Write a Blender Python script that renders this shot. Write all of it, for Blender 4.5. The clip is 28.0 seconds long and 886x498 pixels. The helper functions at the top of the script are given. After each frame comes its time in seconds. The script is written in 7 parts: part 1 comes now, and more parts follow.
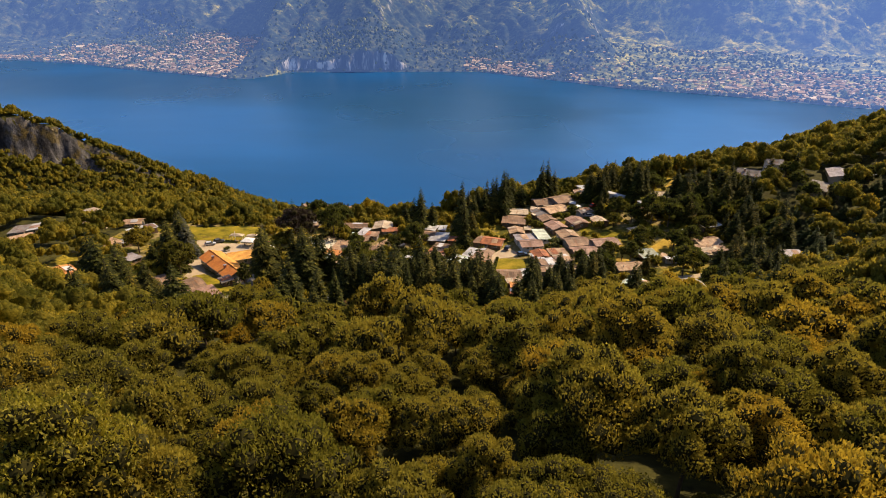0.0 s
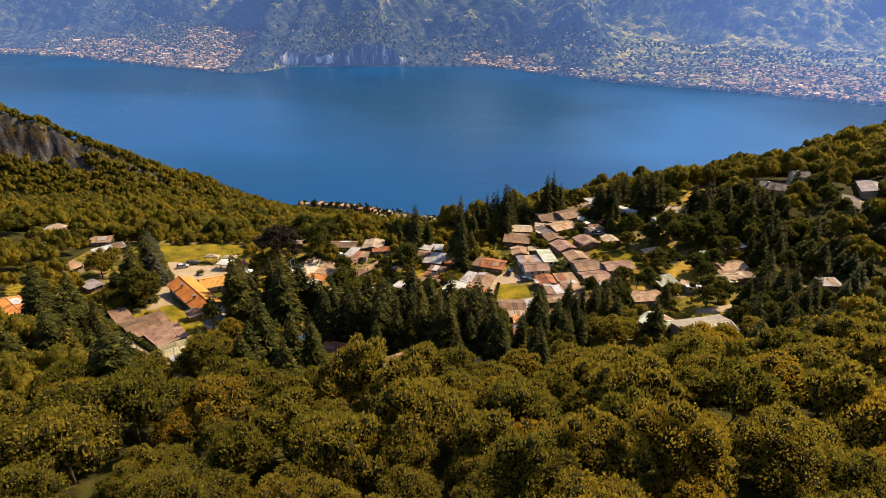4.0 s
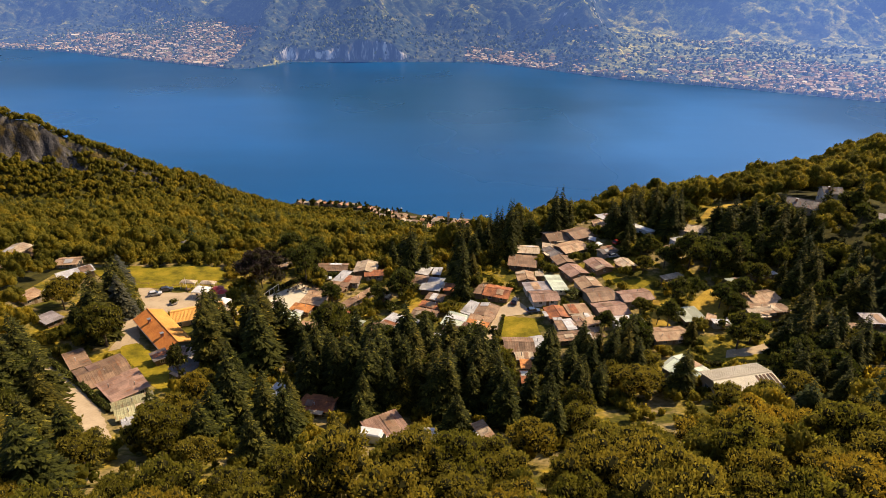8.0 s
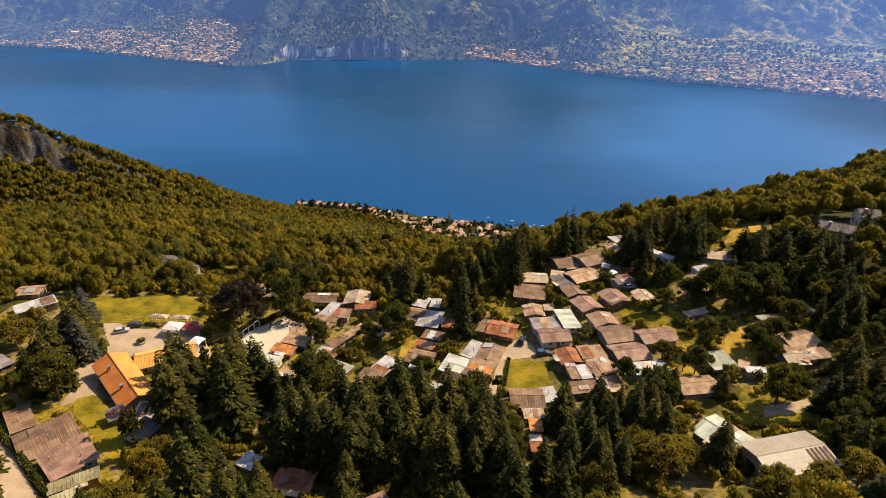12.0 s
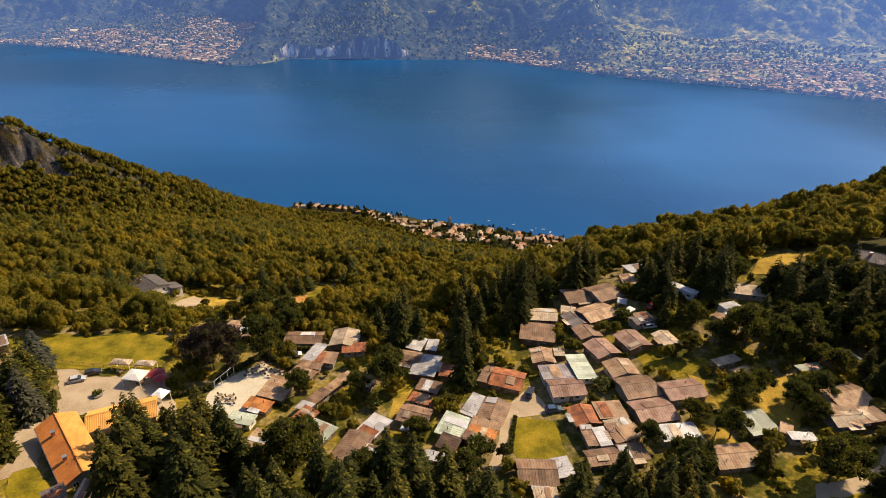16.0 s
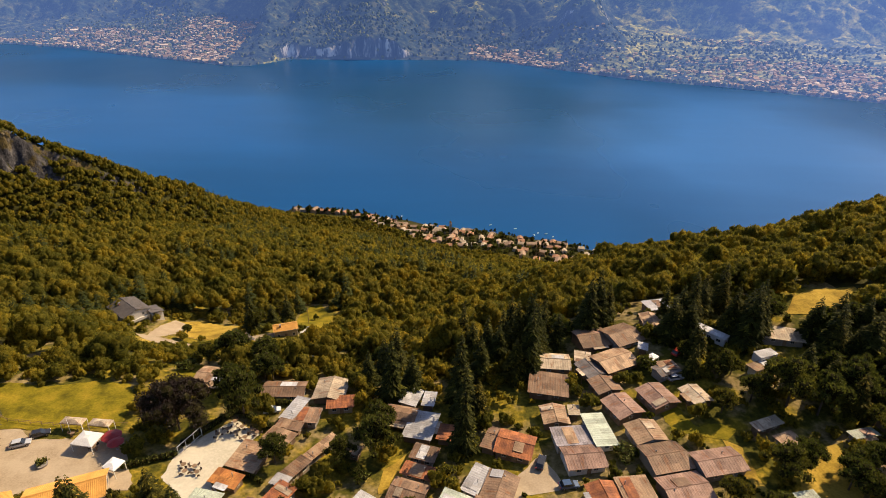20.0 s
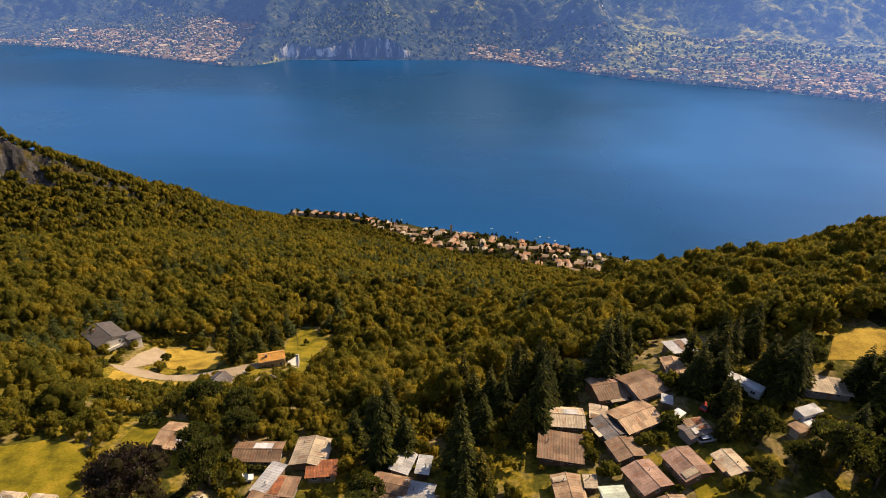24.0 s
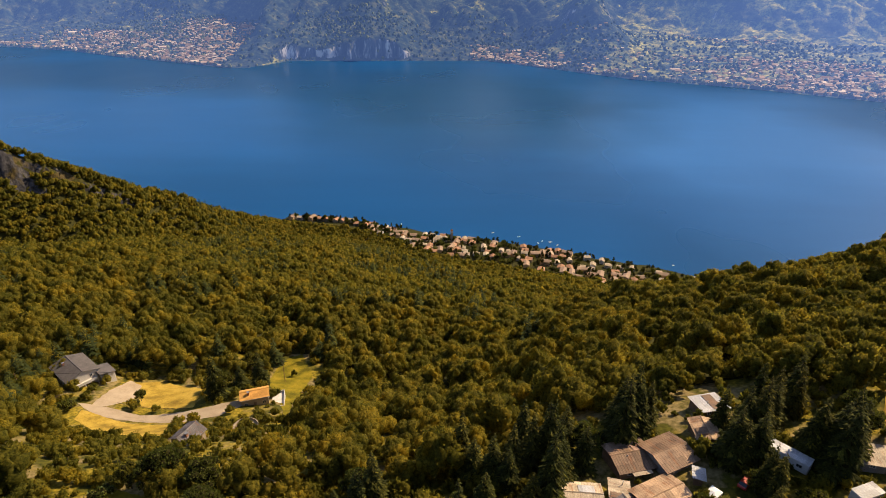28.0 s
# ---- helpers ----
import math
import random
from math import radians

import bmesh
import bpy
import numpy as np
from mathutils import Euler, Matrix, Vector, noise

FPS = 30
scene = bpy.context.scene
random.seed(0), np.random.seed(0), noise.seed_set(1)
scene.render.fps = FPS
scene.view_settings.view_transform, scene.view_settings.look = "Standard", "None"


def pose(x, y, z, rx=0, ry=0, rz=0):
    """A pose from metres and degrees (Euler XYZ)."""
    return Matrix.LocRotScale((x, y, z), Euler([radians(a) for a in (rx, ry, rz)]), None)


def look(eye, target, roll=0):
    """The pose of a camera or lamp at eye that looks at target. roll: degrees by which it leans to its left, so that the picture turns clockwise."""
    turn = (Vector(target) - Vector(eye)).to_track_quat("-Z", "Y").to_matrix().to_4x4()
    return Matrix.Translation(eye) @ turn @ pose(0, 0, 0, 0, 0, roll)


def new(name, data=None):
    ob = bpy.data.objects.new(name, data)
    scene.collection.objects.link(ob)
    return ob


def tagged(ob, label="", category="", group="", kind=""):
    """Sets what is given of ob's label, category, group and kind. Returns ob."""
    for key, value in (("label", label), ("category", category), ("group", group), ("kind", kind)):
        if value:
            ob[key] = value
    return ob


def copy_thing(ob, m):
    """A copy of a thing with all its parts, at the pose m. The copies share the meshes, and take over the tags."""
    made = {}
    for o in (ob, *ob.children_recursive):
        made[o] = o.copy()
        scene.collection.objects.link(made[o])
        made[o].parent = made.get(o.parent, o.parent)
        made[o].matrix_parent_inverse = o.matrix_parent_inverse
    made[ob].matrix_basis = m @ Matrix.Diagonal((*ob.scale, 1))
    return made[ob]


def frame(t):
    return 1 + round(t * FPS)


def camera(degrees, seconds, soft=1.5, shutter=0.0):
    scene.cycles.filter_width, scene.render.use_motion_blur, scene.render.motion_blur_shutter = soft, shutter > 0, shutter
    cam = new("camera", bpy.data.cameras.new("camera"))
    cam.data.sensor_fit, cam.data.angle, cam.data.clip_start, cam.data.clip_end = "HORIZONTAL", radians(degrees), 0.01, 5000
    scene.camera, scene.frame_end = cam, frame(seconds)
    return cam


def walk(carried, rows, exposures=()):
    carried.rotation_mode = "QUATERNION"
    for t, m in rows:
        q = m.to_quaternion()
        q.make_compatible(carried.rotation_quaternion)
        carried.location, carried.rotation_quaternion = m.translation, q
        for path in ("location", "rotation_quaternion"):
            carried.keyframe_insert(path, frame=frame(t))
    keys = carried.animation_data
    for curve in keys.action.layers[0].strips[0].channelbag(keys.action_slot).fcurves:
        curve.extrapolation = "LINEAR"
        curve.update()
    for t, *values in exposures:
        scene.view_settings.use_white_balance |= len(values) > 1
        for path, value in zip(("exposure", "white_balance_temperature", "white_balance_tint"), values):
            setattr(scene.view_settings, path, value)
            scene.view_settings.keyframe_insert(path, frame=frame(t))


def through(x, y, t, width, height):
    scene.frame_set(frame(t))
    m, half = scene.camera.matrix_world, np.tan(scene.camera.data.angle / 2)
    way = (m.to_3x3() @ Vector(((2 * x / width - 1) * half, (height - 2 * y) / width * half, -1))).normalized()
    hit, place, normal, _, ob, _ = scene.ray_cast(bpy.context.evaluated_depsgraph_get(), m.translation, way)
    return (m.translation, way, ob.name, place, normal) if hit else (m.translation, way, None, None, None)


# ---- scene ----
cam = camera(74.40, 28.0, soft=0.9)

# seconds, eye x y z, pitch, roll, yaw: a level drone flight towards the lake
FLIGHT = [
    (0.0, 0.01, 0.00, 500.00, -24.682, 0.638, -0.002),
    (2.0, 0.71, 11.59, 500.31, -24.959, 0.672, -0.026),
    (4.0, 1.25, 22.92, 500.61, -25.226, 0.713, -0.034),
    (6.0, 1.53, 33.81, 500.94, -25.471, 0.764, -0.017),
    (8.0, 1.72, 44.45, 501.32, -25.675, 0.813, 0.028),
    (10.0, 1.97, 55.05, 501.78, -25.825, 0.852, 0.093),
    (12.0, 2.25, 65.74, 502.24, -25.925, 0.893, 0.145),
    (14.0, 2.49, 76.60, 502.59, -25.984, 0.949, 0.162),
    (16.0, 2.68, 87.59, 502.90, -26.013, 1.019, 0.176),
    (18.0, 2.81, 98.60, 503.23, -26.023, 1.093, 0.222),
    (20.0, 3.00, 109.40, 503.52, -26.031, 1.127, 0.286),
    (22.0, 3.32, 119.81, 503.71, -26.055, 1.087, 0.347),
    (24.0, 3.76, 130.21, 503.91, -26.079, 0.997, 0.406),
    (26.0, 4.26, 140.94, 504.21, -26.089, 0.889, 0.466),
    (28.0, 4.78, 151.90, 504.57, -26.090, 0.774, 0.528),
]
walk(cam, [(t, pose(x, y, z, 90 + p, 0, w) @ pose(0, 0, 0, 0, 0, r)) for t, x, y, z, p, r, w in FLIGHT], [(0.0, 0.95, 6500, 20), (10.0, 0.92, 6500, 20), (18.0, 0.76, 6500, 20), (28.0, 0.78, 6500, 20)])

# ---- world, sun ----
SUN_FROM = Vector((0.72, 0.50, 0.80)).normalized()
world = bpy.data.worlds.new("world")
scene.world = world
world.use_nodes = True
wn = world.node_tree
sky = wn.nodes.new("ShaderNodeTexSky")
sky.sky_type, sky.sun_disc = "NISHITA", False
sky.sun_elevation = math.asin(SUN_FROM.z)
sky.sun_rotation = math.atan2(SUN_FROM.x, SUN_FROM.y)
sky.altitude, sky.air_density, sky.dust_density, sky.ozone_density = 500, 1.0, 1.2, 1.5
back = wn.nodes["Background"]
back.inputs["Strength"].default_value = 0.081
wn.links.new(sky.outputs[0], back.inputs["Color"])
sun_data = bpy.data.lights.new("sun", "SUN")
sun_data.energy, sun_data.angle, sun_data.color = 4.0, radians(0.5), (1.0, 0.83, 0.52)
sun = new("sun", sun_data)
sun.matrix_world = look(SUN_FROM * 100, (0, 0, 0))

# ---- materials ----
def shade(name, rough=0.8, spec=0.25, metal=0.0):
    m = bpy.data.materials.new(name)
    m.use_nodes = True
    p = m.node_tree.nodes["Principled BSDF"]
    p.inputs["Roughness"].default_value, p.inputs["Metallic"].default_value = rough, metal
    p.inputs["Specular IOR Level"].default_value = spec
    return m, m.node_tree, p


def ramp(nt, value, *stops):
    """Colours along a value: (place, (r, g, b)) ..."""
    r = nt.nodes.new("ShaderNodeValToRGB")
    while len(r.color_ramp.elements) < len(stops):
        r.color_ramp.elements.new(0.5)
    for e, (at, col) in zip(r.color_ramp.elements, stops):
        e.position, e.color = at, (*col, 1)
    nt.links.new(value, r.inputs["Fac"])
    return r.outputs["Color"]


def grain(nt, size, detail=4.0, where="Object", rough=0.55, stretch=None, move=(0, 0, 0)):
    """Noise whose blotches are about size metres across."""
    n = nt.nodes.new("ShaderNodeTexNoise")
    n.inputs["Scale"].default_value, n.inputs["Detail"].default_value, n.inputs["Roughness"].default_value = 1.0 / size, detail, rough
    if where == "World":
        src = nt.nodes.new("ShaderNodeNewGeometry").outputs["Position"]
    else:
        src = nt.nodes.new("ShaderNodeTexCoord").outputs["Object"]
    if stretch:
        mp = nt.nodes.new("ShaderNodeMapping")
        mp.inputs["Scale"].default_value, mp.inputs["Location"].default_value = stretch, move
        nt.links.new(src, mp.inputs["Vector"])
        src = mp.outputs["Vector"]
    nt.links.new(src, n.inputs["Vector"])
    return n.outputs["Fac"]


def mixed(nt, fac, a, b, kind="MIX"):
    x = nt.nodes.new("ShaderNodeMix")
    x.data_type, x.blend_type = "RGBA", kind
    for sock, v in ((x.inputs[0], fac), (x.inputs[6], a), (x.inputs[7], b)):
        if isinstance(v, (int, float)):
            sock.default_value = v
        elif isinstance(v, tuple):
            sock.default_value = (*v, 1)
        else:
            nt.links.new(v, sock)
    return x.outputs[2]


def bumped(nt, p, height, strength, distance):
    b = nt.nodes.new("ShaderNodeBump")
    b.inputs["Strength"].default_value, b.inputs["Distance"].default_value = strength, distance
    nt.links.new(height, b.inputs["Height"])
    nt.links.new(b.outputs[0], p.inputs["Normal"])


def worn(name, base, dark, size=0.6, rough=0.75, spec=0.25, metal=0.0, bump=0.0, light=None):
    """A painted, plastered or mineral surface: base colour with stains and fine grain."""
    m, nt, p = shade(name, rough, spec, metal)
    col = ramp(nt, grain(nt, size * 4, 5), (0.32, dark), (0.62, base))
    fine = grain(nt, size * 0.35, 3)
    col = mixed(nt, ramp(nt, fine, (0.35, (0, 0, 0)), (0.75, (0.55, 0.55, 0.55))), col, light or tuple(min(1, 1.25 * c) for c in base))
    info = nt.nodes.new("ShaderNodeObjectInfo")
    col = mixed(nt, 0.55, col, ramp(nt, info.outputs["Random"], (0.0, (0.62, 0.6, 0.58)), (1.0, (1.2, 1.2, 1.2))), "MULTIPLY")
    nt.links.new(col, p.inputs["Base Color"])
    if bump:
        bumped(nt, p, fine, bump, 0.03)
    return m


def leafy(name, deep, mid, tip, stuff=False, through=0.3, patch=9.0, fine=0.0, gloss=0.3):
    """Leaves: a tone of its own for each tree and each clump, with light that shines through."""
    m, nt, p = shade(name, 0.52 if gloss > 0.2 else 0.75, gloss)
    geo = nt.nodes.new("ShaderNodeNewGeometry")
    clump = ramp(nt, geo.outputs["Random Per Island"], (0.0, deep), (0.45, mid), (0.85, mid), (1.0, tip))
    if stuff:
        clump = mixed(nt, 0.7, clump, mid)
        tone = grain(nt, patch, 2, "World")
        wide = grain(nt, 70, 2, "World")
        tint = mixed(nt, 0.5, ramp(nt, tone, (0.34, (0.5, 0.56, 0.45)), (0.5, (0.98, 0.97, 0.9)), (0.66, (1.6, 1.4, 0.95))),
                     ramp(nt, wide, (0.35, (0.92, 0.96, 0.9)), (0.65, (1.15, 1.06, 0.92))), "MULTIPLY")
    else:
        info = nt.nodes.new("ShaderNodeObjectInfo")
        tint = ramp(nt, info.outputs["Random"], (0.0, (0.72, 0.80, 0.6)), (0.45, (1.0, 1.03, 0.9)), (0.8, (1.25, 1.18, 0.9)), (1.0, (1.6, 1.3, 0.75)))
    col = mixed(nt, 1.0, clump, tint, "MULTIPLY")
    if fine:
        leaf = grain(nt, fine, 3, "World", 0.7)
        col = mixed(nt, 0.85, col, ramp(nt, leaf, (0.36, (0.35, 0.42, 0.4)), (0.5, (1.0, 1.0, 1.0)), (0.64, (1.6, 1.55, 1.4))), "MULTIPLY")
        bumped(nt, p, leaf, 0.6, fine * 1.2)
    nt.links.new(col, p.inputs["Base Color"])
    t = nt.nodes.new("ShaderNodeBsdfTranslucent")
    nt.links.new(col, t.inputs["Color"])
    x = nt.nodes.new("ShaderNodeMixShader")
    x.inputs[0].default_value = through
    nt.links.new(p.outputs[0], x.inputs[1])
    nt.links.new(t.outputs[0], x.inputs[2])
    nt.links.new(x.outputs[0], nt.nodes["Material Output"].inputs["Surface"])
    return m


M_LEAF = leafy("broad_leaves", (0.155, 0.124, 0.016), (0.235, 0.188, 0.024), (0.30, 0.235, 0.030), through=0.55, gloss=0.15)
M_WOODS = leafy("woods_leaves", (0.128, 0.113, 0.016), (0.218, 0.189, 0.024), (0.29, 0.245, 0.03), stuff=True, through=0.7, fine=0.7, gloss=0.15)
M_NEEDLE = leafy("needles", (0.020, 0.023, 0.007), (0.058, 0.058, 0.013), (0.20, 0.172, 0.028), through=0.3, fine=0.35, gloss=0.08)
M_FAR_NEEDLE = leafy("far_needles", (0.016, 0.024, 0.010), (0.045, 0.056, 0.016), (0.085, 0.09, 0.022), stuff=True, through=0.15, fine=0.8, gloss=0.08)
M_BLUE_NEEDLE = leafy("blue_needles", (0.014, 0.016, 0.010), (0.034, 0.036, 0.021), (0.080, 0.076, 0.044), through=0.1)
M_BEECH = leafy("copper_leaves", (0.016, 0.010, 0.008), (0.036, 0.021, 0.017), (0.07, 0.040, 0.028), through=0.15)
M_SHRUB = leafy("shrub_leaves", (0.04, 0.05, 0.006), (0.12, 0.125, 0.012), (0.24, 0.20, 0.02), through=0.25)
M_VILLAGE_LEAF = leafy("village_leaves", (0.050, 0.055, 0.010), (0.092, 0.098, 0.017), (0.17, 0.162, 0.026), through=0.45, gloss=0.15)
# near-black filler inside crowns and hedges: inner shade put into its colour
M_CORE = worn("shaded_core", (0.030, 0.027, 0.007), (0.014, 0.013, 0.004), 1.0, 0.9, 0.05)
M_BARK = worn("bark", (0.12, 0.09, 0.065), (0.05, 0.038, 0.028), 0.15, 0.9, 0.1, bump=0.5)


def ground_material():
    """Rough grass, dry and green, with trodden earth and gravel showing through."""
    m, nt, p = shade("hillside_ground", 0.95, 0.1)
    a, b, c = grain(nt, 13, 5, "World"), grain(nt, 1.1, 5, "World"), grain(nt, 7, 4, "World", move=(31, 7, 0), stretch=(1, 1, 1))
    grass = ramp(nt, b, (0.3, (0.085, 0.072, 0.008)), (0.52, (0.20, 0.150, 0.013)), (0.70, (0.38, 0.255, 0.03)))
    soil = ramp(nt, b, (0.3, (0.10, 0.080, 0.022)), (0.7, (0.30, 0.220, 0.10)))
    green = ramp(nt, b, (0.3, (0.035, 0.036, 0.006)), (0.7, (0.11, 0.098, 0.012)))
    col = mixed(nt, ramp(nt, a, (0.44, (0, 0, 0)), (0.54, (1, 1, 1))), grass, soil)
    nt.links.new(mixed(nt, ramp(nt, c, (0.50, (0, 0, 0)), (0.58, (1, 1, 1))), col, green), p.inputs["Base Color"])
    bumped(nt, p, b, 0.6, 0.2)
    return m


def lawn_material(name, low, mid, high):
    m, nt, p = shade(name, 0.95, 0.1)
    a, b = grain(nt, 5, 5, "World"), grain(nt, 0.5, 4, "World")
    col = ramp(nt, a, (0.32, low), (0.5, mid), (0.68, high))
    nt.links.new(mixed(nt, 0.5, col, ramp(nt, b, (0.3, (0.55, 0.55, 0.5)), (0.7, (1.4, 1.35, 1.3))), "MULTIPLY"), p.inputs["Base Color"])
    bumped(nt, p, b, 0.5, 0.1)
    return m


def floor_material():
    m, nt, p = shade("woodland_floor", 0.95, 0.1)
    b = grain(nt, 2.4, 5, "World")
    nt.links.new(ramp(nt, b, (0.3, (0.020, 0.020, 0.006)), (0.55, (0.048, 0.044, 0.010)), (0.75, (0.08, 0.07, 0.015))), p.inputs["Base Color"])
    bumped(nt, p, b, 0.7, 0.4)
    return m


M_FLOOR = floor_material()
M_GROUND = ground_material()
M_LAWN = lawn_material("lawn_grass", (0.09, 0.078, 0.007), (0.18, 0.145, 0.009), (0.28, 0.20, 0.016))
M_DRY = lawn_material("dry_grass", (0.20, 0.13, 0.022), (0.36, 0.24, 0.035), (0.46, 0.31, 0.055))
M_GRAVEL = worn("pale_gravel", (0.42, 0.33, 0.22), (0.30, 0.225, 0.14), 1.2, 0.95, 0.1, bump=0.4)
M_PAVING = worn("pale_paving", (0.66, 0.60, 0.46), (0.52, 0.47, 0.35), 1.6, 0.9, 0.15)


def water_material():
    """Deep blue water with broad, soft-edged wind patches and reflections painted into its colour."""
    m, nt, p = shade("lake_water", 0.2, 0.2)
    p.inputs["IOR"].default_value = 1.33
    geo = nt.nodes.new("ShaderNodeNewGeometry").outputs["Position"]
    bend = nt.nodes.new("ShaderNodeTexNoise")
    bend.inputs["Scale"].default_value, bend.inputs["Detail"].default_value = 1 / 520, 5
    nt.links.new(geo, bend.inputs["Vector"])
    off = nt.nodes.new("ShaderNodeVectorMath")
    off.operation = "MULTIPLY_ADD"
    off.inputs[1].default_value, off.inputs[2].default_value = (700, 420, 0), (-350, -210, 0)
    nt.links.new(bend.outputs["Color"], off.inputs[0])
    bent = nt.nodes.new("ShaderNodeVectorMath")
    nt.links.new(geo, bent.inputs[0])
    nt.links.new(off.outputs[0], bent.inputs[1])

    def patch(x, y, rx, ry, power):
        mp = nt.nodes.new("ShaderNodeMapping")
        mp.inputs["Scale"].default_value, mp.inputs["Location"].default_value = (1 / rx, 1 / ry, 0), (-x / rx, -y / ry, 0)
        nt.links.new(bent.outputs[0], mp.inputs["Vector"])
        g = nt.nodes.new("ShaderNodeTexGradient")
        g.gradient_type = "SPHERICAL"
        nt.links.new(mp.outputs[0], g.inputs[0])
        return ramp(nt, g.outputs["Fac"], (0.0, (0, 0, 0)), (0.55, (power, power, power)))

    wide = grain(nt, 900, 3, "World", stretch=(1.0, 0.7, 1.0), move=(750, 0, 0))
    col = ramp(nt, wide, (0.36, (0.0030, 0.052, 0.150)), (0.64, (0.0040, 0.078, 0.235)))
    # tones painted for sky glare, the far shore's dark reflection and wind patches
    for x, y, rx, ry, power, tone in ((-1150, 2150, 1500, 620, 0.8, (0.010, 0.090, 0.275)), (1000, 2050, 900, 1000, 0.95, (0.026, 0.135, 0.36)), (60, 2550, 950, 900, 0.9, (0.0030, 0.048, 0.120)),
                                      (-1500, 3050, 1700, 520, 0.8, (0.006, 0.050, 0.140)), (1750, 2150, 620, 620, 0.7, (0.012, 0.072, 0.190)), (100, 1500, 1300, 420, 0.5, (0.0025, 0.060, 0.190))):
        col = mixed(nt, patch(x, y, rx, ry, power), col, tone)
    streak = grain(nt, 240, 3, "World", stretch=(0.35, 1.8, 1.0))
    col = mixed(nt, 0.25, col, ramp(nt, streak, (0.40, (0.86, 0.87, 0.88)), (0.68, (1.25, 1.2, 1.16))), "MULTIPLY")
    nt.links.new(col, p.inputs["Base Color"])
    nt.links.new(ramp(nt, wide, (0.35, (0.26, 0.26, 0.26)), (0.7, (0.33, 0.33, 0.33))), p.inputs["Roughness"])
    bumped(nt, p, grain(nt, 6, 4, "World"), 0.06, 0.5)
    return m


M_WATER = water_material()


def haze_glow(nt, p, x, share=1.0, haze_colour=(0.17, 0.33, 0.76, 1)):
    """Blue haze painted as emission on the far shore, strongest towards both lake ends."""
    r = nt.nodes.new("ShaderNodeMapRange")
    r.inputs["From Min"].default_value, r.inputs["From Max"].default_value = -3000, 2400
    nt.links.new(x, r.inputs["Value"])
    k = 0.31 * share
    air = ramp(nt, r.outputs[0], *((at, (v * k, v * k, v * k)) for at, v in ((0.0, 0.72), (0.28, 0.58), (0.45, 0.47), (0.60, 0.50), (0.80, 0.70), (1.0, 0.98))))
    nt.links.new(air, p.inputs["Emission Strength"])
    p.inputs["Emission Color"].default_value = haze_colour


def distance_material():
    """The far shore, woods and meadows, with four kilometres of haze added as emission."""
    m, nt, p = shade("distant_slopes", 1.0, 0.0)
    a, b, c = grain(nt, 260, 8, "World", 0.68), grain(nt, 60, 6, "World", 0.65), grain(nt, 22, 4, "World", 0.65)
    wood = ramp(nt, b, (0.34, (0.010, 0.020, 0.020)), (0.52, (0.030, 0.042, 0.026)), (0.68, (0.095, 0.095, 0.035)))
    field = ramp(nt, b, (0.40, (0.026, 0.042, 0.018)), (0.5, (0.12, 0.125, 0.03)), (0.62, (0.32, 0.27, 0.06)))
    z = nt.nodes.new("ShaderNodeSeparateXYZ")
    nt.links.new(nt.nodes.new("ShaderNodeNewGeometry").outputs["Position"], z.inputs[0])
    low = nt.nodes.new("ShaderNodeMapRange")
    low.inputs["From Min"].default_value, low.inputs["From Max"].default_value = 260, 20
    low.inputs["To Min"].default_value, low.inputs["To Max"].default_value = -0.05, -0.02
    nt.links.new(z.outputs["Z"], low.inputs["Value"])
    add = nt.nodes.new("ShaderNodeMath")
    nt.links.new(a, add.inputs[0])
    nt.links.new(low.outputs[0], add.inputs[1])
    side = nt.nodes.new("ShaderNodeMapRange")
    side.inputs["From Min"].default_value, side.inputs["From Max"].default_value = 200, 1500
    nt.links.new(z.outputs["X"], side.inputs["Value"])
    wide = nt.nodes.new("ShaderNodeMath")
    wide.operation, wide.inputs[1].default_value = "MULTIPLY_ADD", 0.15
    nt.links.new(side.outputs[0], wide.inputs[0])
    nt.links.new(add.outputs[0], wide.inputs[2])
    add = wide
    col = mixed(nt, ramp(nt, add.outputs[0], (0.55, (0, 0, 0)), (0.59, (1, 1, 1))), wood, field)
    col = mixed(nt, 0.6, col, ramp(nt, c, (0.36, (0.36, 0.38, 0.42)), (0.64, (1.6, 1.55, 1.45))), "MULTIPLY")
    steep = nt.nodes.new("ShaderNodeSeparateXYZ")
    nt.links.new(nt.nodes.new("ShaderNodeNewGeometry").outputs["Normal"], steep.inputs[0])
    streak = grain(nt, 46, 4, "World", 0.6, (1.0, 1.0, 0.16))
    crag = ramp(nt, streak, (0.42, (0.015, 0.025, 0.03)), (0.52, (0.08, 0.085, 0.08)), (0.60, (0.50, 0.45, 0.38)))
    col = mixed(nt, ramp(nt, steep.outputs["Z"], (0.45, (1, 1, 1)), (0.58, (0, 0, 0))), col, crag)
    nt.links.new(col, p.inputs["Base Color"])
    # the slopes emit blue in place of haze
    haze_glow(nt, p, z.outputs["X"])
    return m


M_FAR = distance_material()


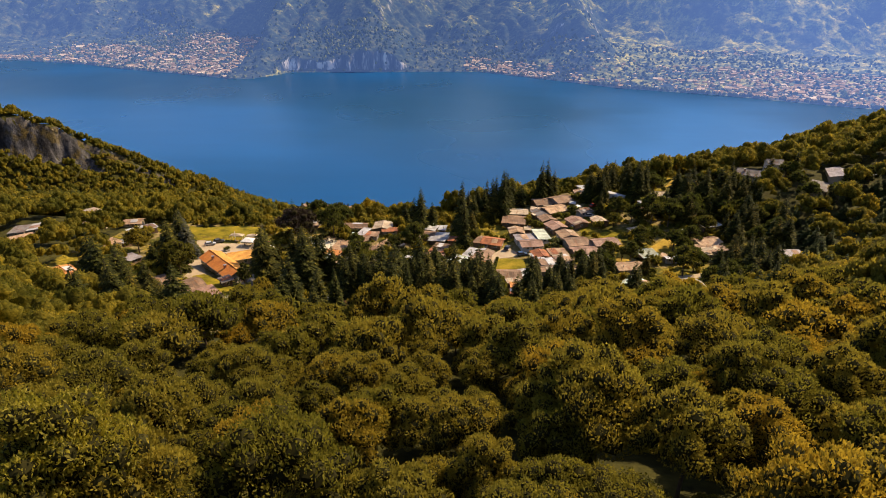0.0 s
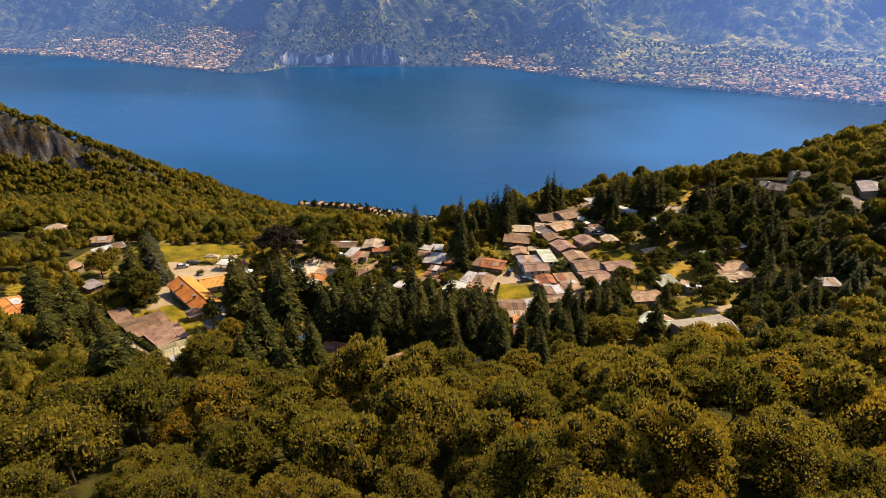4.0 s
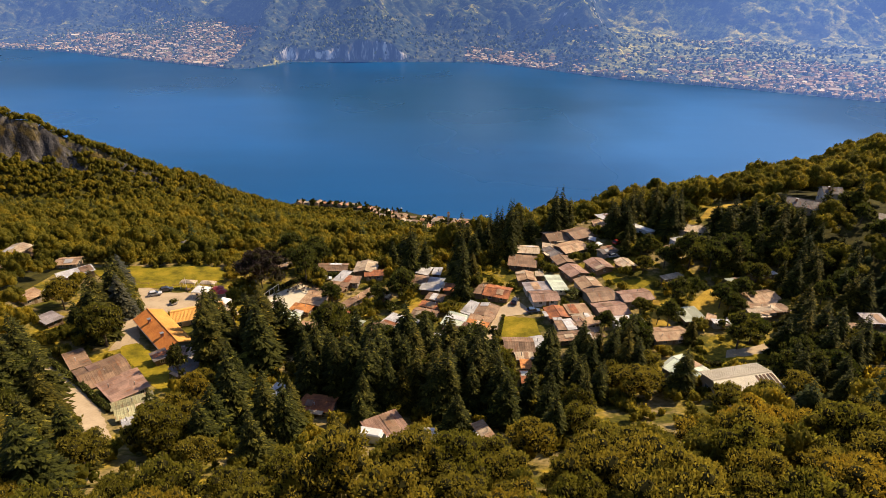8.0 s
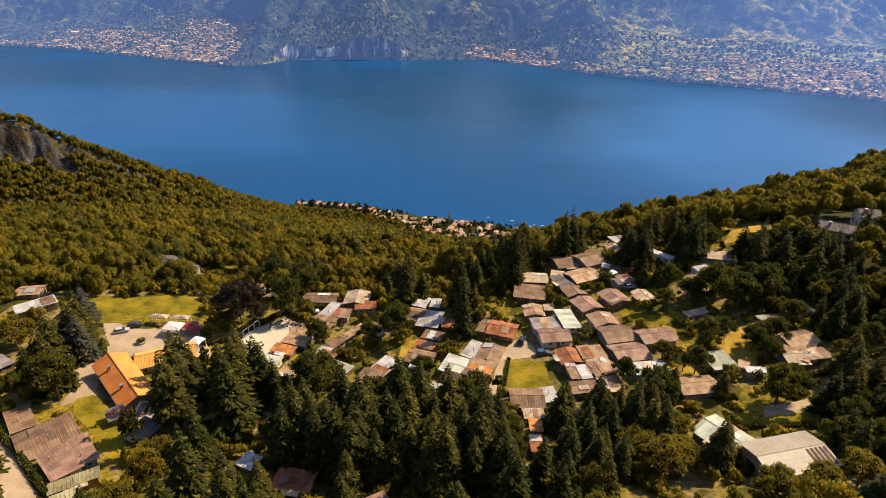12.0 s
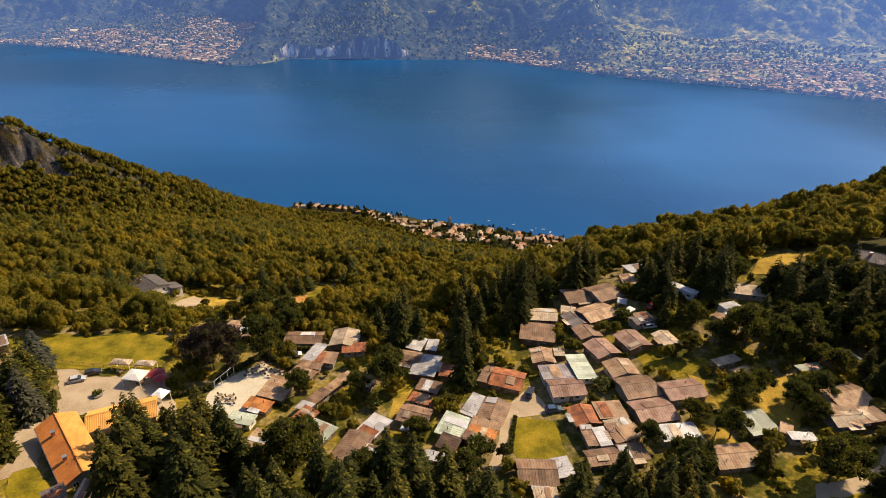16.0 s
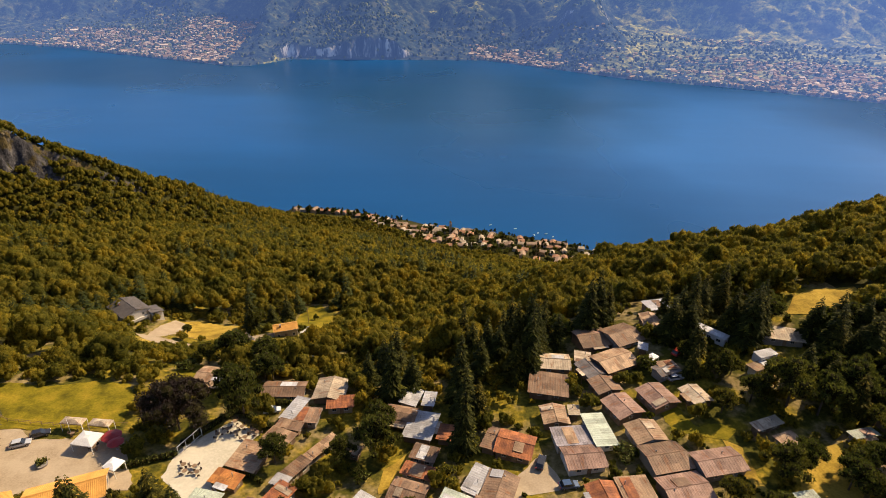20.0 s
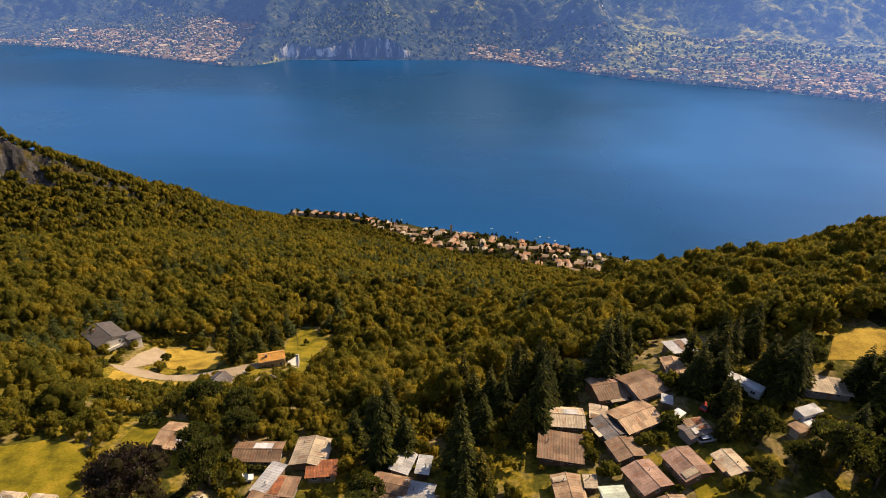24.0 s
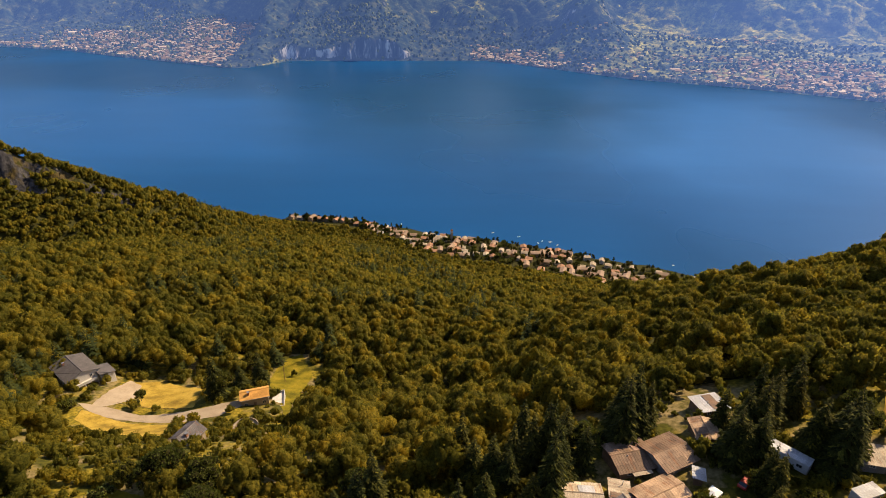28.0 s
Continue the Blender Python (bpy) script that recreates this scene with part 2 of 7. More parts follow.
def rock_material():
    """Weathered limestone: grey faces, pale fresh streaks, ochre ledges."""
    m, nt, p = shade("limestone", 0.95, 0.1)
    a = grain(nt, 17, 6, "World", 0.65, (1.0, 1.0, 0.22))
    b = grain(nt, 4, 5, "World", 0.65)
    c = grain(nt, 22, 4, "World", 0.6, (1.0, 1.0, 0.7), (40, 9, 3))
    col = ramp(nt, a, (0.40, (0.022, 0.021, 0.022)), (0.54, (0.075, 0.072, 0.076)), (0.62, (0.16, 0.145, 0.13)), (0.70, (0.46, 0.40, 0.33)))
    col = mixed(nt, ramp(nt, c, (0.52, (0, 0, 0)), (0.60, (0.85, 0.85, 0.85))), col, (0.085, 0.062, 0.018))
    nt.links.new(mixed(nt, 0.7, col, ramp(nt, b, (0.35, (0.5, 0.5, 0.5)), (0.65, (1.45, 1.4, 1.35))), "MULTIPLY"), p.inputs["Base Color"])
    bumped(nt, p, b, 1.0, 2.0)
    return m


M_ROCK = rock_material()

# ---- terrain: heights over the lake, along lines of equal x ----
ROWS_Y = [-150, 0, 50, 100, 135, 165, 200, 240, 265, 300, 340, 400, 460, 560]
LINES = {}


def profile(x, *heights):
    LINES[x] = heights


profile(-400, 545, 482, 462, 444, 432, 426, 420, 412, 404, 388, 368, 346, 326, 284)
profile(-200, 530, 475, 456, 440, 425, 418, 413, 406, 393, 368, 356, 340, 320, 281)
profile(-100, 520, 468, 452, 437, 420, 411, 407, 403, 389, 361, 350, 333, 315, 276)
profile(0, 515, 466, 449, 433, 413, 409, 405, 405, 392, 366, 346, 327, 308, 268)
profile(60, 520, 470, 456, 437, 420, 411, 409.5, 412.5, 412, 392, 372, 340, 306, 264)
profile(120, 530, 478, 462, 446, 430, 415, 413.5, 417.5, 421, 405, 388, 362, 322, 262)
profile(200, 545, 490, 472, 455, 440, 430, 428, 431, 430, 424, 410, 380, 340, 265)
profile(400, 590, 530, 505, 485, 472, 468, 470, 474, 476, 478, 470, 440, 390, 280)


def shore_y(x):
    """The near shore."""
    return np.interp(x, [-1500, -700, -500, -345, -200, -100, 0, 100, 200, 300, 470, 1100], [895, 1247, 1302, 1326, 1314, 1272, 1240, 1215, 1184, 1147, 1070, 635])


def smooth(a, b, v):
    s = np.clip((v - a) / (b - a), 0, 1)
    return s * s * (3 - 2 * s)


def blur(a, n):
    for axis in (0, 1):
        pad = [(n, n) if k == axis else (0, 0) for k in (0, 1)]
        c = np.cumsum(np.pad(np.pad(a, pad, "edge"), [(1, 0) if k == axis else (0, 0) for k in (0, 1)]), axis)
        a = (np.take(c, range(2 * n + 1, c.shape[axis]), axis) - np.take(c, range(0, c.shape[axis] - 2 * n - 1), axis)) / (2 * n + 1)
    return a


def waves(x, y, size, seed):
    """Smooth roughness of the ground, about -1 to 1."""
    r = np.random.RandomState(seed)
    v = 0
    for k in range(7):
        a, p = r.uniform(0, 6.28, 2)
        s = size * r.uniform(0.6, 1.6)
        v = v + np.sin((x * math.cos(a) + y * math.sin(a)) * 6.28 / s + p)
    return v / 3.5


GX, GY, GS = np.arange(-1500, 1101, 5.0), np.arange(-200, 1401, 5.0), 5.0


def make_heights():
    x, y = np.meshgrid(GX, GY, indexing="ij")
    xs = sorted(LINES)
    cols = np.array([np.interp(GY, ROWS_Y, LINES[k]) for k in xs])
    upper = np.array([np.interp(GX, xs, cols[:, j]) for j in range(len(GY))]).T
    away = shore_y(x) - y
    base = np.where(away < 140, 0.09 * away, 12.6 + 0.436 * (away - 140)) - smooth(-330, -480, x) * smooth(900, 1150, y) * 120
    base = np.where(base < 0, base * 0.3, base)
    z = upper + (base - upper) * smooth(430, 560, y)
    # the wooded spur with the cliff, over the bay
    along = (y - 820) / 490
    crest = np.interp(along, [-0.6, -0.1, 0.02, 0.16, 0.37, 0.57, 0.78, 1.0], [360, 354, 338, 264, 182, 107, 54, -8])
    axis_x = np.interp(along, [-0.6, -0.1, 0.16, 0.37, 0.57, 0.78, 1.0], [-940, -700, -535, -442, -392, -372, -355])
    off = axis_x - x
    drop = 0.9 * smooth(-0.15, 0.15, along) - 0.16 * (1 - smooth(-0.15, 0.15, along))
    spur = crest - np.where(off > 0, np.minimum(off, 400) * drop, -off * 1.05)
    k = 14.0
    z = np.where(y > 480, np.maximum(z, spur) + k * np.exp(-np.abs(z - spur) / k) * 0.3, z)
    z = blur(blur(z, 2), 2)
    # the rock face under the crest of the spur
    d = -off + 9 * np.sin(y / 17.0) + 5 * np.sin(y / 6.0 + x / 11.0)
    face = np.interp(d, [-30, 6, 26, 41, 90, 140], [0, 2, 12, -32, -14, 0])
    z = z + face * smooth(-0.16, -0.08, along) * (1 - 0.8 * smooth(0.05, 0.10, along)) * (1 - smooth(0.24, 0.32, along))
    rough = smooth(60, 130, np.hypot((x - 0) * 0.8, y - 205))
    return z + rough * (waves(x, y, 55, 3) * 1.6 + waves(x, y, 170, 4) * 4.0 * smooth(300, 500, y)) * smooth(-10, 40, z)


HEIGHTS = make_heights()


def hgt(x, y):
    """The height of the ground; takes numbers or arrays."""
    u = np.clip((np.asarray(x, float) - GX[0]) / GS, 0, len(GX) - 1.001)
    v = np.clip((np.asarray(y, float) - GY[0]) / GS, 0, len(GY) - 1.001)
    i, j = u.astype(int), v.astype(int)
    a, b = u - i, v - j
    H = HEIGHTS
    return (H[i, j] * (1 - a) * (1 - b) + H[i + 1, j] * a * (1 - b) + H[i, j + 1] * (1 - a) * b + H[i + 1, j + 1] * a * b)

# ---- building helpers ----
def mesh_of(name, verts, faces, mats, smooth_faces=False, index=None):
    """A mesh from arrays: verts (n, 3), faces (m, 3 or 4)."""
    me = bpy.data.meshes.new(name)
    verts, faces = np.asarray(verts, np.float32), np.asarray(faces, np.int32)
    k = faces.shape[1]
    me.vertices.add(len(verts))
    me.vertices.foreach_set("co", verts.ravel())
    me.loops.add(faces.size)
    me.loops.foreach_set("vertex_index", faces.ravel())
    me.polygons.add(len(faces))
    me.polygons.foreach_set("loop_start", np.arange(0, faces.size, k, dtype=np.int32))
    me.polygons.foreach_set("use_smooth", np.full(len(faces), smooth_faces))
    for m in mats if isinstance(mats, (list, tuple)) else [mats]:
        me.materials.append(m)
    if index is not None:
        me.polygons.foreach_set("material_index", np.asarray(index, np.int32))
    me.update(calc_edges=True)
    return me


def part(name, bm, material, parent, label=""):
    """Links a bmesh, or a ready mesh, as one mesh object under a thing or part."""
    if isinstance(bm, bpy.types.Mesh):
        me = bm
    else:
        me = bpy.data.meshes.new(name)
        bm.normal_update()
        bm.to_mesh(me)
        bm.free()
        me.materials.append(material)
    ob = new(name, me)
    ob.parent = parent
    return tagged(ob, label)


def thing(name, m, label, category, group=""):
    ob = new(name)
    ob.matrix_basis = m
    return tagged(ob, label, category, group)


def box(bm, x0, x1, y0, y1, z0, z1, m=None, bevel=0.0):
    r = bmesh.ops.create_cube(bm, size=1.0)
    bmesh.ops.scale(bm, vec=(x1 - x0, y1 - y0, z1 - z0), verts=r["verts"])
    bmesh.ops.translate(bm, vec=((x0 + x1) / 2, (y0 + y1) / 2, (z0 + z1) / 2), verts=r["verts"])
    if bevel:
        e = list({e for v in r["verts"] for e in v.link_edges})
        v = bmesh.ops.bevel(bm, geom=e, offset=bevel, segments=1, affect="EDGES")["verts"]
    else:
        v = r["verts"]
    if m is not None:
        bmesh.ops.transform(bm, matrix=m, verts=v)
    return bm


def a_box(*a, **k):
    return box(bmesh.new(), *a, **k)


def tube(bm, a, b, r0, r1, n=6):
    a, b = Vector(a), Vector(b)
    r = bmesh.ops.create_cone(bm, cap_ends=True, segments=n, radius1=r0, radius2=r1, depth=(b - a).length)
    q = (b - a).to_track_quat("Z", "Y").to_matrix().to_4x4()
    bmesh.ops.transform(bm, matrix=Matrix.Translation((a + b) / 2) @ q, verts=r["verts"])
    return bm


def a_tube(*a, **k):
    return tube(bmesh.new(), *a, **k)


def grid_faces(nx, ny):
    i = np.arange((nx - 1) * (ny - 1))
    a = (i // (ny - 1)) * ny + i % (ny - 1)
    return np.stack([a, a + ny, a + ny + 1, a + 1], 1)


# ---- the hillside, the lake and the far shore ----
def rocky(x, y):
    """The bare limestone face on the spur: too steep for trees."""
    s = np.hypot(hgt(x + 4, y) - hgt(x - 4, y), hgt(x, y + 4) - hgt(x, y - 4)) / 8
    return (s > 1.45) & (x < -440) & (y > 700) & (y < 1000)


def hillside():
    xs = np.concatenate([np.arange(-1500, -700, 40.0), np.arange(-700, -440, 3.0), np.arange(-440, -300, 15.0), np.arange(-300, -130, 5.0), np.arange(-130, 130, 2.5), np.arange(130, 300, 5.0), np.arange(300, 1100, 20.0)])
    ys = np.concatenate([np.arange(-200, 100, 5.0), np.arange(100, 380, 2.5), np.arange(380, 700, 10.0), np.arange(700, 1000, 3.5), np.arange(1000, 1400, 10.0)])
    x, y = np.meshgrid(xs, ys, indexing="ij")
    z = hgt(x, y)
    bare = rocky(x, y)
    crack = np.abs(waves(x + y, y * 1.4, 26, 51)) * 7 + np.abs(waves(x, y + z, 11, 52)) * 3.2 + waves(x, y - z, 5.5, 53) * 1.6
    x = x + np.where(bare, crack - 4, 0)
    z = z + np.where(bare, waves(x, y + z, 14, 54) * 3, 0)
    v = np.stack([x, y, z], -1).reshape(-1, 3)
    f = grid_faces(len(xs), len(ys))
    mid = v[f].mean(1)
    n = np.cross(v[f[:, 1]] - v[f[:, 0]], v[f[:, 3]] - v[f[:, 0]])
    steep = n[:, 2] / np.linalg.norm(n, axis=1)
    stone = (steep < 0.56) & (mid[:, 0] < -440) & (mid[:, 1] > 700) & (mid[:, 1] < 1000)
    open_land = (np.abs(mid[:, 0] + 5) < 125) & (mid[:, 1] > 104) & (mid[:, 1] < 272) | (np.abs(mid[:, 0] + 95) < 56) & (np.abs(mid[:, 1] - 310) < 62)
    me = mesh_of("ground", v, f, [M_GROUND, M_ROCK, M_FLOOR], True, np.where(stone, 1, np.where(open_land, 0, 2)))
    tagged(new("ground", me), "grassy and earthy hillside falling to the lake", "ground", kind="structure")


hillside()


def lake():
    xs, ys = np.linspace(-5200, 4200, 48), np.linspace(700, 5200, 24)
    x, y = np.meshgrid(xs, ys, indexing="ij")
    v = np.stack([x, y, 0 * x], -1).reshape(-1, 3)
    tagged(new("water", mesh_of("water", v, grid_faces(len(xs), len(ys)), M_WATER, True)), "calm deep blue lake water under a clear sky", "lake", kind="structure")


lake()
FAR_X = [-5200, -2845, -2300, -1942, -1500, -1180, -1060, -900, -504, 206, 560, 904, 1331, 1838, 2600, 4200]
FAR_Y = [4500, 3983, 3820, 3628, 3440, 3290, 3300, 3560, 3597, 3668, 3400, 3123, 2953, 2657, 2350, 1700]


def far_height(x, y):
    """The far side: broad deltas with towns by the water, a rock wall between them, then long slopes."""
    s = np.interp(x, FAR_X, FAR_Y)
    d = y - s
    left = smooth(-3900, -3300, x) * (1 - smooth(-1330, -1050, x))
    right = smooth(650, 1200, x)
    bay = np.exp(-(((x - 420) / 360) ** 2)) * (1 - right)
    flat = np.clip(left + right + 0.8 * bay, 0, 1)
    wall = smooth(-1010, -880, x) * (1 - smooth(-330, -150, x))
    near = 0.30 - 0.215 * left - 0.225 * right - 0.16 * bay
    width = np.minimum(60 + 1240 * left + 1500 * right + 420 * bay, np.maximum(4820 - s, 60))
    z = np.where(d < width, d * near, width * near + (d - width) * (0.34 + 0.30 * np.clip(left + right, 0, 1)))
    ridges = 26 * np.abs(np.sin(x / 46.0)) + 12 * np.sin(x / 17.0 + 1)
    z = z + wall * (78 + 30 * np.sin(x / 95.0)) * smooth(6, 30, d - ridges)
    folds = waves(x, y * 0.5, 900, 11) * 80 + waves(x, y * 0.6, 330, 12) * 42 + np.abs(waves(x, y * 0.8, 150, 13)) * 30
    z = z + folds * smooth(60, 700, d) * (1 - 0.86 * flat * (1 - smooth(width * 0.75, width * 1.3, d)))
    return np.where(d < 0, d * 0.2, z + 1.0)


def far_shore():
    xs = np.linspace(-5200, 4200, 620)
    n = 240
    s = np.interp(xs, FAR_X, FAR_Y)[:, None]
    x = np.repeat(xs[:, None], n, 1)
    y = s - 30 + (5450 - s) * np.linspace(0, 1, n)[None, :] ** 1.45
    z = far_height(x, y)
    crowns = np.random.RandomState(14).normal(size=z.shape)
    z = z + np.where(y - s > 25, np.clip(crowns, -1.2, 1.8) * 4.2, 0)
    v = np.stack([x, y, z], -1).reshape(-1, 3)
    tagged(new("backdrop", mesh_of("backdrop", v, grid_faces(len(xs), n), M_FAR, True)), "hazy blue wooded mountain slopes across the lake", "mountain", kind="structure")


far_shore()

# ---- trees ----
def leaf_cards(rng, centre, radius, n, size, squash=1.0, up=0.25, wild=1.0):
    """n bent, upward-reaching leaf sprays on a lumpy ball: verts (4n, 3), faces (n, 4)."""
    d = rng.normal(size=(n, 3))
    d[:, 2] = d[:, 2] + up
    d /= np.linalg.norm(d, axis=1)[:, None]
    p = np.asarray(centre) + d * radius * rng.uniform(0.74, 1.08, (n, 1)) * [1, 1, squash]
    a = d * 0.45 * wild + rng.normal(size=(n, 3)) * 0.5 + [0, 0, 0.75]
    a /= np.linalg.norm(a, axis=1)[:, None]
    nrm = d + rng.normal(size=(n, 3)) * 0.5 * wild
    b = np.cross(a, nrm)
    b /= np.linalg.norm(b, axis=1)[:, None]
    nrm = np.cross(b, a)
    s = size * rng.uniform(0.6, 1.5, (n, 1))
    w = rng.uniform(0.32, 0.58, (n, 1))
    v = np.stack([p - a * s, p - b * s * w + nrm * s * 0.15, p + a * s + nrm * s * 0.2, p + b * s * w - nrm * s * 0.15], 1).reshape(-1, 3)
    return v, np.arange(4 * n).reshape(-1, 4)


def join(pieces):
    vs, fs, k = [], [], 0
    for v, f in pieces:
        vs.append(v)
        fs.append(f + k)
        k += len(v)
    return np.concatenate(vs), np.concatenate(fs)


def ball(centre, r, squash=1.0, seg=7, rings=5):
    """A closed low ball of quads."""
    u, w = np.meshgrid(np.arange(seg) * 2 * np.pi / seg, np.linspace(0.12, np.pi - 0.12, rings), indexing="ij")
    v = np.stack([np.sin(w) * np.cos(u), np.sin(w) * np.sin(u), np.cos(w) * squash], -1) * r + np.asarray(centre)
    i = np.arange(seg * (rings - 1))
    a, b = i // (rings - 1), i % (rings - 1)
    f = np.stack([a * rings + b, a * rings + b + 1, (a + 1) % seg * rings + b + 1, (a + 1) % seg * rings + b], 1)
    return v.reshape(-1, 3), f


def broad_blobs(rng, h, r, n):
    """The lobes of a broad crown: centre and radius."""
    out = [((0, 0, h * 0.58), r * 0.66)]
    for k in range(n):
        a = 2.4 * k + rng.uniform(-0.5, 0.5)
        q = 0.95 * math.sqrt((k + 0.4) / n) * rng.uniform(0.8, 1.0)
        b = (0.5 if n < 6 else 0.43 if n < 10 else 0.36 if n < 20 else 0.25) * rng.uniform(0.72, 1.2)
        out.append(((q * r * math.cos(a), q * r * math.sin(a), h * (0.84 - 0.42 * q * q + rng.uniform(-0.1, 0.08)) - 0.3 * b * r), r * b))
    return out


def dome(rng, centre, r, seg=6, rings=3):
    """The upper part of a lumpy ball of leaves, open below."""
    u, w = np.meshgrid(np.arange(seg) * 2 * np.pi / seg + rng.uniform(0, 1), np.linspace(0.18, 2.1, rings), indexing="ij")
    k = r * rng.uniform(0.6, 1.2, u.shape)
    v = np.stack([np.sin(w) * np.cos(u) * k, np.sin(w) * np.sin(u) * k, np.cos(w) * k], -1) + np.asarray(centre)
    i = np.arange(seg * (rings - 1))
    a, b = i // (rings - 1), i % (rings - 1)
    f = np.stack([a * rings + b, a * rings + b + 1, (a + 1) % seg * rings + b + 1, (a + 1) % seg * rings + b], 1)
    top = np.array([[0, 1, 2, 3]] + ([[0, 3, 4, 5]] if seg >= 6 else [])) * rings
    return v.reshape(-1, 3), np.concatenate([f, top])


def lobed_tree(seed, h, r, lobes, cards, size, seg=6, rings=3):
    """A far tree: domes of leaves with sprays lying on them."""
    rng = np.random.RandomState(seed)
    blobs = broad_blobs(rng, h, r, lobes)
    n = cards // len(blobs) + 1
    return join([dome(rng, c, q * 0.93, seg, rings) for c, q in blobs] + [leaf_cards(rng, c, q * 1.0, n, size, 1.0, 0.45, 0.8) for c, q in blobs])


def broad_crown(seed, h, r, lobes, cards, size, core=(6, 4)):
    rng = np.random.RandomState(seed)
    blobs = broad_blobs(rng, h, r, lobes)
    share = np.array([b[1] ** 2 for b in blobs])
    share = (share / share.sum() * cards).astype(int) + 1
    v, f = join([leaf_cards(rng, c, q, n, size, 0.85, 0.35, 0.6) for (c, q), n in zip(blobs, share)])
    # dark filler balls behind the leaves stand in for the crown's inner shade
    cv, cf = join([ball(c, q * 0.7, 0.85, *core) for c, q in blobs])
    return v, f, cv, cf


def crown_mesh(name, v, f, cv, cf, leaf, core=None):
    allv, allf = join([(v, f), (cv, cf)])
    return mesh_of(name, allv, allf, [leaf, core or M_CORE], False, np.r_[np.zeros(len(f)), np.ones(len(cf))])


def trunk_bm(rng, h, r, limbs=5, spread=2.0):
    bm = bmesh.new()
    tube(bm, (0, 0, -0.6), (0.1, 0.05, h * 0.5), r, r * 0.6, 7)
    tube(bm, (0.1, 0.05, h * 0.48), (0.0, 0.1, h * 0.8), r * 0.6, r * 0.2, 6)
    for k in range(limbs):
        a, z = 2.4 * k, h * rng.uniform(0.3, 0.5)
        tube(bm, (0, 0, z), (spread * math.cos(a), spread * math.sin(a), z + h * 0.25), r * 0.4, r * 0.1, 5)
    return bm


def broad_tree(seed, h, r, leaf=None, cards=1300, size=0.34, label="", name="broadleaf_tree", lobes=15):
    rng = np.random.RandomState(seed)
    t = thing(name, Matrix(), label or "olive-green broadleaf tree with a dense rounded crown", "tree")
    part("trunk", trunk_bm(rng, h, 0.03 * h * 0.6, spread=r * 0.5), M_BARK, t, "grey-brown bark")
    part("crown", crown_mesh("crown", *broad_crown(seed, h, r, lobes, cards, size), leaf or M_LEAF), None, t)
    return t


def conifer_cards(seed, h, r, tiers, per, droop=0.32, side=2):
    """Whorls of drooping boughs of uneven length, each a pointed spray with side sprays."""
    rng = np.random.RandomState(seed)
    vs = []
    for k in range(tiers):
        f = (k / (tiers - 1)) ** 0.9
        z = h * (0.06 + 0.93 * f)
        reach = r * (1 - f) ** 0.82 * rng.uniform(0.8, 1.12) + 0.2
        n = max(4, int(per * (1 - 0.6 * f)))
        for j in range(n):
            a = 6.283 * j / n + rng.uniform(-0.35, 0.35) + k * 0.8
            d, s = np.array([math.cos(a), math.sin(a), 0.0]), np.array([-math.sin(a), math.cos(a), 0.0])
            le = reach * rng.uniform(0.6, 1.2)
            base = np.array([0, 0, z + rng.uniform(-0.3, 0.3)])

            def at(q):
                return base + d * le * q - np.array([0, 0, droop * le * q ** 1.4 - 0.12 * le * q ** 4])
            w = 0.13 * le + 0.12
            vs.append([at(0.12), at(0.6) + s * w - [0, 0, 0.4 * w], at(1.0), at(0.6) - s * w - [0, 0, 0.4 * w]])
            for q in (0.42, 0.72)[:side]:
                for e in (-1, 1):
                    g = le * (0.62 - 0.42 * q) * rng.uniform(0.8, 1.2) + 0.15
                    o = d * 0.65 + s * e * 0.75 + [0, 0, -0.42 + rng.uniform(-0.15, 0.15)]
                    c = np.cross(o, [0, 0, 1.0]) * 0.24 * g
                    p = at(q)
                    vs.append([p, p + o * g * 0.55 + c, p + o * g, p + o * g * 0.55 - c - [0, 0, 0.1 * g]])
    v = np.array(vs).reshape(-1, 3)
    return v, np.arange(len(v)).reshape(-1, 4)


def scatter(rng, x0, x1, y0, y1, step, keep):
    """Places on a jittered grid for which keep(x, y) holds."""
    x, y = np.meshgrid(np.arange(x0, x1, step), np.arange(y0, y1, step), indexing="ij")
    x = (x + rng.uniform(-0.42, 0.42, x.shape) * step).ravel()
    y = (y + rng.uniform(-0.42, 0.42, y.shape) * step).ravel()
    k = keep(x, y)
    return x[k], y[k]


def woods(name, x, y, models, low, high, label, material, rng, sink=0.0, low_right=0.0):
    """Many trees joined into one stretch of woodland. models: (verts, faces) of unit trees."""
    vs, fs, k = [], [], 0
    z = hgt(x, y) - low_right * smooth(60, 150, x)
    for i in range(len(x)):
        v, f = models[rng.randint(len(models))]
        a, s = rng.uniform(0, 6.283), rng.uniform(low, high)
        c, q = math.cos(a) * s, math.sin(a) * s
        vs.append(np.stack([v[:, 0] * c - v[:, 1] * q + x[i], v[:, 0] * q + v[:, 1] * c + y[i], v[:, 2] * s * rng.uniform(0.85, 1.2) + z[i] - sink], 1))
        fs.append(f + k)
        k += len(v)
    me = mesh_of(name, np.concatenate(vs), np.concatenate(fs), material, True)
    tagged(new(name, me), label, "woodland", kind="stuff")


def in_shape(x, y, corners):
    """Whether points lie inside a polygon."""
    c = np.zeros(np.shape(x), bool)
    for (xa, ya), (xb, yb) in zip(corners, corners[1:] + corners[:1]):
        c ^= ((ya > y) != (yb > y)) & (x < (xb - xa) * (y - ya) / (yb - ya + 1e-9) + xa)
    return c

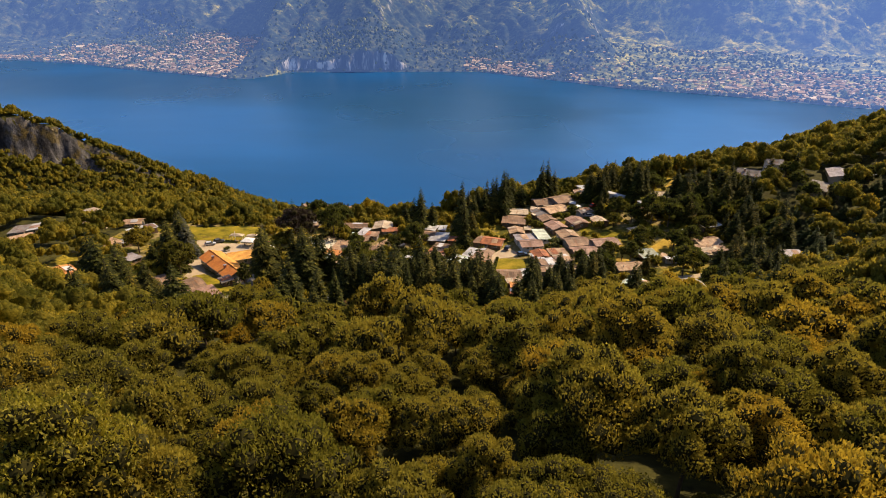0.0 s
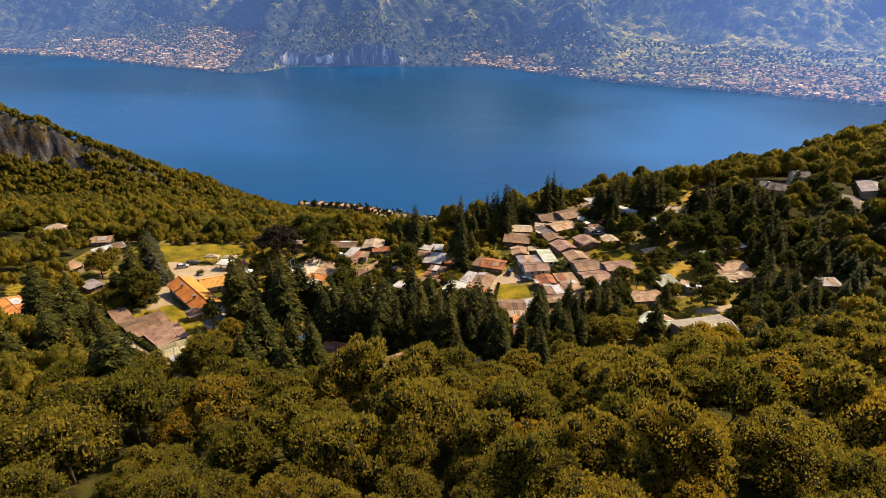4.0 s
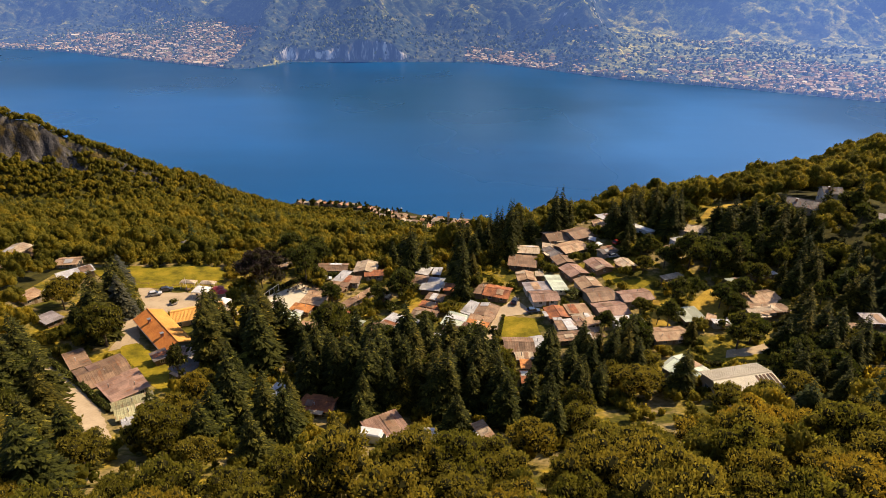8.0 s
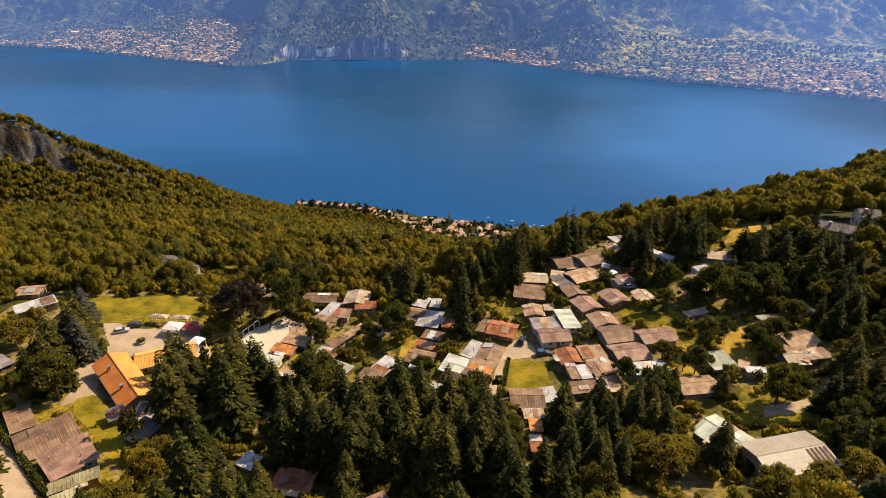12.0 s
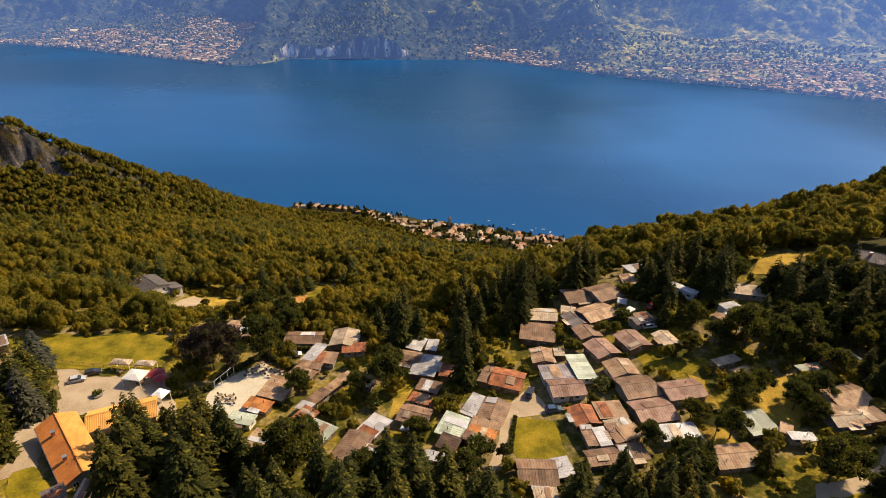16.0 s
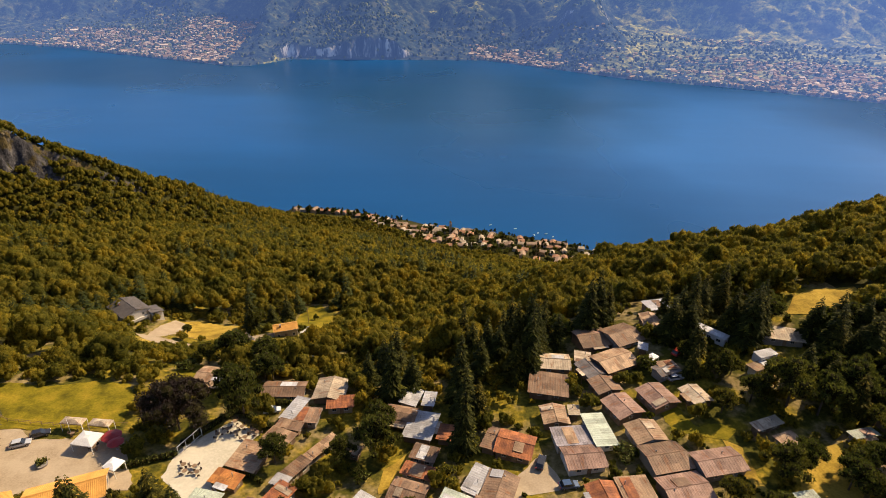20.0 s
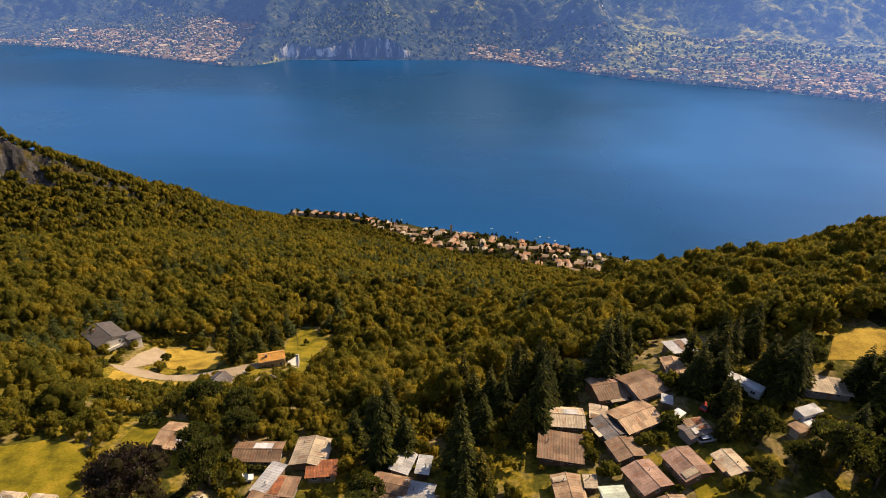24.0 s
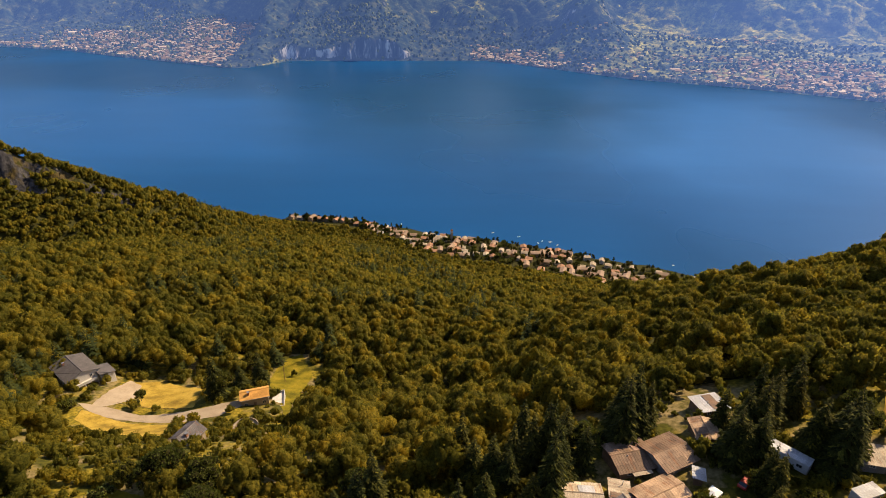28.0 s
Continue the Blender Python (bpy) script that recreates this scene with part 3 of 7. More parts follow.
# ---- the woods ----
EDGE_X = [-400, -150, -90, -62, -48, -30, 0, 14, 24, 40, 58, 75, 100, 130, 170, 260, 400]
EDGE_Y = [126, 112, 104, 101, 101, 104, 109, 111, 114, 121, 125, 129, 133, 142, 156, 170, 190]
VILLAGE = [(-190, 100), (-190, 236), (-112, 244), (-60, 240), (10, 240), (30, 262), (75, 272), (100, 292), (150, 296), (158, 262), (215, 300), (260, 280), (200, 150), (120, 120), (0, 100)]
CLEARING = [(-146, 312), (-142, 345), (-120, 350), (-84, 345), (-62, 374), (-47, 362), (-40, 305), (-34, 256), (-42, 241), (-104, 244), (-112, 285)]
SHORE_TOWN = 118.0


def near_wood(x, y):
    return (y < np.interp(x, EDGE_X, EDGE_Y)) & (np.hypot(x, y - 0) > 6)


def slope_wood(x, y):
    town = (shore_y(x) - y < 14 + (SHORE_TOWN - 14 + 25 * np.sin(x / 60) + 30 * smooth(120, 260, x)) * smooth(-225, -60, x)) & (x > -350)
    return (y > np.interp(x, EDGE_X, EDGE_Y) + 40) & ~in_shape(x, y, VILLAGE) & ~in_shape(x, y, CLEARING) & (hgt(x, y) > 5) & ~town & ~rocky(x, y)


def build_woods():
    rng = np.random.RandomState(5)
    sizes = [(11.5, 4.9), (10.5, 5.4), (12.5, 5.2), (9.5, 4.4), (11.0, 5.8), (13.0, 5.3)]
    kinds = [broad_tree(20 + k, h, r, cards=9000, size=0.15, name="hillside_tree", lobes=30) for k, (h, r) in enumerate(sizes)]
    kinds += [broad_tree(40 + k, h, r, cards=4200, size=0.22, name="hillside_tree", lobes=26) for k, (h, r) in enumerate(sizes)]
    x, y = scatter(rng, -58, 86, 16, 140, 6.9, lambda a, b: near_wood(a, b) & (np.abs(a) < 36 + b))
    first = {}
    for i in range(len(x)):
        k = rng.randint(6) + (6 if y[i] > 74 else 0)
        s = rng.uniform(0.58, 1.22)
        m = pose(x[i], y[i], float(hgt(x[i], y[i])) - 0.3, 0, 0, rng.uniform(0, 360)) @ Matrix.Diagonal((s, s, s * rng.uniform(0.9, 1.15), 1))
        if k not in first:
            first[k] = 1
            kinds[k].matrix_basis = m
            tagged(kinds[k], group="hillside wood trees")
        else:
            copy_thing(kinds[k], m @ Matrix.Diagonal([1 / c for c in kinds[k].scale] + [1]))

    def models(h, r, lobes, cards, size, n, seed, core=(6, 4)):
        out = []
        for k in range(n):
            out.append(lobed_tree(seed + k, h * (0.9 + 0.05 * k), r * (1.1 - 0.04 * k), lobes, cards, size, *core))
        return out
    near = models(11.0, 5.0, 16, 900, 0.26, 5, 60, (7, 4))
    x, y = scatter(rng, -190, 240, -60, 190, 7.0, lambda a, b: near_wood(a, b) & ~((a > -58) & (a < 86) & (b > 16) & (np.abs(a) < 36 + b)) & (b > -55) & (np.abs(a) < 130 + 0.4 * b))
    woods("hillside_woodland", x, y, near, 0.62, 1.18, "dense olive-green broadleaf wood on the hillside", M_WOODS, rng)
    mid = models(10.0, 4.9, 17, 620, 0.25, 6, 80, (6, 3))
    x, y = scatter(rng, -330, 330, 235, 470, 8.3, lambda a, b: slope_wood(a, b) & (np.abs(a) < 60 + 0.62 * b))
    woods("slope_woodland", x, y, mid, 0.72, 1.5, "green broadleaf wood below the village", M_WOODS, rng, sink=1.6, low_right=3.2)
    far = models(10.0, 5.2, 7, 70, 0.7, 6, 100, (6, 3))
    x, y = scatter(rng, -700, 520, 300, 650, 8.0, lambda a, b: slope_wood(a, b) & ~((np.abs(a) < 330) & (b < 470)) & (np.abs(a) < 40 + b * 0.80))
    woods("lower_woodland", x, y, far, 0.65, 1.5, "green broadleaf wood on the lower slope", M_WOODS, rng)
    last = models(9.0, 5.8, 5, 34, 0.9, 6, 130, (5, 3))
    x, y = scatter(rng, -900, 520, 650, 1330, 9.8, lambda a, b: slope_wood(a, b) & (np.abs(a) < 40 + b * 0.80))
    sx, sy = scatter(rng, -780, -320, 640, 1300, 9.0, lambda a, b: slope_wood(a, b) & (np.abs(a) < 40 + b * 0.80))
    woods("shore_woodland", np.r_[x, sx], np.r_[y, sy], last, 0.7, 1.4, "green broadleaf wood falling to the lake shore", M_WOODS, rng)
    spruce = [conifer_cards(140 + k, 15, 4.8, 14, 12, side=1) for k in range(3)]
    x, y = scatter(rng, -420, 300, 280, 1130, 8.5, lambda a, b: slope_wood(a, b) & (waves(a, b, 150, 21) + 0.35 * np.sin(a * 1.7 + b * 2.3) > np.where(a > 50, 9.0, np.where(a < -80, 0.46, 0.48))))
    woods("slope_spruces", x, y, spruce, 0.7, 1.25, "dark spruces standing among the broadleaf wood", M_FAR_NEEDLE, rng)


build_woods()

# ---- village materials ----
def sheeted(name, base, dark, size=0.8, rough=0.7, rust=(0.26, 0.10, 0.035)):
    """An old sheet roof: sheets of slightly different tone, stains, moss and rusty streaks down the fall."""
    m, nt, p = shade(name, rough, 0.25)
    src = nt.nodes.new("ShaderNodeTexCoord").outputs["Object"]
    cell = nt.nodes.new("ShaderNodeVectorMath")
    cell.operation = "MULTIPLY"
    cell.inputs[1].default_value = (0.62, 0.42, 0.0)
    nt.links.new(src, cell.inputs[0])
    whole = nt.nodes.new("ShaderNodeVectorMath")
    whole.operation = "FLOOR"
    nt.links.new(cell.outputs[0], whole.inputs[0])
    info = nt.nodes.new("ShaderNodeObjectInfo")
    own = nt.nodes.new("ShaderNodeVectorMath")
    nt.links.new(whole.outputs[0], own.inputs[0])
    nt.links.new(info.outputs["Location"], own.inputs[1])
    white = nt.nodes.new("ShaderNodeTexWhiteNoise")
    nt.links.new(own.outputs[0], white.inputs["Vector"])
    col = ramp(nt, grain(nt, size * 3.2, 5), (0.34, dark), (0.58, base))
    col = mixed(nt, 0.8, col, ramp(nt, white.outputs["Value"], (0.0, (0.68, 0.66, 0.64)), (0.5, (1.0, 1.0, 1.0)), (1.0, (1.30, 1.28, 1.24))), "MULTIPLY")
    streak = grain(nt, 0.9, 4, stretch=(1.6, 0.3, 1.0))
    col = mixed(nt, ramp(nt, streak, (0.56, (0, 0, 0)), (0.66, (0.6, 0.6, 0.6))), col, rust)
    fine = grain(nt, 0.22, 3)
    col = mixed(nt, 0.6, col, ramp(nt, fine, (0.36, (0.62, 0.62, 0.6)), (0.64, (1.3, 1.3, 1.28))), "MULTIPLY")
    col = mixed(nt, 0.7, col, ramp(nt, info.outputs["Random"], (0.0, (0.62, 0.60, 0.58)), (0.5, (0.95, 0.93, 0.92)), (1.0, (1.25, 1.25, 1.25))), "MULTIPLY")
    nt.links.new(col, p.inputs["Base Color"])
    bumped(nt, p, fine, 0.3, 0.02)
    return m


ROOFS = {
    "brown": (sheeted("brown_roof", (0.25, 0.160, 0.100), (0.15, 0.095, 0.062), 0.8, 0.7), "brown sheet-roofed"),
    "tan": (sheeted("tan_roof", (0.41, 0.275, 0.165), (0.26, 0.165, 0.10), 0.8, 0.7), "tan sheet-roofed"),
    "rosy": (sheeted("rosy_roof", (0.31, 0.195, 0.145), (0.20, 0.12, 0.09), 0.8, 0.7), "faded red-brown-roofed"),
    "rust": (sheeted("rust_roof", (0.40, 0.145, 0.055), (0.20, 0.075, 0.04), 0.6, 0.75), "rusty red-roofed"),
    "orange": (sheeted("orange_roof", (0.62, 0.27, 0.075), (0.46, 0.17, 0.05), 0.7, 0.75), "orange-roofed"),
    "pale": (sheeted("pale_roof", (0.50, 0.40, 0.28), (0.34, 0.27, 0.19), 0.9, 0.65), "cream sheet-roofed"),
    "white": (sheeted("white_roof", (0.50, 0.50, 0.51), (0.36, 0.35, 0.35), 0.9, 0.5, (0.42, 0.38, 0.33)), "white sheet-roofed"),
    "mint": (sheeted("mint_roof", (0.44, 0.49, 0.40), (0.33, 0.37, 0.29), 0.9, 0.55, (0.36, 0.36, 0.28)), "pale-green sheet-roofed"),
    "grey": (sheeted("grey_roof", (0.20, 0.18, 0.17), (0.12, 0.105, 0.10), 0.7, 0.75), "grey-roofed"),
    "lilac": (sheeted("lilac_roof", (0.34, 0.31, 0.33), (0.23, 0.20, 0.21), 0.8, 0.6, (0.30, 0.25, 0.20)), "grey sheet-roofed"),
    "olive": (sheeted("olive_roof", (0.36, 0.34, 0.19), (0.25, 0.23, 0.12), 0.8, 0.7), "faded olive-roofed"),
    "dark": (sheeted("dark_roof", (0.11, 0.07, 0.05), (0.06, 0.04, 0.03), 0.7, 0.8), "dark brown-roofed"),
}
M_TILE = worn("orange_tiles", (0.62, 0.24, 0.055), (0.42, 0.14, 0.035), 0.7, 0.8, bump=0.5)
M_YTILE = worn("ochre_tiles", (0.68, 0.36, 0.085), (0.5, 0.24, 0.055), 0.7, 0.8, bump=0.5)
WALLS = [worn("cream_wall", (0.40, 0.32, 0.22), (0.26, 0.20, 0.14), 1.0, 0.85), worn("white_wall", (0.62, 0.58, 0.51), (0.44, 0.40, 0.35), 1.0, 0.8),
         worn("brown_wall", (0.20, 0.13, 0.08), (0.12, 0.075, 0.045), 0.5, 0.8), worn("grey_wall", (0.27, 0.24, 0.21), (0.18, 0.155, 0.135), 0.8, 0.85)]
M_FRAME = worn("window_frame", (0.70, 0.68, 0.63), (0.55, 0.52, 0.47), 0.3, 0.6)
M_WOOD = worn("weathered_wood", (0.26, 0.17, 0.10), (0.14, 0.09, 0.055), 0.25, 0.8)
M_METAL = worn("dull_metal", (0.42, 0.41, 0.40), (0.28, 0.27, 0.26), 0.3, 0.45, 0.5, 0.7)
M_GLASS, _nt, _p = shade("window_glass", 0.06, 0.6)
_p.inputs["Base Color"].default_value = (0.025, 0.03, 0.035, 1)
M_BRICK = worn("chimney_brick", (0.40, 0.20, 0.12), (0.26, 0.12, 0.075), 0.2, 0.9)
M_RUBBER = worn("tyre_rubber", (0.03, 0.03, 0.03), (0.02, 0.02, 0.02), 0.2, 0.8)
M_CANVAS = worn("white_canvas", (0.80, 0.79, 0.76), (0.66, 0.64, 0.6), 0.8, 0.8)
M_RED = worn("red_plastic", (0.40, 0.045, 0.045), (0.30, 0.03, 0.03), 0.4, 0.5)
M_HEDGE = leafy("hedge_leaves", (0.035, 0.045, 0.006), (0.10, 0.11, 0.012), (0.2, 0.18, 0.02), through=0.2)


def prism(bm, prof, x0, x1, m=None):
    """A profile of (y, z) points drawn out along x."""
    a = [bm.verts.new((x0, y, z)) for y, z in prof]
    b = [bm.verts.new((x1, y, z)) for y, z in prof]
    n = len(prof)
    bm.faces.new(a[::-1])
    bm.faces.new(b)
    for i in range(n):
        bm.faces.new((a[i], a[(i + 1) % n], b[(i + 1) % n], b[i]))
    if m is not None:
        bmesh.ops.transform(bm, matrix=m, verts=a + b)
    return bm


def slope(w, y0, z0, y1, z1, thick=0.08, rib=0.62, high=0.028):
    """A ribbed roof panel, one folded sheet, from the ridge (y0, z0) to the eave (y1, z1)."""
    n = max(2, int(w / rib))
    step = w / n
    xs, up = [], []
    for i in range(n):
        x = -w / 2 + i * step
        xs += [x, x + step * 0.62, x + step * 0.70, x + step * 0.92]
        up += [0, 0, high, high]
    xs.append(w / 2), up.append(0)
    bm = bmesh.new()
    rows = [[bm.verts.new((x, y, z + t + u * k)) for x, u in zip(xs, up)] for y, z, t, k in ((y0, z0, 0, 0), (y0, z0, thick, 1), (y1, z1, thick, 1), (y1, z1, 0, 0))]
    for a, b in zip(rows, rows[1:] + rows[:1]):
        for i in range(len(xs) - 1):
            bm.faces.new((a[i], a[i + 1], b[i + 1], b[i]))
    for i in (0, -1):
        bm.faces.new([r[i] for r in rows])
    bmesh.ops.recalc_face_normals(bm, faces=bm.faces)
    return bm


def window_on(parent, x, y, z, w, h, turn):
    """A window in a wall, facing -y of its own before the turn; z is its middle."""
    m = pose(x, y, z, 0, 0, turn)
    bm = bmesh.new()
    for a in ((-w / 2 - 0.07, w / 2 + 0.07, h / 2, h / 2 + 0.07), (-w / 2 - 0.07, w / 2 + 0.07, -h / 2 - 0.07, -h / 2),
              (-w / 2 - 0.07, -w / 2, -h / 2, h / 2), (w / 2, w / 2 + 0.07, -h / 2, h / 2), (-0.025, 0.025, -h / 2, h / 2)):
        box(bm, a[0], a[1], -0.07, 0.02, a[2], a[3], m)
    f = part("window", bm, M_FRAME, parent, "white window frame")
    part("pane", a_box(-w / 2, w / 2, -0.03, 0.0, -h / 2, h / 2, m), M_GLASS, f, "dark glass")


def door_on(parent, x, y, z, turn, w=0.9, h=2.0):
    m = pose(x, y, z, 0, 0, turn)
    bm = box(bmesh.new(), -w / 2, w / 2, -0.05, 0.02, 0, h, m)
    box(bm, -w / 2 + 0.12, w / 2 - 0.12, -0.075, -0.05, 0.2, h - 0.9, m)
    d = part("door", bm, M_WOOD, parent, "brown wooden door")
    part("handle", a_box(w / 2 - 0.14, w / 2 - 0.09, -0.12, -0.05, 0.95, 1.1, m), M_METAL, d)


BUILT = []


def bungalow(x, y, w, d, turn, kind, colour):
    """A holiday bungalow or roofed-over caravan of the camp."""
    BUILT.append((x, y, max(w, d) * 0.5 + 1.5))
    rng = np.random.RandomState(int(abs(x * 31 + y * 17)) % 9973)
    mat, words = ROOFS[colour]
    wi = rng.choice([0, 1, 2, 3], p=[0.20, 0.08, 0.52, 0.20])
    wall_word = ["cream", "white", "brown timber", "grey"][wi]
    t = thing("bungalow", pose(x, y, float(hgt(x, y)), 0, 0, turn), words + " holiday bungalow with " + wall_word + " walls", "bungalow", "camp bungalows")
    w, d = w * 1.04, d * 1.04
    e = 2.05 + rng.uniform(-0.1, 0.15)
    o = 0.55
    hw, hd = w / 2 - o, d / 2 - o
    if kind == "gable":
        top = e + (hd + o) * 0.21
        prof = [(-hd, -1.6), (hd, -1.6), (hd, e), (0, top - 0.12), (-hd, e)]
        part("wall", prism(bmesh.new(), prof, -hw, hw), WALLS[wi], t)
        ze = e - o * 0.21
        a = part("roof_panel", slope(w, 0, top, -hd - o, ze), mat, t)
        b = part("roof_panel", slope(w - 0.02, 0.0, top, hd + o, ze), mat, t)
        part("ridge_cap", prism(bmesh.new(), [(-0.16, top + 0.08), (0, top + 0.19), (0.16, top + 0.08)], -w / 2, w / 2), mat, t)
    else:
        s = rng.choice([-1, 1]) * 0.045 * d / 2
        prof = [(-hd, -1.6), (hd, -1.6), (hd, e + s), (-hd, e - s)]
        part("wall", prism(bmesh.new(), prof, -hw, hw), WALLS[wi], t)
        part("roof_panel", slope(w, -d / 2, e - s * 1.1 + 0.01, d / 2, e + s * 1.1 + 0.01), mat, t)
        top = e
    if w > 4.5 and rng.rand() < 0.55:
        other = ROOFS[rng.choice(["pale", "rust", "tan", "brown", "white", "rosy"])][0]
        q = w * rng.uniform(0.18, 0.4)
        x0 = rng.uniform(-w / 2 + 0.1, w / 2 - q - 0.1)
        bm = bmesh.new()
        if kind == "gable":
            f = rng.choice([-1, 1])
            y1 = f * (hd + o) * rng.uniform(0.6, 0.95)
            z1 = top - abs(y1) * 0.21
            prism(bm, [(f * 0.12, top - 0.02 + 0.15), (y1, z1 + 0.16), (y1, z1 + 0.2), (f * 0.12, top + 0.17)], x0, x0 + q)
        else:
            prism(bm, [(-d * 0.42, e - s * 0.84 + 0.15), (d * 0.42, e + s * 0.84 + 0.15), (d * 0.42, e + s * 0.84 + 0.19), (-d * 0.42, e - s * 0.84 + 0.19)], x0, x0 + q)
        bmesh.ops.recalc_face_normals(bm, faces=bm.faces)
        part("roof_patch", bm, other, t, "patched sheet of another colour")
    n = 2 if w > 5 else 1
    for k in range(n):
        xx = (k - (n - 1) / 2) * w * 0.42
        window_on(t, xx, -hd - 0.01, 1.35, 0.9, 0.8, 0)
        if k == 0:
            window_on(t, xx, hd + 0.01, 1.35, 0.9, 0.8, 180)
    if d > 3:
        window_on(t, hw + 0.01, 0, 1.35, 0.8, 0.8, 90)
    door_on(t, w * 0.05 + (0.9 if n == 1 else 0), -hd - 0.01, -0.05, 0)
    if rng.rand() < 0.6:
        px, py = rng.uniform(-hw * 0.7, hw * 0.7), rng.uniform(-hd * 0.6, hd * 0.6)
        bm = tube(bmesh.new(), (px, py, e - 0.2), (px, py, e + 1.0), 0.09, 0.09, 8)
        tube(bm, (px, py, e + 1.0), (px, py, e + 1.12), 0.17, 0.06, 8)
        part("vent_pipe", bm, M_METAL, t, "grey metal flue")
    if rng.rand() < 0.3 and w > 4:
        bm = a_box(-w * 0.2, w * 0.25, -hd - 1.5, -hd - 0.05, 2.02, 2.08)
        p = part("porch_roof", bm, ROOFS[rng.choice(["white", "pale", "brown", "tan"])][0], t, "flat porch roof")
        for xx in (-w * 0.19, w * 0.24):
            part("post", a_box(xx - 0.05, xx + 0.05, -hd - 1.47, -hd - 1.37, -1.4, 2.02), M_WOOD, p)
    return t


def gable_house(name, label, x, y, w, d, turn, eave, roof, wall, roof_back=None, pitch=0.42, chimneys=1, rows=2, category="house"):
    """A plastered house with a tiled gable roof, ridge along its length."""
    BUILT.append((x, y, max(w, d) * 0.5 + 1.0))
    t = thing(name, pose(x, y, float(hgt(x, y)), 0, 0, turn), label, category)
    o = 0.5
    hw, hd = w / 2 - o, d / 2 - o
    top = eave + (hd + o) * pitch
    part("wall", prism(bmesh.new(), [(-hd, -3.0), (hd, -3.0), (hd, eave), (0, top - 0.15), (-hd, eave)], -hw, hw), wall, t)
    ze = eave - o * pitch + 0.05
    for f, ex in ((-1, 0.0), (1, -0.02)):
        bm = slope(w + ex, 0, top, f * (hd + o), ze, 0.14, 0.36, 0.06)
        part("roof_slope", bm, roof_back if f > 0 and roof_back else roof, t)
    part("ridge_cap", prism(bmesh.new(), [(-0.22, top + 0.12), (0, top + 0.32), (0.22, top + 0.12)], -w / 2, w / 2), roof, t)
    part("gutter", prism(bmesh.new(), [(-hd - o - 0.12, ze - 0.02), (-hd - o, ze - 0.02), (-hd - o, ze + 0.1), (-hd - o - 0.12, ze + 0.1)], -w / 2, w / 2), M_METAL, t)
    n = max(2, int(w / 3))
    for r in range(rows):
        for k in range(n):
            xx = -hw + (k + 0.5) * 2 * hw / n
            z = 1.5 + r * 2.8
            if z + 0.8 > eave:
                continue
            if r == 0 and k == n // 2:
                door_on(t, xx, -hd - 0.01, 0.0, 0, 1.0, 2.1)
            else:
                window_on(t, xx, -hd - 0.01, z, 0.95, 1.2, 0)
            window_on(t, xx, hd + 0.01, z, 0.95, 1.2, 180)
        if 2.3 + r * 2.8 < eave:
            for f in (-1, 1):
                window_on(t, hw + 0.01, f * hd * 0.45, 1.5 + r * 2.8, 0.9, 1.2, 90)
                window_on(t, -hw - 0.01, f * hd * 0.45, 1.5 + r * 2.8, 0.9, 1.2, -90)
    for k in range(chimneys):
        cx, cy = (-0.2 + 0.42 * k) * w, -hd * 0.45
        z = top - abs(cy) * pitch
        c = part("chimney", a_box(cx - 0.35, cx + 0.35, cy - 0.35, cy + 0.35, z - 0.4, z + 1.1), M_BRICK, t, "brick chimney")
        part("chimney_cap", a_box(cx - 0.45, cx + 0.45, cy - 0.45, cy + 0.45, z + 1.1, z + 1.22), M_METAL, c)
    return t


# ---- planting ----
def crown_of(seed, h, r, cards, size, leaf, lobes=9):
    return crown_mesh("crown", *broad_crown(seed, h, r, lobes, cards, size), leaf)


def spruce_mesh(seed, leaf, r=4.2, tiers=21, per=13):
    v, f = conifer_cards(seed, 14, r, tiers, per)
    # dark filler along the trunk, coloured as the shade between boughs
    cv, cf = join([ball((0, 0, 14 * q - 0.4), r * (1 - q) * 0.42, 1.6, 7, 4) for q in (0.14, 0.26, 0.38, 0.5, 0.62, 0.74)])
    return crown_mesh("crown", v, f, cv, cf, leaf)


def trunk_mesh(h, r, straight=False):
    bm = tube(bmesh.new(), (0, 0, -0.8), (0, 0, h * 0.95), r, 0.03, 7) if straight else trunk_bm(np.random.RandomState(3), h, r, spread=1.6)
    me = bpy.data.meshes.new("trunk")
    bm.to_mesh(me)
    bm.free()
    me.materials.append(M_BARK)
    return me


BROAD = [crown_of(200 + k, 9.0, 4.0, 2600, 0.21, M_VILLAGE_LEAF, 22) for k in range(4)]
GARDEN = crown_of(215, 9.0, 4.0, 220, 0.8, M_VILLAGE_LEAF, 5)
OLIVE = [crown_of(230 + k, 9.0, 4.0, 3200, 0.19, M_LEAF, 24) for k in range(3)]
SHRUB = [crown_of(220 + k, 4.0, 2.6, 520, 0.26, M_SHRUB, 7) for k in range(3)]
BEECH = crown_of(240, 13.0, 7.5, 11000, 0.19, M_BEECH, 34)
SPRUCE = [spruce_mesh(250 + k, M_NEEDLE) for k in range(5)]
BLUE = spruce_mesh(260, M_BLUE_NEEDLE, 4.6)
COLUMN = [crown_of(270 + k, 8.0, 1.6, 500, 0.26, M_NEEDLE, 10) for k in range(2)]
TRUNK, TRUNK_TALL = trunk_mesh(9.0, 0.2), trunk_mesh(14.0, 0.22, True)
PLANTED = []
KEEP_OFF = [0.8]


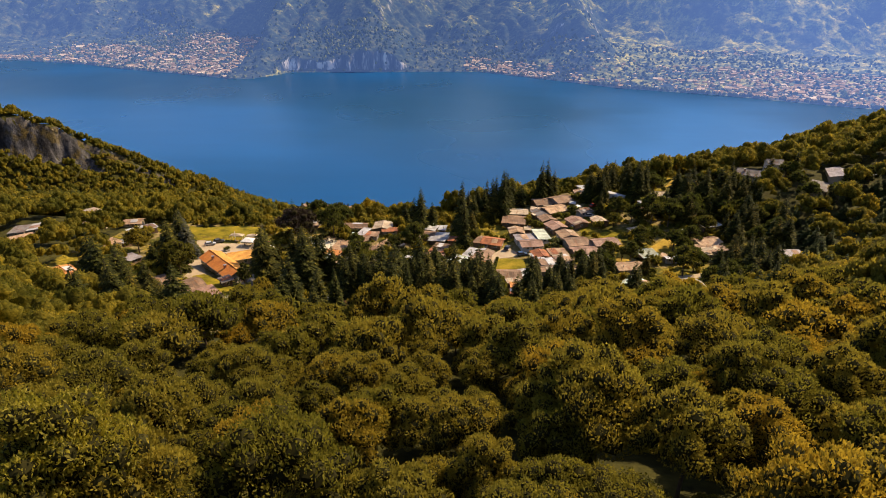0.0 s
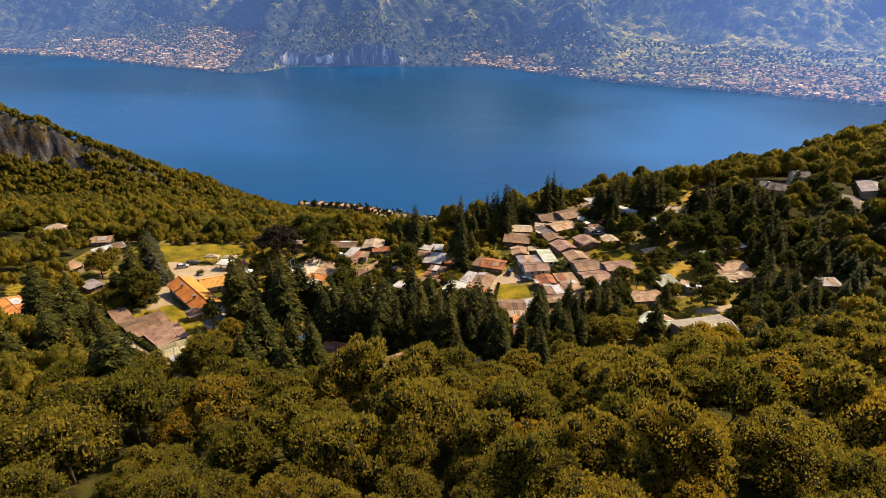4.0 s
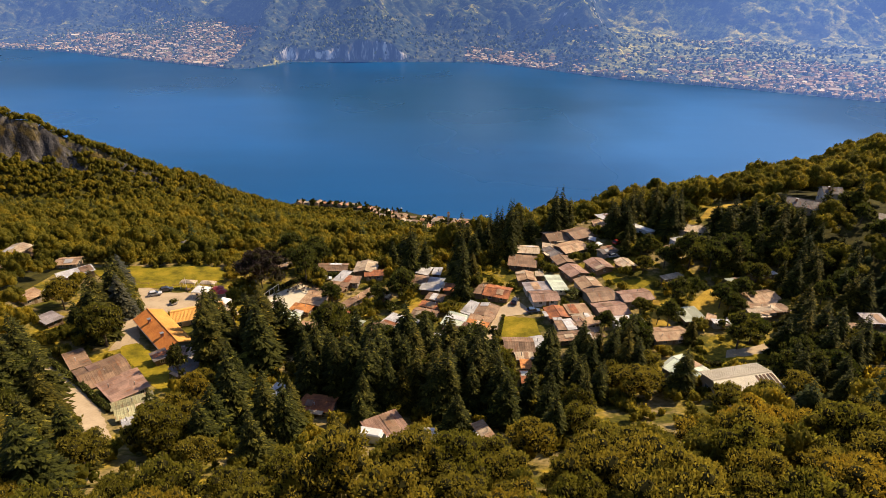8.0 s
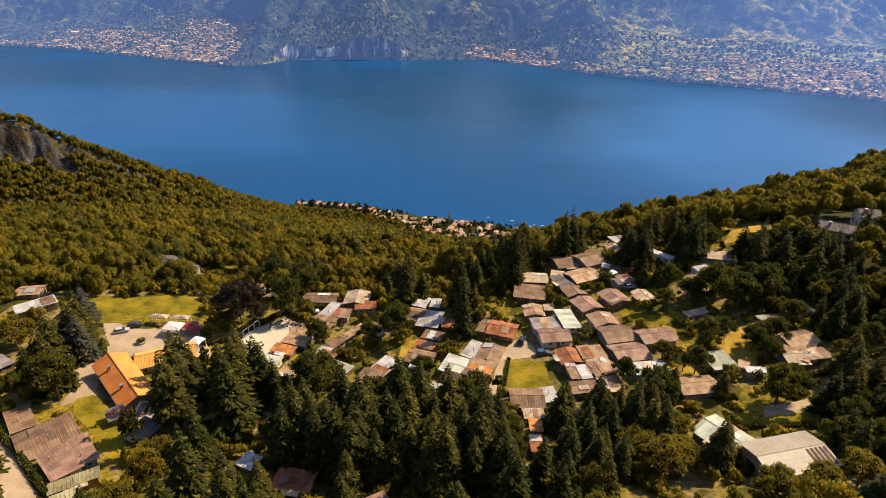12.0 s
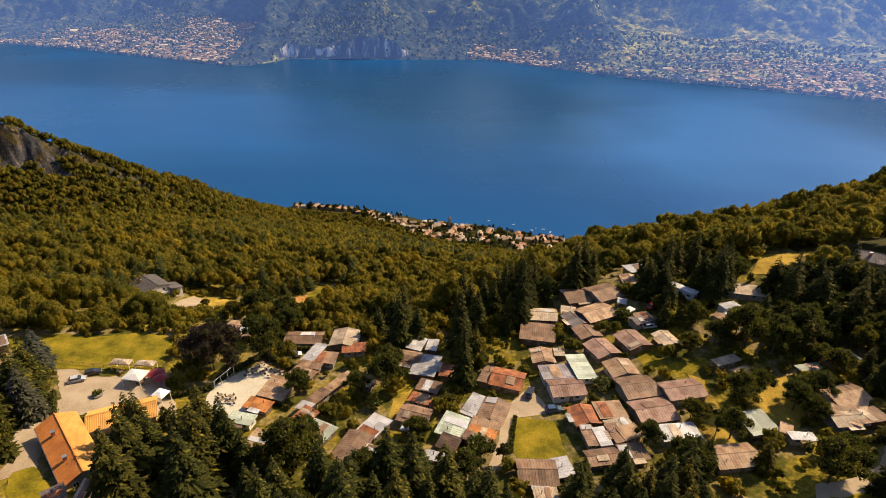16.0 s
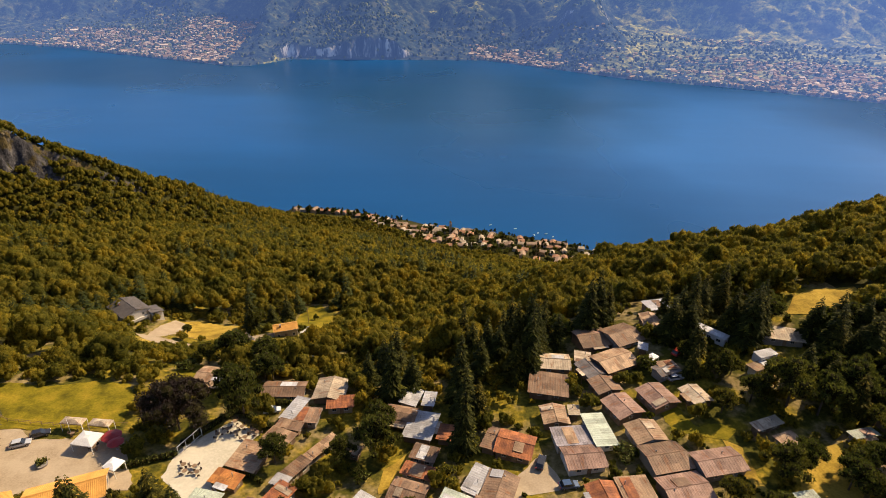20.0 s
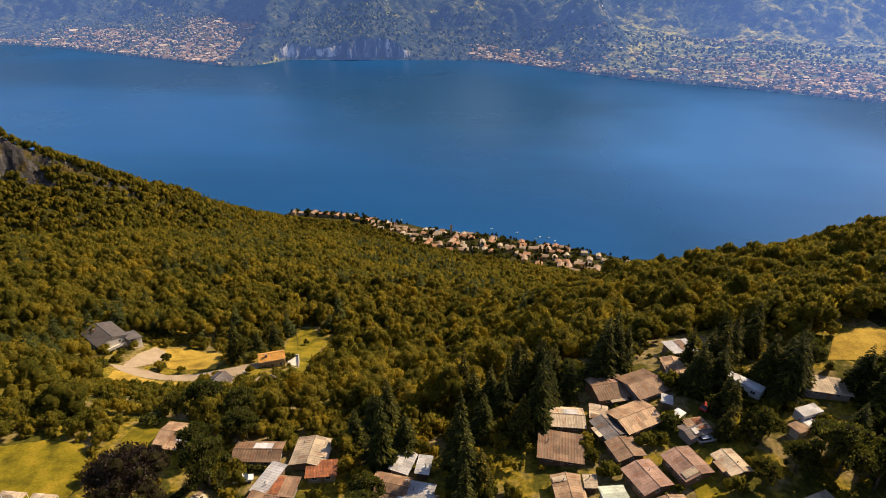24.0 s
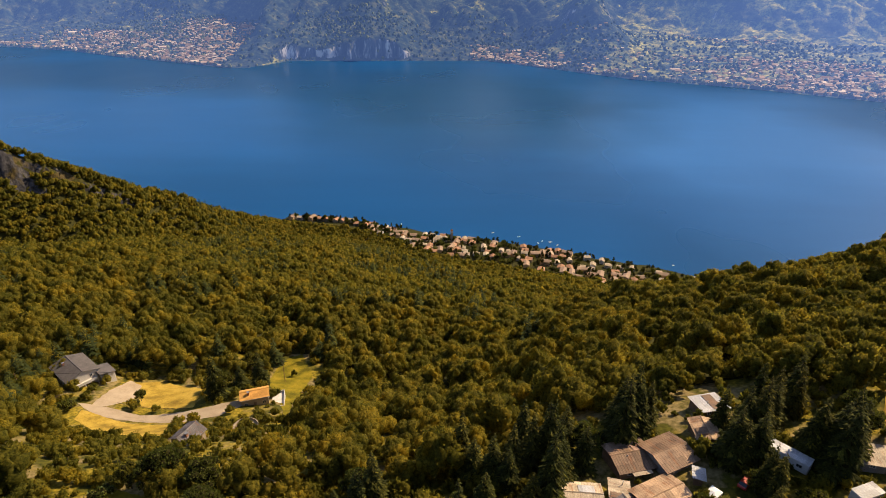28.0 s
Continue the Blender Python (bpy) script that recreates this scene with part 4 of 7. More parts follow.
def plant(name, crown, trunk, x, y, h, r, h0, r0, label, category, group=""):
    s = len(PLANTED)
    if any((x - a) ** 2 + (y - b) ** 2 < (KEEP_OFF[0] * q) ** 2 for a, b, q in BUILT):
        return
    PLANTED.append((x, y, r))
    m = pose(x, y, float(hgt(x, y)) - 0.15, 0, 0, (s * 137) % 360) @ Matrix.Diagonal((r / r0, r / r0, h / h0, 1))
    t = thing(name, m, label, category, group)
    if trunk:
        part("trunk", trunk, None, t, "brown bark")
    part("crown", crown, None, t)


def plant_broad(x, y, h, r):
    h = max(h, 2.15 * r)
    plant("broadleaf_tree", BROAD[len(PLANTED) % 4], TRUNK, x, y, h, r, 9, 4, "round-crowned green broadleaf tree among the bungalows", "tree", "village broadleaf trees")


def plant_olive(x, y, h, r):
    plant("broadleaf_tree", OLIVE[len(PLANTED) % 3], TRUNK, x, y, h, r, 9, 4, "sunlit olive-yellow broadleaf tree at the edge of the wood", "tree", "wood edge trees")


def plant_beech(x, y, h, r):
    plant("copper_beech", BEECH, TRUNK, x, y, h, r, 13, 7.5, "large dark purple copper beech beside the terrace", "tree")


def plant_shrub(x, y, h, r):
    plant("shrub", SHRUB[len(PLANTED) % 3], None, x, y, h, r, 4, 2.6, "bushy yellow-green garden shrub", "shrub", "garden shrubs")


def plant_spruce(x, y, h, r):
    plant("spruce", SPRUCE[len(PLANTED) % 5], TRUNK_TALL, x, y, h, r, 14, 4.2, "tall dark-green spruce with drooping boughs", "conifer", "village spruces")


def plant_blue(x, y, h, r):
    plant("blue_spruce", BLUE, TRUNK_TALL, x, y, h, r, 14, 4.6, "blue-grey spruce beside the gravel square", "conifer")


def plant_column(x, y, h, r):
    plant("cypress", COLUMN[len(PLANTED) % 2], TRUNK, x, y, h, r, 8, 1.6, "narrow dark columnar cypress", "conifer", "columnar cypresses")


def spruce_clump(corners, step, seed, low=10.0, broad=0.0):
    """A close stand of spruces, with broadleaf trees mixed in."""
    rng = np.random.RandomState(seed)
    xs, ys = [c[0] for c in corners], [c[1] for c in corners]
    x, y = scatter(rng, min(xs), max(xs), min(ys), max(ys), step, lambda a, b: in_shape(a, b, corners))
    for i in range(len(x)):
        if any((x[i] - a) ** 2 + (y[i] - b) ** 2 < 5 for a, b, _ in PLANTED):
            continue
        if any((x[i] - a) ** 2 + (y[i] - b) ** 2 < r * r for a, b, r in BUILT):
            continue
        h = rng.uniform(low, low + 5)
        if rng.rand() < broad:
            plant_broad(x[i], y[i], h * 0.7, rng.uniform(3.2, 4.4))
        else:
            plant_spruce(x[i], y[i], h, h * rng.uniform(0.27, 0.36))


PATCHES = []
SHEETS = {"gravel": (M_GRAVEL, "pale gravel", "gravel"), "paving": (M_PAVING, "pale concrete paving", "paving"), "lawn": (M_LAWN, "sunlit yellow-green grass", "lawn"), "dry": (M_DRY, "dry golden grass", "grass")}
LIFT = [0.05]


def sheet(name, kind, corners):
    """A patch of gravel or grass laid over the ground."""
    mat, words, category = SHEETS[kind]
    rng = np.random.RandomState(len(corners) * 7 + int(abs(corners[0][0])))
    LIFT[0] += 0.004
    PATCHES.append(corners)
    rim = []
    for (xa, ya), (xb, yb) in zip(corners, corners[1:] + corners[:1]):
        n = max(1, int(math.hypot(xb - xa, yb - ya) / 1.5))
        for k in range(n):
            j = rng.uniform(-0.3, 0.3, 2)
            rim.append((xa + (xb - xa) * k / n + j[0], ya + (yb - ya) * k / n + j[1]))
    bm = bmesh.new()
    f = bm.faces.new([bm.verts.new((x, y, 0)) for x, y in rim])
    bmesh.ops.triangulate(bm, faces=[f])
    xs, ys = [p[0] for p in rim], [p[1] for p in rim]
    for lo, hi, axis in ((min(xs), max(xs), 0), (min(ys), max(ys), 1)):
        for k in range(math.ceil(lo / 2.5), int(hi / 2.5) + 1):
            co, no = [0, 0, 0], [0, 0, 0]
            co[axis], no[axis] = k * 2.5, 1
            bmesh.ops.bisect_plane(bm, geom=bm.verts[:] + bm.edges[:] + bm.faces[:], plane_co=co, plane_no=no)
    for v in bm.verts:
        v.co.z = float(hgt(v.co.x, v.co.y)) + LIFT[0]
    bmesh.ops.recalc_face_normals(bm, faces=bm.faces)
    for f in bm.faces:
        if f.normal.z < 0:
            f.normal_flip()
    me = bpy.data.meshes.new(name)
    bm.to_mesh(me)
    bm.free()
    me.materials.append(mat)
    tagged(new(name, me), words + " laid on the hillside", category, kind="structure")


def plant_garden(x, y, h, r):
    plant("garden_tree", GARDEN, TRUNK, x, y, h, r, 9, 4, "green broadleaf tree between lakeside houses", "tree", "lakeside garden trees")

# ---- roofs, trees and ground sheets: place, size, turn ----
bungalow(-56.6, 230.8, 8.8, 7.2, -7, "gable", "tan")
bungalow(-36.8, 225.5, 10.4, 5.9, 1, "gable", "brown")
bungalow(-25.1, 225.8, 8.0, 7.8, 87, "gable", "pale")
bungalow(-21.9, 220.8, 6.5, 4.8, 8, "mono", "rust")
bungalow(-32.3, 217.9, 8.1, 3.6, 71, "mono", "white")
bungalow(-28.9, 215.8, 6.0, 5.4, -5, "mono", "brown")
bungalow(-32.1, 212.3, 6.0, 3.4, -11, "mono", "brown")
bungalow(-33.5, 208.0, 6.5, 5.1, -22, "mono", "tan")
bungalow(-38.1, 201.8, 7.8, 6.6, 76, "mono", "tan")
bungalow(-40.7, 195.2, 6.3, 3.7, -18, "mono", "orange")
bungalow(-42.9, 189.7, 6.1, 3.7, -12, "mono", "mint")
bungalow(-24.0, 204.5, 10.6, 2.6, 54, "mono", "tan")
bungalow(-17.0, 205.0, 5.0, 2.9, -17, "mono", "brown")
bungalow(-27.5, 198.8, 6.3, 3.3, 56, "mono", "brown")
bungalow(-29.6, 195.1, 3.6, 3.1, -21, "mono", "white")
bungalow(-29.0, 191.0, 6.4, 4.3, 62, "mono", "rust")
bungalow(-33.1, 187.6, 4.5, 4.3, 78, "mono", "brown")
bungalow(-24.6, 186.4, 6.4, 5.7, -26, "mono", "mint")
bungalow(-36.7, 182.7, 5.6, 5.1, 71, "mono", "tan")
bungalow(-16.5, 181.0, 9.6, 6.1, 70, "gable", "brown")
bungalow(-11.1, 177.5, 6.4, 5.8, 70, "mono", "brown")
bungalow(-12.5, 188.7, 6.7, 5.2, 58, "mono", "white")
bungalow(-3.5, 192.9, 7.3, 6.0, -18, "gable", "brown")
bungalow(-4.8, 188.2, 3.0, 2.6, -15, "mono", "white")
bungalow(-1.7, 199.0, 6.9, 3.9, -18, "mono", "rust")
bungalow(-0.6, 204.3, 5.6, 4.8, -17, "mono", "brown")
bungalow(-4.5, 223.4, 6.9, 4.4, 72, "mono", "white")
bungalow(-0.2, 222.0, 5.2, 3.1, 81, "mono", "white")
bungalow(-6.9, 216.4, 7.7, 6.2, -13, "gable", "brown")
bungalow(-1.7, 212.9, 8.8, 6.7, 77, "mono", "white")
bungalow(10.3, 196.5, 7.8, 3.6, 64, "mono", "white")
bungalow(5.5, 189.0, 7.5, 6.3, 68, "mono", "mint")
bungalow(15.0, 194.3, 7.6, 6.4, 70, "gable", "brown")
bungalow(12.9, 189.5, 6.7, 2.6, -19, "mono", "tan")
bungalow(11.9, 186.9, 6.3, 2.6, -21, "mono", "orange")
bungalow(10.4, 184.6, 6.1, 2.8, -26, "mono", "brown")
bungalow(4.4, 183.4, 4.6, 4.5, 68, "mono", "dark")
bungalow(2.0, 178.8, 5.2, 2.6, -14, "mono", "white")
bungalow(19.3, 206.2, 8.1, 7.3, -18, "gable", "rust")
bungalow(14.4, 208.3, 6.8, 3.6, 68, "mono", "brown")
bungalow(4.4, 210.5, 5.0, 4.4, 78, "mono", "rust")
bungalow(29.4, 225.7, 9.6, 8.1, -10, "mono", "brown")
bungalow(29.2, 214.9, 6.2, 6.1, -87, "gable", "tan")
bungalow(33.8, 216.1, 3.5, 2.7, 86, "mono", "pale")
bungalow(31.8, 208.0, 8.1, 6.0, 7, "mono", "lilac")
bungalow(33.2, 201.9, 8.5, 6.7, 8, "gable", "rosy")
bungalow(38.3, 209.7, 10.0, 5.2, -81, "mono", "mint")
bungalow(35.4, 191.5, 6.3, 6.2, -79, "gable", "rust")
bungalow(35.2, 184.9, 6.4, 2.9, -82, "mono", "brown")
bungalow(37.8, 184.4, 5.5, 2.7, -81, "mono", "white")
bungalow(41.7, 193.3, 6.6, 6.0, 7, "mono", "tan")
bungalow(42.3, 188.7, 6.0, 2.7, 15, "mono", "pale")
bungalow(40.9, 185.3, 5.8, 2.6, -76, "mono", "brown")
bungalow(44.1, 185.5, 4.7, 3.9, 21, "mono", "tan")
bungalow(36.9, 178.2, 7.9, 4.4, 10, "gable", "brown")
bungalow(43.1, 179.4, 5.7, 4.6, 10, "mono", "brown")
bungalow(50.1, 201.0, 8.8, 7.9, 13, "gable", "brown")
bungalow(51.4, 192.6, 9.3, 7.6, 13, "gable", "rosy")
bungalow(66.2, 259.1, 7.1, 5.8, 14, "mono", "white")
bungalow(61.6, 249.7, 7.0, 5.5, 89, "gable", "tan")
bungalow(44.1, 244.2, 9.1, 8.4, 14, "gable", "brown")
bungalow(52.0, 244.3, 8.9, 8.7, 26, "gable", "brown")
bungalow(47.3, 233.3, 10.2, 7.8, 27, "gable", "tan")
bungalow(41.0, 230.4, 6.6, 6.2, -66, "gable", "grey")
bungalow(42.8, 224.0, 5.8, 6.6, -73, "gable", "brown")
bungalow(32.3, 234.6, 7.8, 6.6, -4, "gable", "pale")
bungalow(45.2, 216.6, 7.2, 7.2, -66, "gable", "rosy")
bungalow(48.2, 208.4, 6.4, 7.4, -77, "gable", "tan")
bungalow(54.1, 219.4, 7.5, 7.2, -68, "gable", "rosy")
bungalow(63.0, 219.2, 6.2, 5.3, -71, "gable", "pale")
bungalow(58.8, 228.4, 6.3, 4.2, 25, "gable", "grey")
bungalow(55.9, 237.9, 3.4, 2.6, 72, "mono", "white")
bungalow(60.4, 199.4, 9.8, 6.6, 12, "gable", "rosy")
bungalow(54.5, 185.1, 8.7, 4.8, 7, "mono", "white")
bungalow(72.5, 187.4, 6.8, 6.8, 12, "mono", "mint")
bungalow(63.1, 177.6, 9.6, 6.3, 8, "gable", "tan")
bungalow(77.8, 185.4, 3.8, 2.6, 61, "mono", "tan")
bungalow(79.8, 182.9, 5.3, 2.6, -3, "mono", "white")
bungalow(92.0, 188.1, 7.5, 5.4, 7, "gable", "pale")
bungalow(96.4, 195.8, 9.6, 5.9, 17, "gable", "tan")
bungalow(97.4, 188.7, 7.3, 4.6, 12, "mono", "brown")
bungalow(103.3, 209.3, 8.3, 4.4, 15, "mono", "white")
bungalow(93.7, 206.0, 6.3, 2.6, 13, "mono", "mint")
bungalow(75.0, 209.6, 7.4, 2.7, 22, "mono", "pale")
bungalow(77.3, 205.1, 5.2, 3.4, 21, "mono", "tan")
bungalow(-77.5, 154.5, 10.2, 9.7, 44, "gable", "brown")
bungalow(-69.7, 146.6, 8.8, 5.5, -41, "mono", "rosy")
bungalow(-67.9, 150.8, 8.9, 3.5, -47, "mono", "rosy")
bungalow(-63.3, 140.9, 8.0, 3.1, 33, "mono", "olive")
bungalow(-61.4, 135.1, 3.8, 3.8, 33, "mono", "olive")
bungalow(-58.3, 131.0, 2.6, 2.6, 34, "mono", "white")
bungalow(-87.5, 160.8, 8.4, 4.6, -47, "mono", "brown")
bungalow(-68.9, 164.1, 4.5, 3.8, -50, "mono", "grey")
bungalow(-62.8, 165.9, 5.4, 5.3, 4, "mono", "pale")
bungalow(-60.1, 158.6, 5.8, 5.2, -28, "mono", "grey")
bungalow(-25.0, 144.7, 7.4, 5.3, -8, "gable", "rust")
bungalow(-35.2, 149.8, 3.8, 3.6, -24, "mono", "white")
bungalow(22.2, 173.9, 7.9, 6.7, 0, "gable", "brown")
bungalow(27.6, 175.3, 5.2, 3.7, -79, "mono", "white")
bungalow(23.0, 167.8, 4.6, 3.2, 2, "mono", "pale")
bungalow(22.8, 163.4, 4.0, 2.9, -90, "mono", "orange")
bungalow(22.0, 157.1, 4.8, 2.7, -90, "mono", "rust")
bungalow(61.0, 157.0, 10.9, 8.6, -55, "gable", "mint")
bungalow(39.7, 235.5, 4.9, 4.3, 80, "mono", "pale")
bungalow(82.2, 228.2, 7.1, 3.1, 25, "mono", "tan")
bungalow(92.4, 240.0, 10.6, 6.0, -12, "mono", "pale")
gable_house("hillside_house", "low house with a grey pitched roof among dark trees", 134.5, 247.5, 11.0, 8.0, -28, 2.8, ROOFS["grey"][0], WALLS[0], chimneys=1, rows=1)
gable_house("hillside_house", "two-storey pale plastered house with a grey roof among trees", 146.0, 251.0, 7.2, 6.4, -8, 4.4, ROOFS["grey"][0], WALLS[1], chimneys=1)
BUILT.extend([(130.5, 238.5, 4.0), (142.5, 240.0, 3.4), (92.0, 232.5, 5.0), (83.6, 248.0, 5.0), (104.2, 252.7, 6.0)])  # open gardens
bungalow(59.5, 229.6, 4.8, 3.8, 13, "mono", "tan")
bungalow(155.2, 230.6, 14.0, 6.2, 56, "mono", "grey")
bungalow(168.9, 239.6, 14.0, 9.9, 66, "gable", "lilac")
bungalow(178.4, 239.7, 11.1, 6.6, 58, "mono", "grey")
bungalow(-151.5, 226.0, 19.0, 7.5, 88, "gable", "pale")
bungalow(-139.9, 220.0, 5.0, 4.0, 20, "mono", "white")
bungalow(-129.5, 226.0, 7.5, 6.0, 10, "gable", "tan")
bungalow(-121.0, 215.9, 10.5, 6.5, 42, "mono", "white")
bungalow(-123.0, 196.0, 6.5, 6.0, 62, "mono", "tan")
bungalow(-119.8, 200.6, 4.2, 4.2, 62, "mono", "white")
bungalow(-108.9, 183.3, 6.5, 5.0, -30, "mono", "lilac")
bungalow(-108.5, 154.5, 7.0, 5.0, -40, "mono", "white")
bungalow(-162.6, 206.1, 7.8, 5.8, -77, "mono", "grey")
bungalow(-158.8, 208.9, 6.9, 5.6, -64, "mono", "white")
bungalow(-154.7, 192.8, 10.5, 10.2, -57, "mono", "tan")
bungalow(-116.6, 160.9, 12.5, 6.4, -39, "gable", "orange")
bungalow(108.8, 175.7, 8.8, 4.8, 2, "mono", "tan")
bungalow(118.1, 178.8, 6.1, 5.0, -2, "mono", "lilac")
bungalow(94.3, 191.4, 11.0, 6.9, 51, "mono", "tan")
bungalow(-9.5, 135.8, 7.8, 7.5, 30, "mono", "rosy")
bungalow(-1.2, 131.6, 4.7, 2.9, 84, "mono", "white")
bungalow(10.5, 132.8, 6.6, 2.8, -63, "mono", "tan")
plant_broad(-50.3, 226.1, 9.0, 4.5)
plant_broad(-41.1, 226.5, 9.0, 4.0)
plant_beech(-57.5, 211.5, 15.0, 8.4)
plant_broad(-34.2, 205.7, 5.5, 2.8)
plant_broad(-24.4, 206.1, 5.5, 2.6)
plant_broad(-19.2, 203.5, 6.0, 3.0)
plant_broad(-11.3, 213.5, 7.5, 4.0)
plant_broad(-7.0, 213.0, 6.0, 3.0)
plant_shrub(-13.8, 197.7, 3.0, 2.4)
plant_shrub(4.3, 198.5, 4.0, 2.4)
plant_shrub(-40.1, 194.2, 4.0, 2.2)
plant_broad(-27.6, 183.6, 7.5, 4.0)
plant_broad(-30.3, 176.7, 7.0, 3.5)
plant_broad(-1.5, 186.5, 6.5, 2.6)
plant_broad(-12.4, 174.9, 6.0, 3.5)
plant_broad(-6.2, 178.1, 5.0, 2.8)
plant_shrub(-9.6, 189.0, 4.0, 2.4)
plant_shrub(10.8, 180.6, 5.0, 4.0)
plant_broad(49.2, 188.4, 4.5, 2.2)
plant_broad(52.4, 177.5, 6.0, 3.4)
plant_shrub(66.7, 176.4, 5.0, 3.0)
plant_shrub(34.5, 202.1, 4.0, 1.2)
plant_shrub(42.8, 203.1, 3.0, 3.0)
plant_broad(45.9, 185.7, 4.5, 2.4)
plant_broad(59.4, 190.9, 5.5, 3.0)
plant_broad(74.8, 203.6, 8.0, 5.0)
plant_broad(77.3, 198.7, 7.0, 4.0)
plant_broad(86.5, 196.3, 7.0, 3.4)
plant_broad(86.4, 190.5, 6.5, 3.2)
plant_broad(67.7, 215.3, 7.0, 3.4)
plant_shrub(54.7, 230.9, 4.0, 2.6)
plant_broad(72.6, 228.3, 6.0, 3.6)
plant_broad(75.6, 218.3, 8.0, 4.0)
plant_broad(83.2, 222.6, 8.0, 4.0)
plant_broad(98.6, 209.9, 5.0, 3.0)
plant_broad(65.7, 234.6, 5.0, 2.6)
plant_shrub(38.9, 233.2, 3.5, 1.8)
plant_shrub(35.0, 233.3, 3.0, 1.6)
plant_shrub(35.7, 223.6, 3.0, 1.8)
plant_blue(-103.1, 211.4, 12.0, 4.6)
plant_spruce(-63.0, 181.5, 15.0, 4.6)
plant_spruce(-56.7, 177.1, 13.0, 4.0)
plant_column(-57.7, 185.3, 9.0, 1.6)
plant_spruce(-48.2, 182.6, 17.0, 4.8)
plant_spruce(-42.7, 179.5, 16.0, 4.4)
plant_spruce(-36.5, 173.3, 13.0, 4.0)
plant_spruce(-50.7, 175.8, 10.0, 3.4)
plant_spruce(8.5, 216.1, 17.0, 4.4)
plant_spruce(11.5, 216.6, 12.0, 3.5)
plant_spruce(26.3, 244.4, 20.0, 4.2)
plant_spruce(23.1, 243.2, 18.0, 4.0)
plant_spruce(18.9, 241.2, 17.0, 4.0)
plant_spruce(14.9, 241.2, 15.0, 4.0)
plant_spruce(11.0, 242.8, 13.0, 4.0)
plant_spruce(-9.3, 235.8, 16.0, 4.0)
plant_spruce(-12.4, 234.0, 13.0, 3.6)
plant_spruce(-16.0, 230.3, 11.0, 3.4)
plant_spruce(46.9, 253.5, 20.0, 4.6)
plant_spruce(45.9, 257.8, 15.0, 4.0)
plant_spruce(50.3, 254.4, 14.0, 3.6)
plant_spruce(34.3, 244.0, 12.0, 3.6)
plant_spruce(29.9, 241.1, 10.0, 3.2)
plant_spruce(67.8, 235.2, 12.0, 2.8)
plant_spruce(64.9, 243.4, 12.0, 3.6)
plant_spruce(68.5, 248.2, 14.0, 4.0)
plant_spruce(75.3, 250.7, 13.0, 4.0)
plant_spruce(64.3, 249.0, 11.0, 3.4)
plant_spruce(79.7, 242.8, 13.0, 4.0)
plant_spruce(86.5, 243.8, 13.0, 4.2)
plant_spruce(92.1, 240.0, 12.0, 4.0)
plant_spruce(99.6, 238.9, 14.0, 4.2)
plant_spruce(106.7, 240.7, 14.0, 4.4)
plant_spruce(112.0, 238.6, 13.0, 4.0)
plant_spruce(116.9, 236.0, 14.0, 4.5)
plant_spruce(120.2, 232.9, 14.0, 4.5)
plant_spruce(90.0, 224.0, 12.0, 3.8)
plant_spruce(94.2, 220.3, 11.0, 3.6)
plant_spruce(98.7, 218.7, 12.0, 4.0)
plant_spruce(106.6, 219.8, 11.0, 3.6)
plant_spruce(84.6, 228.2, 12.0, 3.8)
plant_column(62.9, 185.6, 6.5, 1.1)
plant_column(15.7, 178.6, 6.5, 1.4)
plant_blue(-101.1, 207.9, 13.0, 4.2)
plant_spruce(-98.5, 191.4, 12.0, 4.0)
plant_spruce(-99.2, 180.5, 10.0, 3.6)
plant_broad(-87.1, 171.9, 9.0, 4.6)
plant_spruce(-60.0, 179.9, 17.0, 4.4)
plant_spruce(-49.0, 174.3, 18.0, 4.6)
plant_spruce(-43.0, 173.0, 15.0, 4.2)
plant_column(-59.6, 157.8, 9.0, 2.2)
plant_spruce(-45.7, 151.3, 14.0, 4.2)
plant_olive(-52.2, 150.0, 7.0, 3.4)
plant_spruce(-27.0, 163.4, 15.0, 4.2)
plant_spruce(-31.7, 162.2, 14.0, 4.0)
plant_spruce(-28.9, 138.4, 12.0, 3.4)
plant_spruce(4.1, 136.1, 10.0, 3.4)
plant_broad(-26.7, 181.3, 9.0, 4.0)
plant_spruce(-13.9, 152.9, 15.0, 4.2)
plant_spruce(-9.1, 161.5, 14.0, 4.2)
plant_spruce(-3.7, 162.1, 13.0, 4.0)
plant_spruce(0.6, 161.9, 14.0, 4.2)
plant_broad(7.2, 173.3, 7.0, 4.0)
plant_spruce(-6.7, 147.1, 12.0, 3.8)
plant_spruce(-14.7, 142.6, 12.0, 3.8)
plant_spruce(-0.2, 147.4, 12.0, 3.8)
plant_spruce(8.4, 146.0, 13.0, 3.8)
plant_broad(15.3, 160.4, 10.0, 4.2)
plant_broad(12.0, 148.3, 8.0, 3.6)
plant_spruce(27.7, 163.7, 13.0, 4.0)
plant_spruce(21.3, 146.4, 12.0, 3.6)
plant_spruce(25.0, 143.2, 11.0, 3.6)
plant_spruce(32.2, 149.3, 12.0, 3.4)
plant_spruce(36.1, 147.5, 11.0, 3.2)
plant_spruce(36.7, 165.6, 13.0, 3.6)
plant_spruce(42.7, 161.2, 14.0, 3.6)
plant_spruce(48.1, 166.4, 13.0, 3.4)
plant_olive(51.9, 160.4, 7.0, 4.0)
plant_broad(65.8, 184.9, 7.0, 4.0)
plant_shrub(66.9, 174.3, 4.5, 3.0)
plant_spruce(55.1, 149.2, 13.0, 4.0)
plant_broad(83.5, 193.1, 8.0, 4.2)
plant_shrub(87.0, 168.7, 4.0, 2.6)
plant_shrub(76.3, 157.3, 3.0, 2.4)
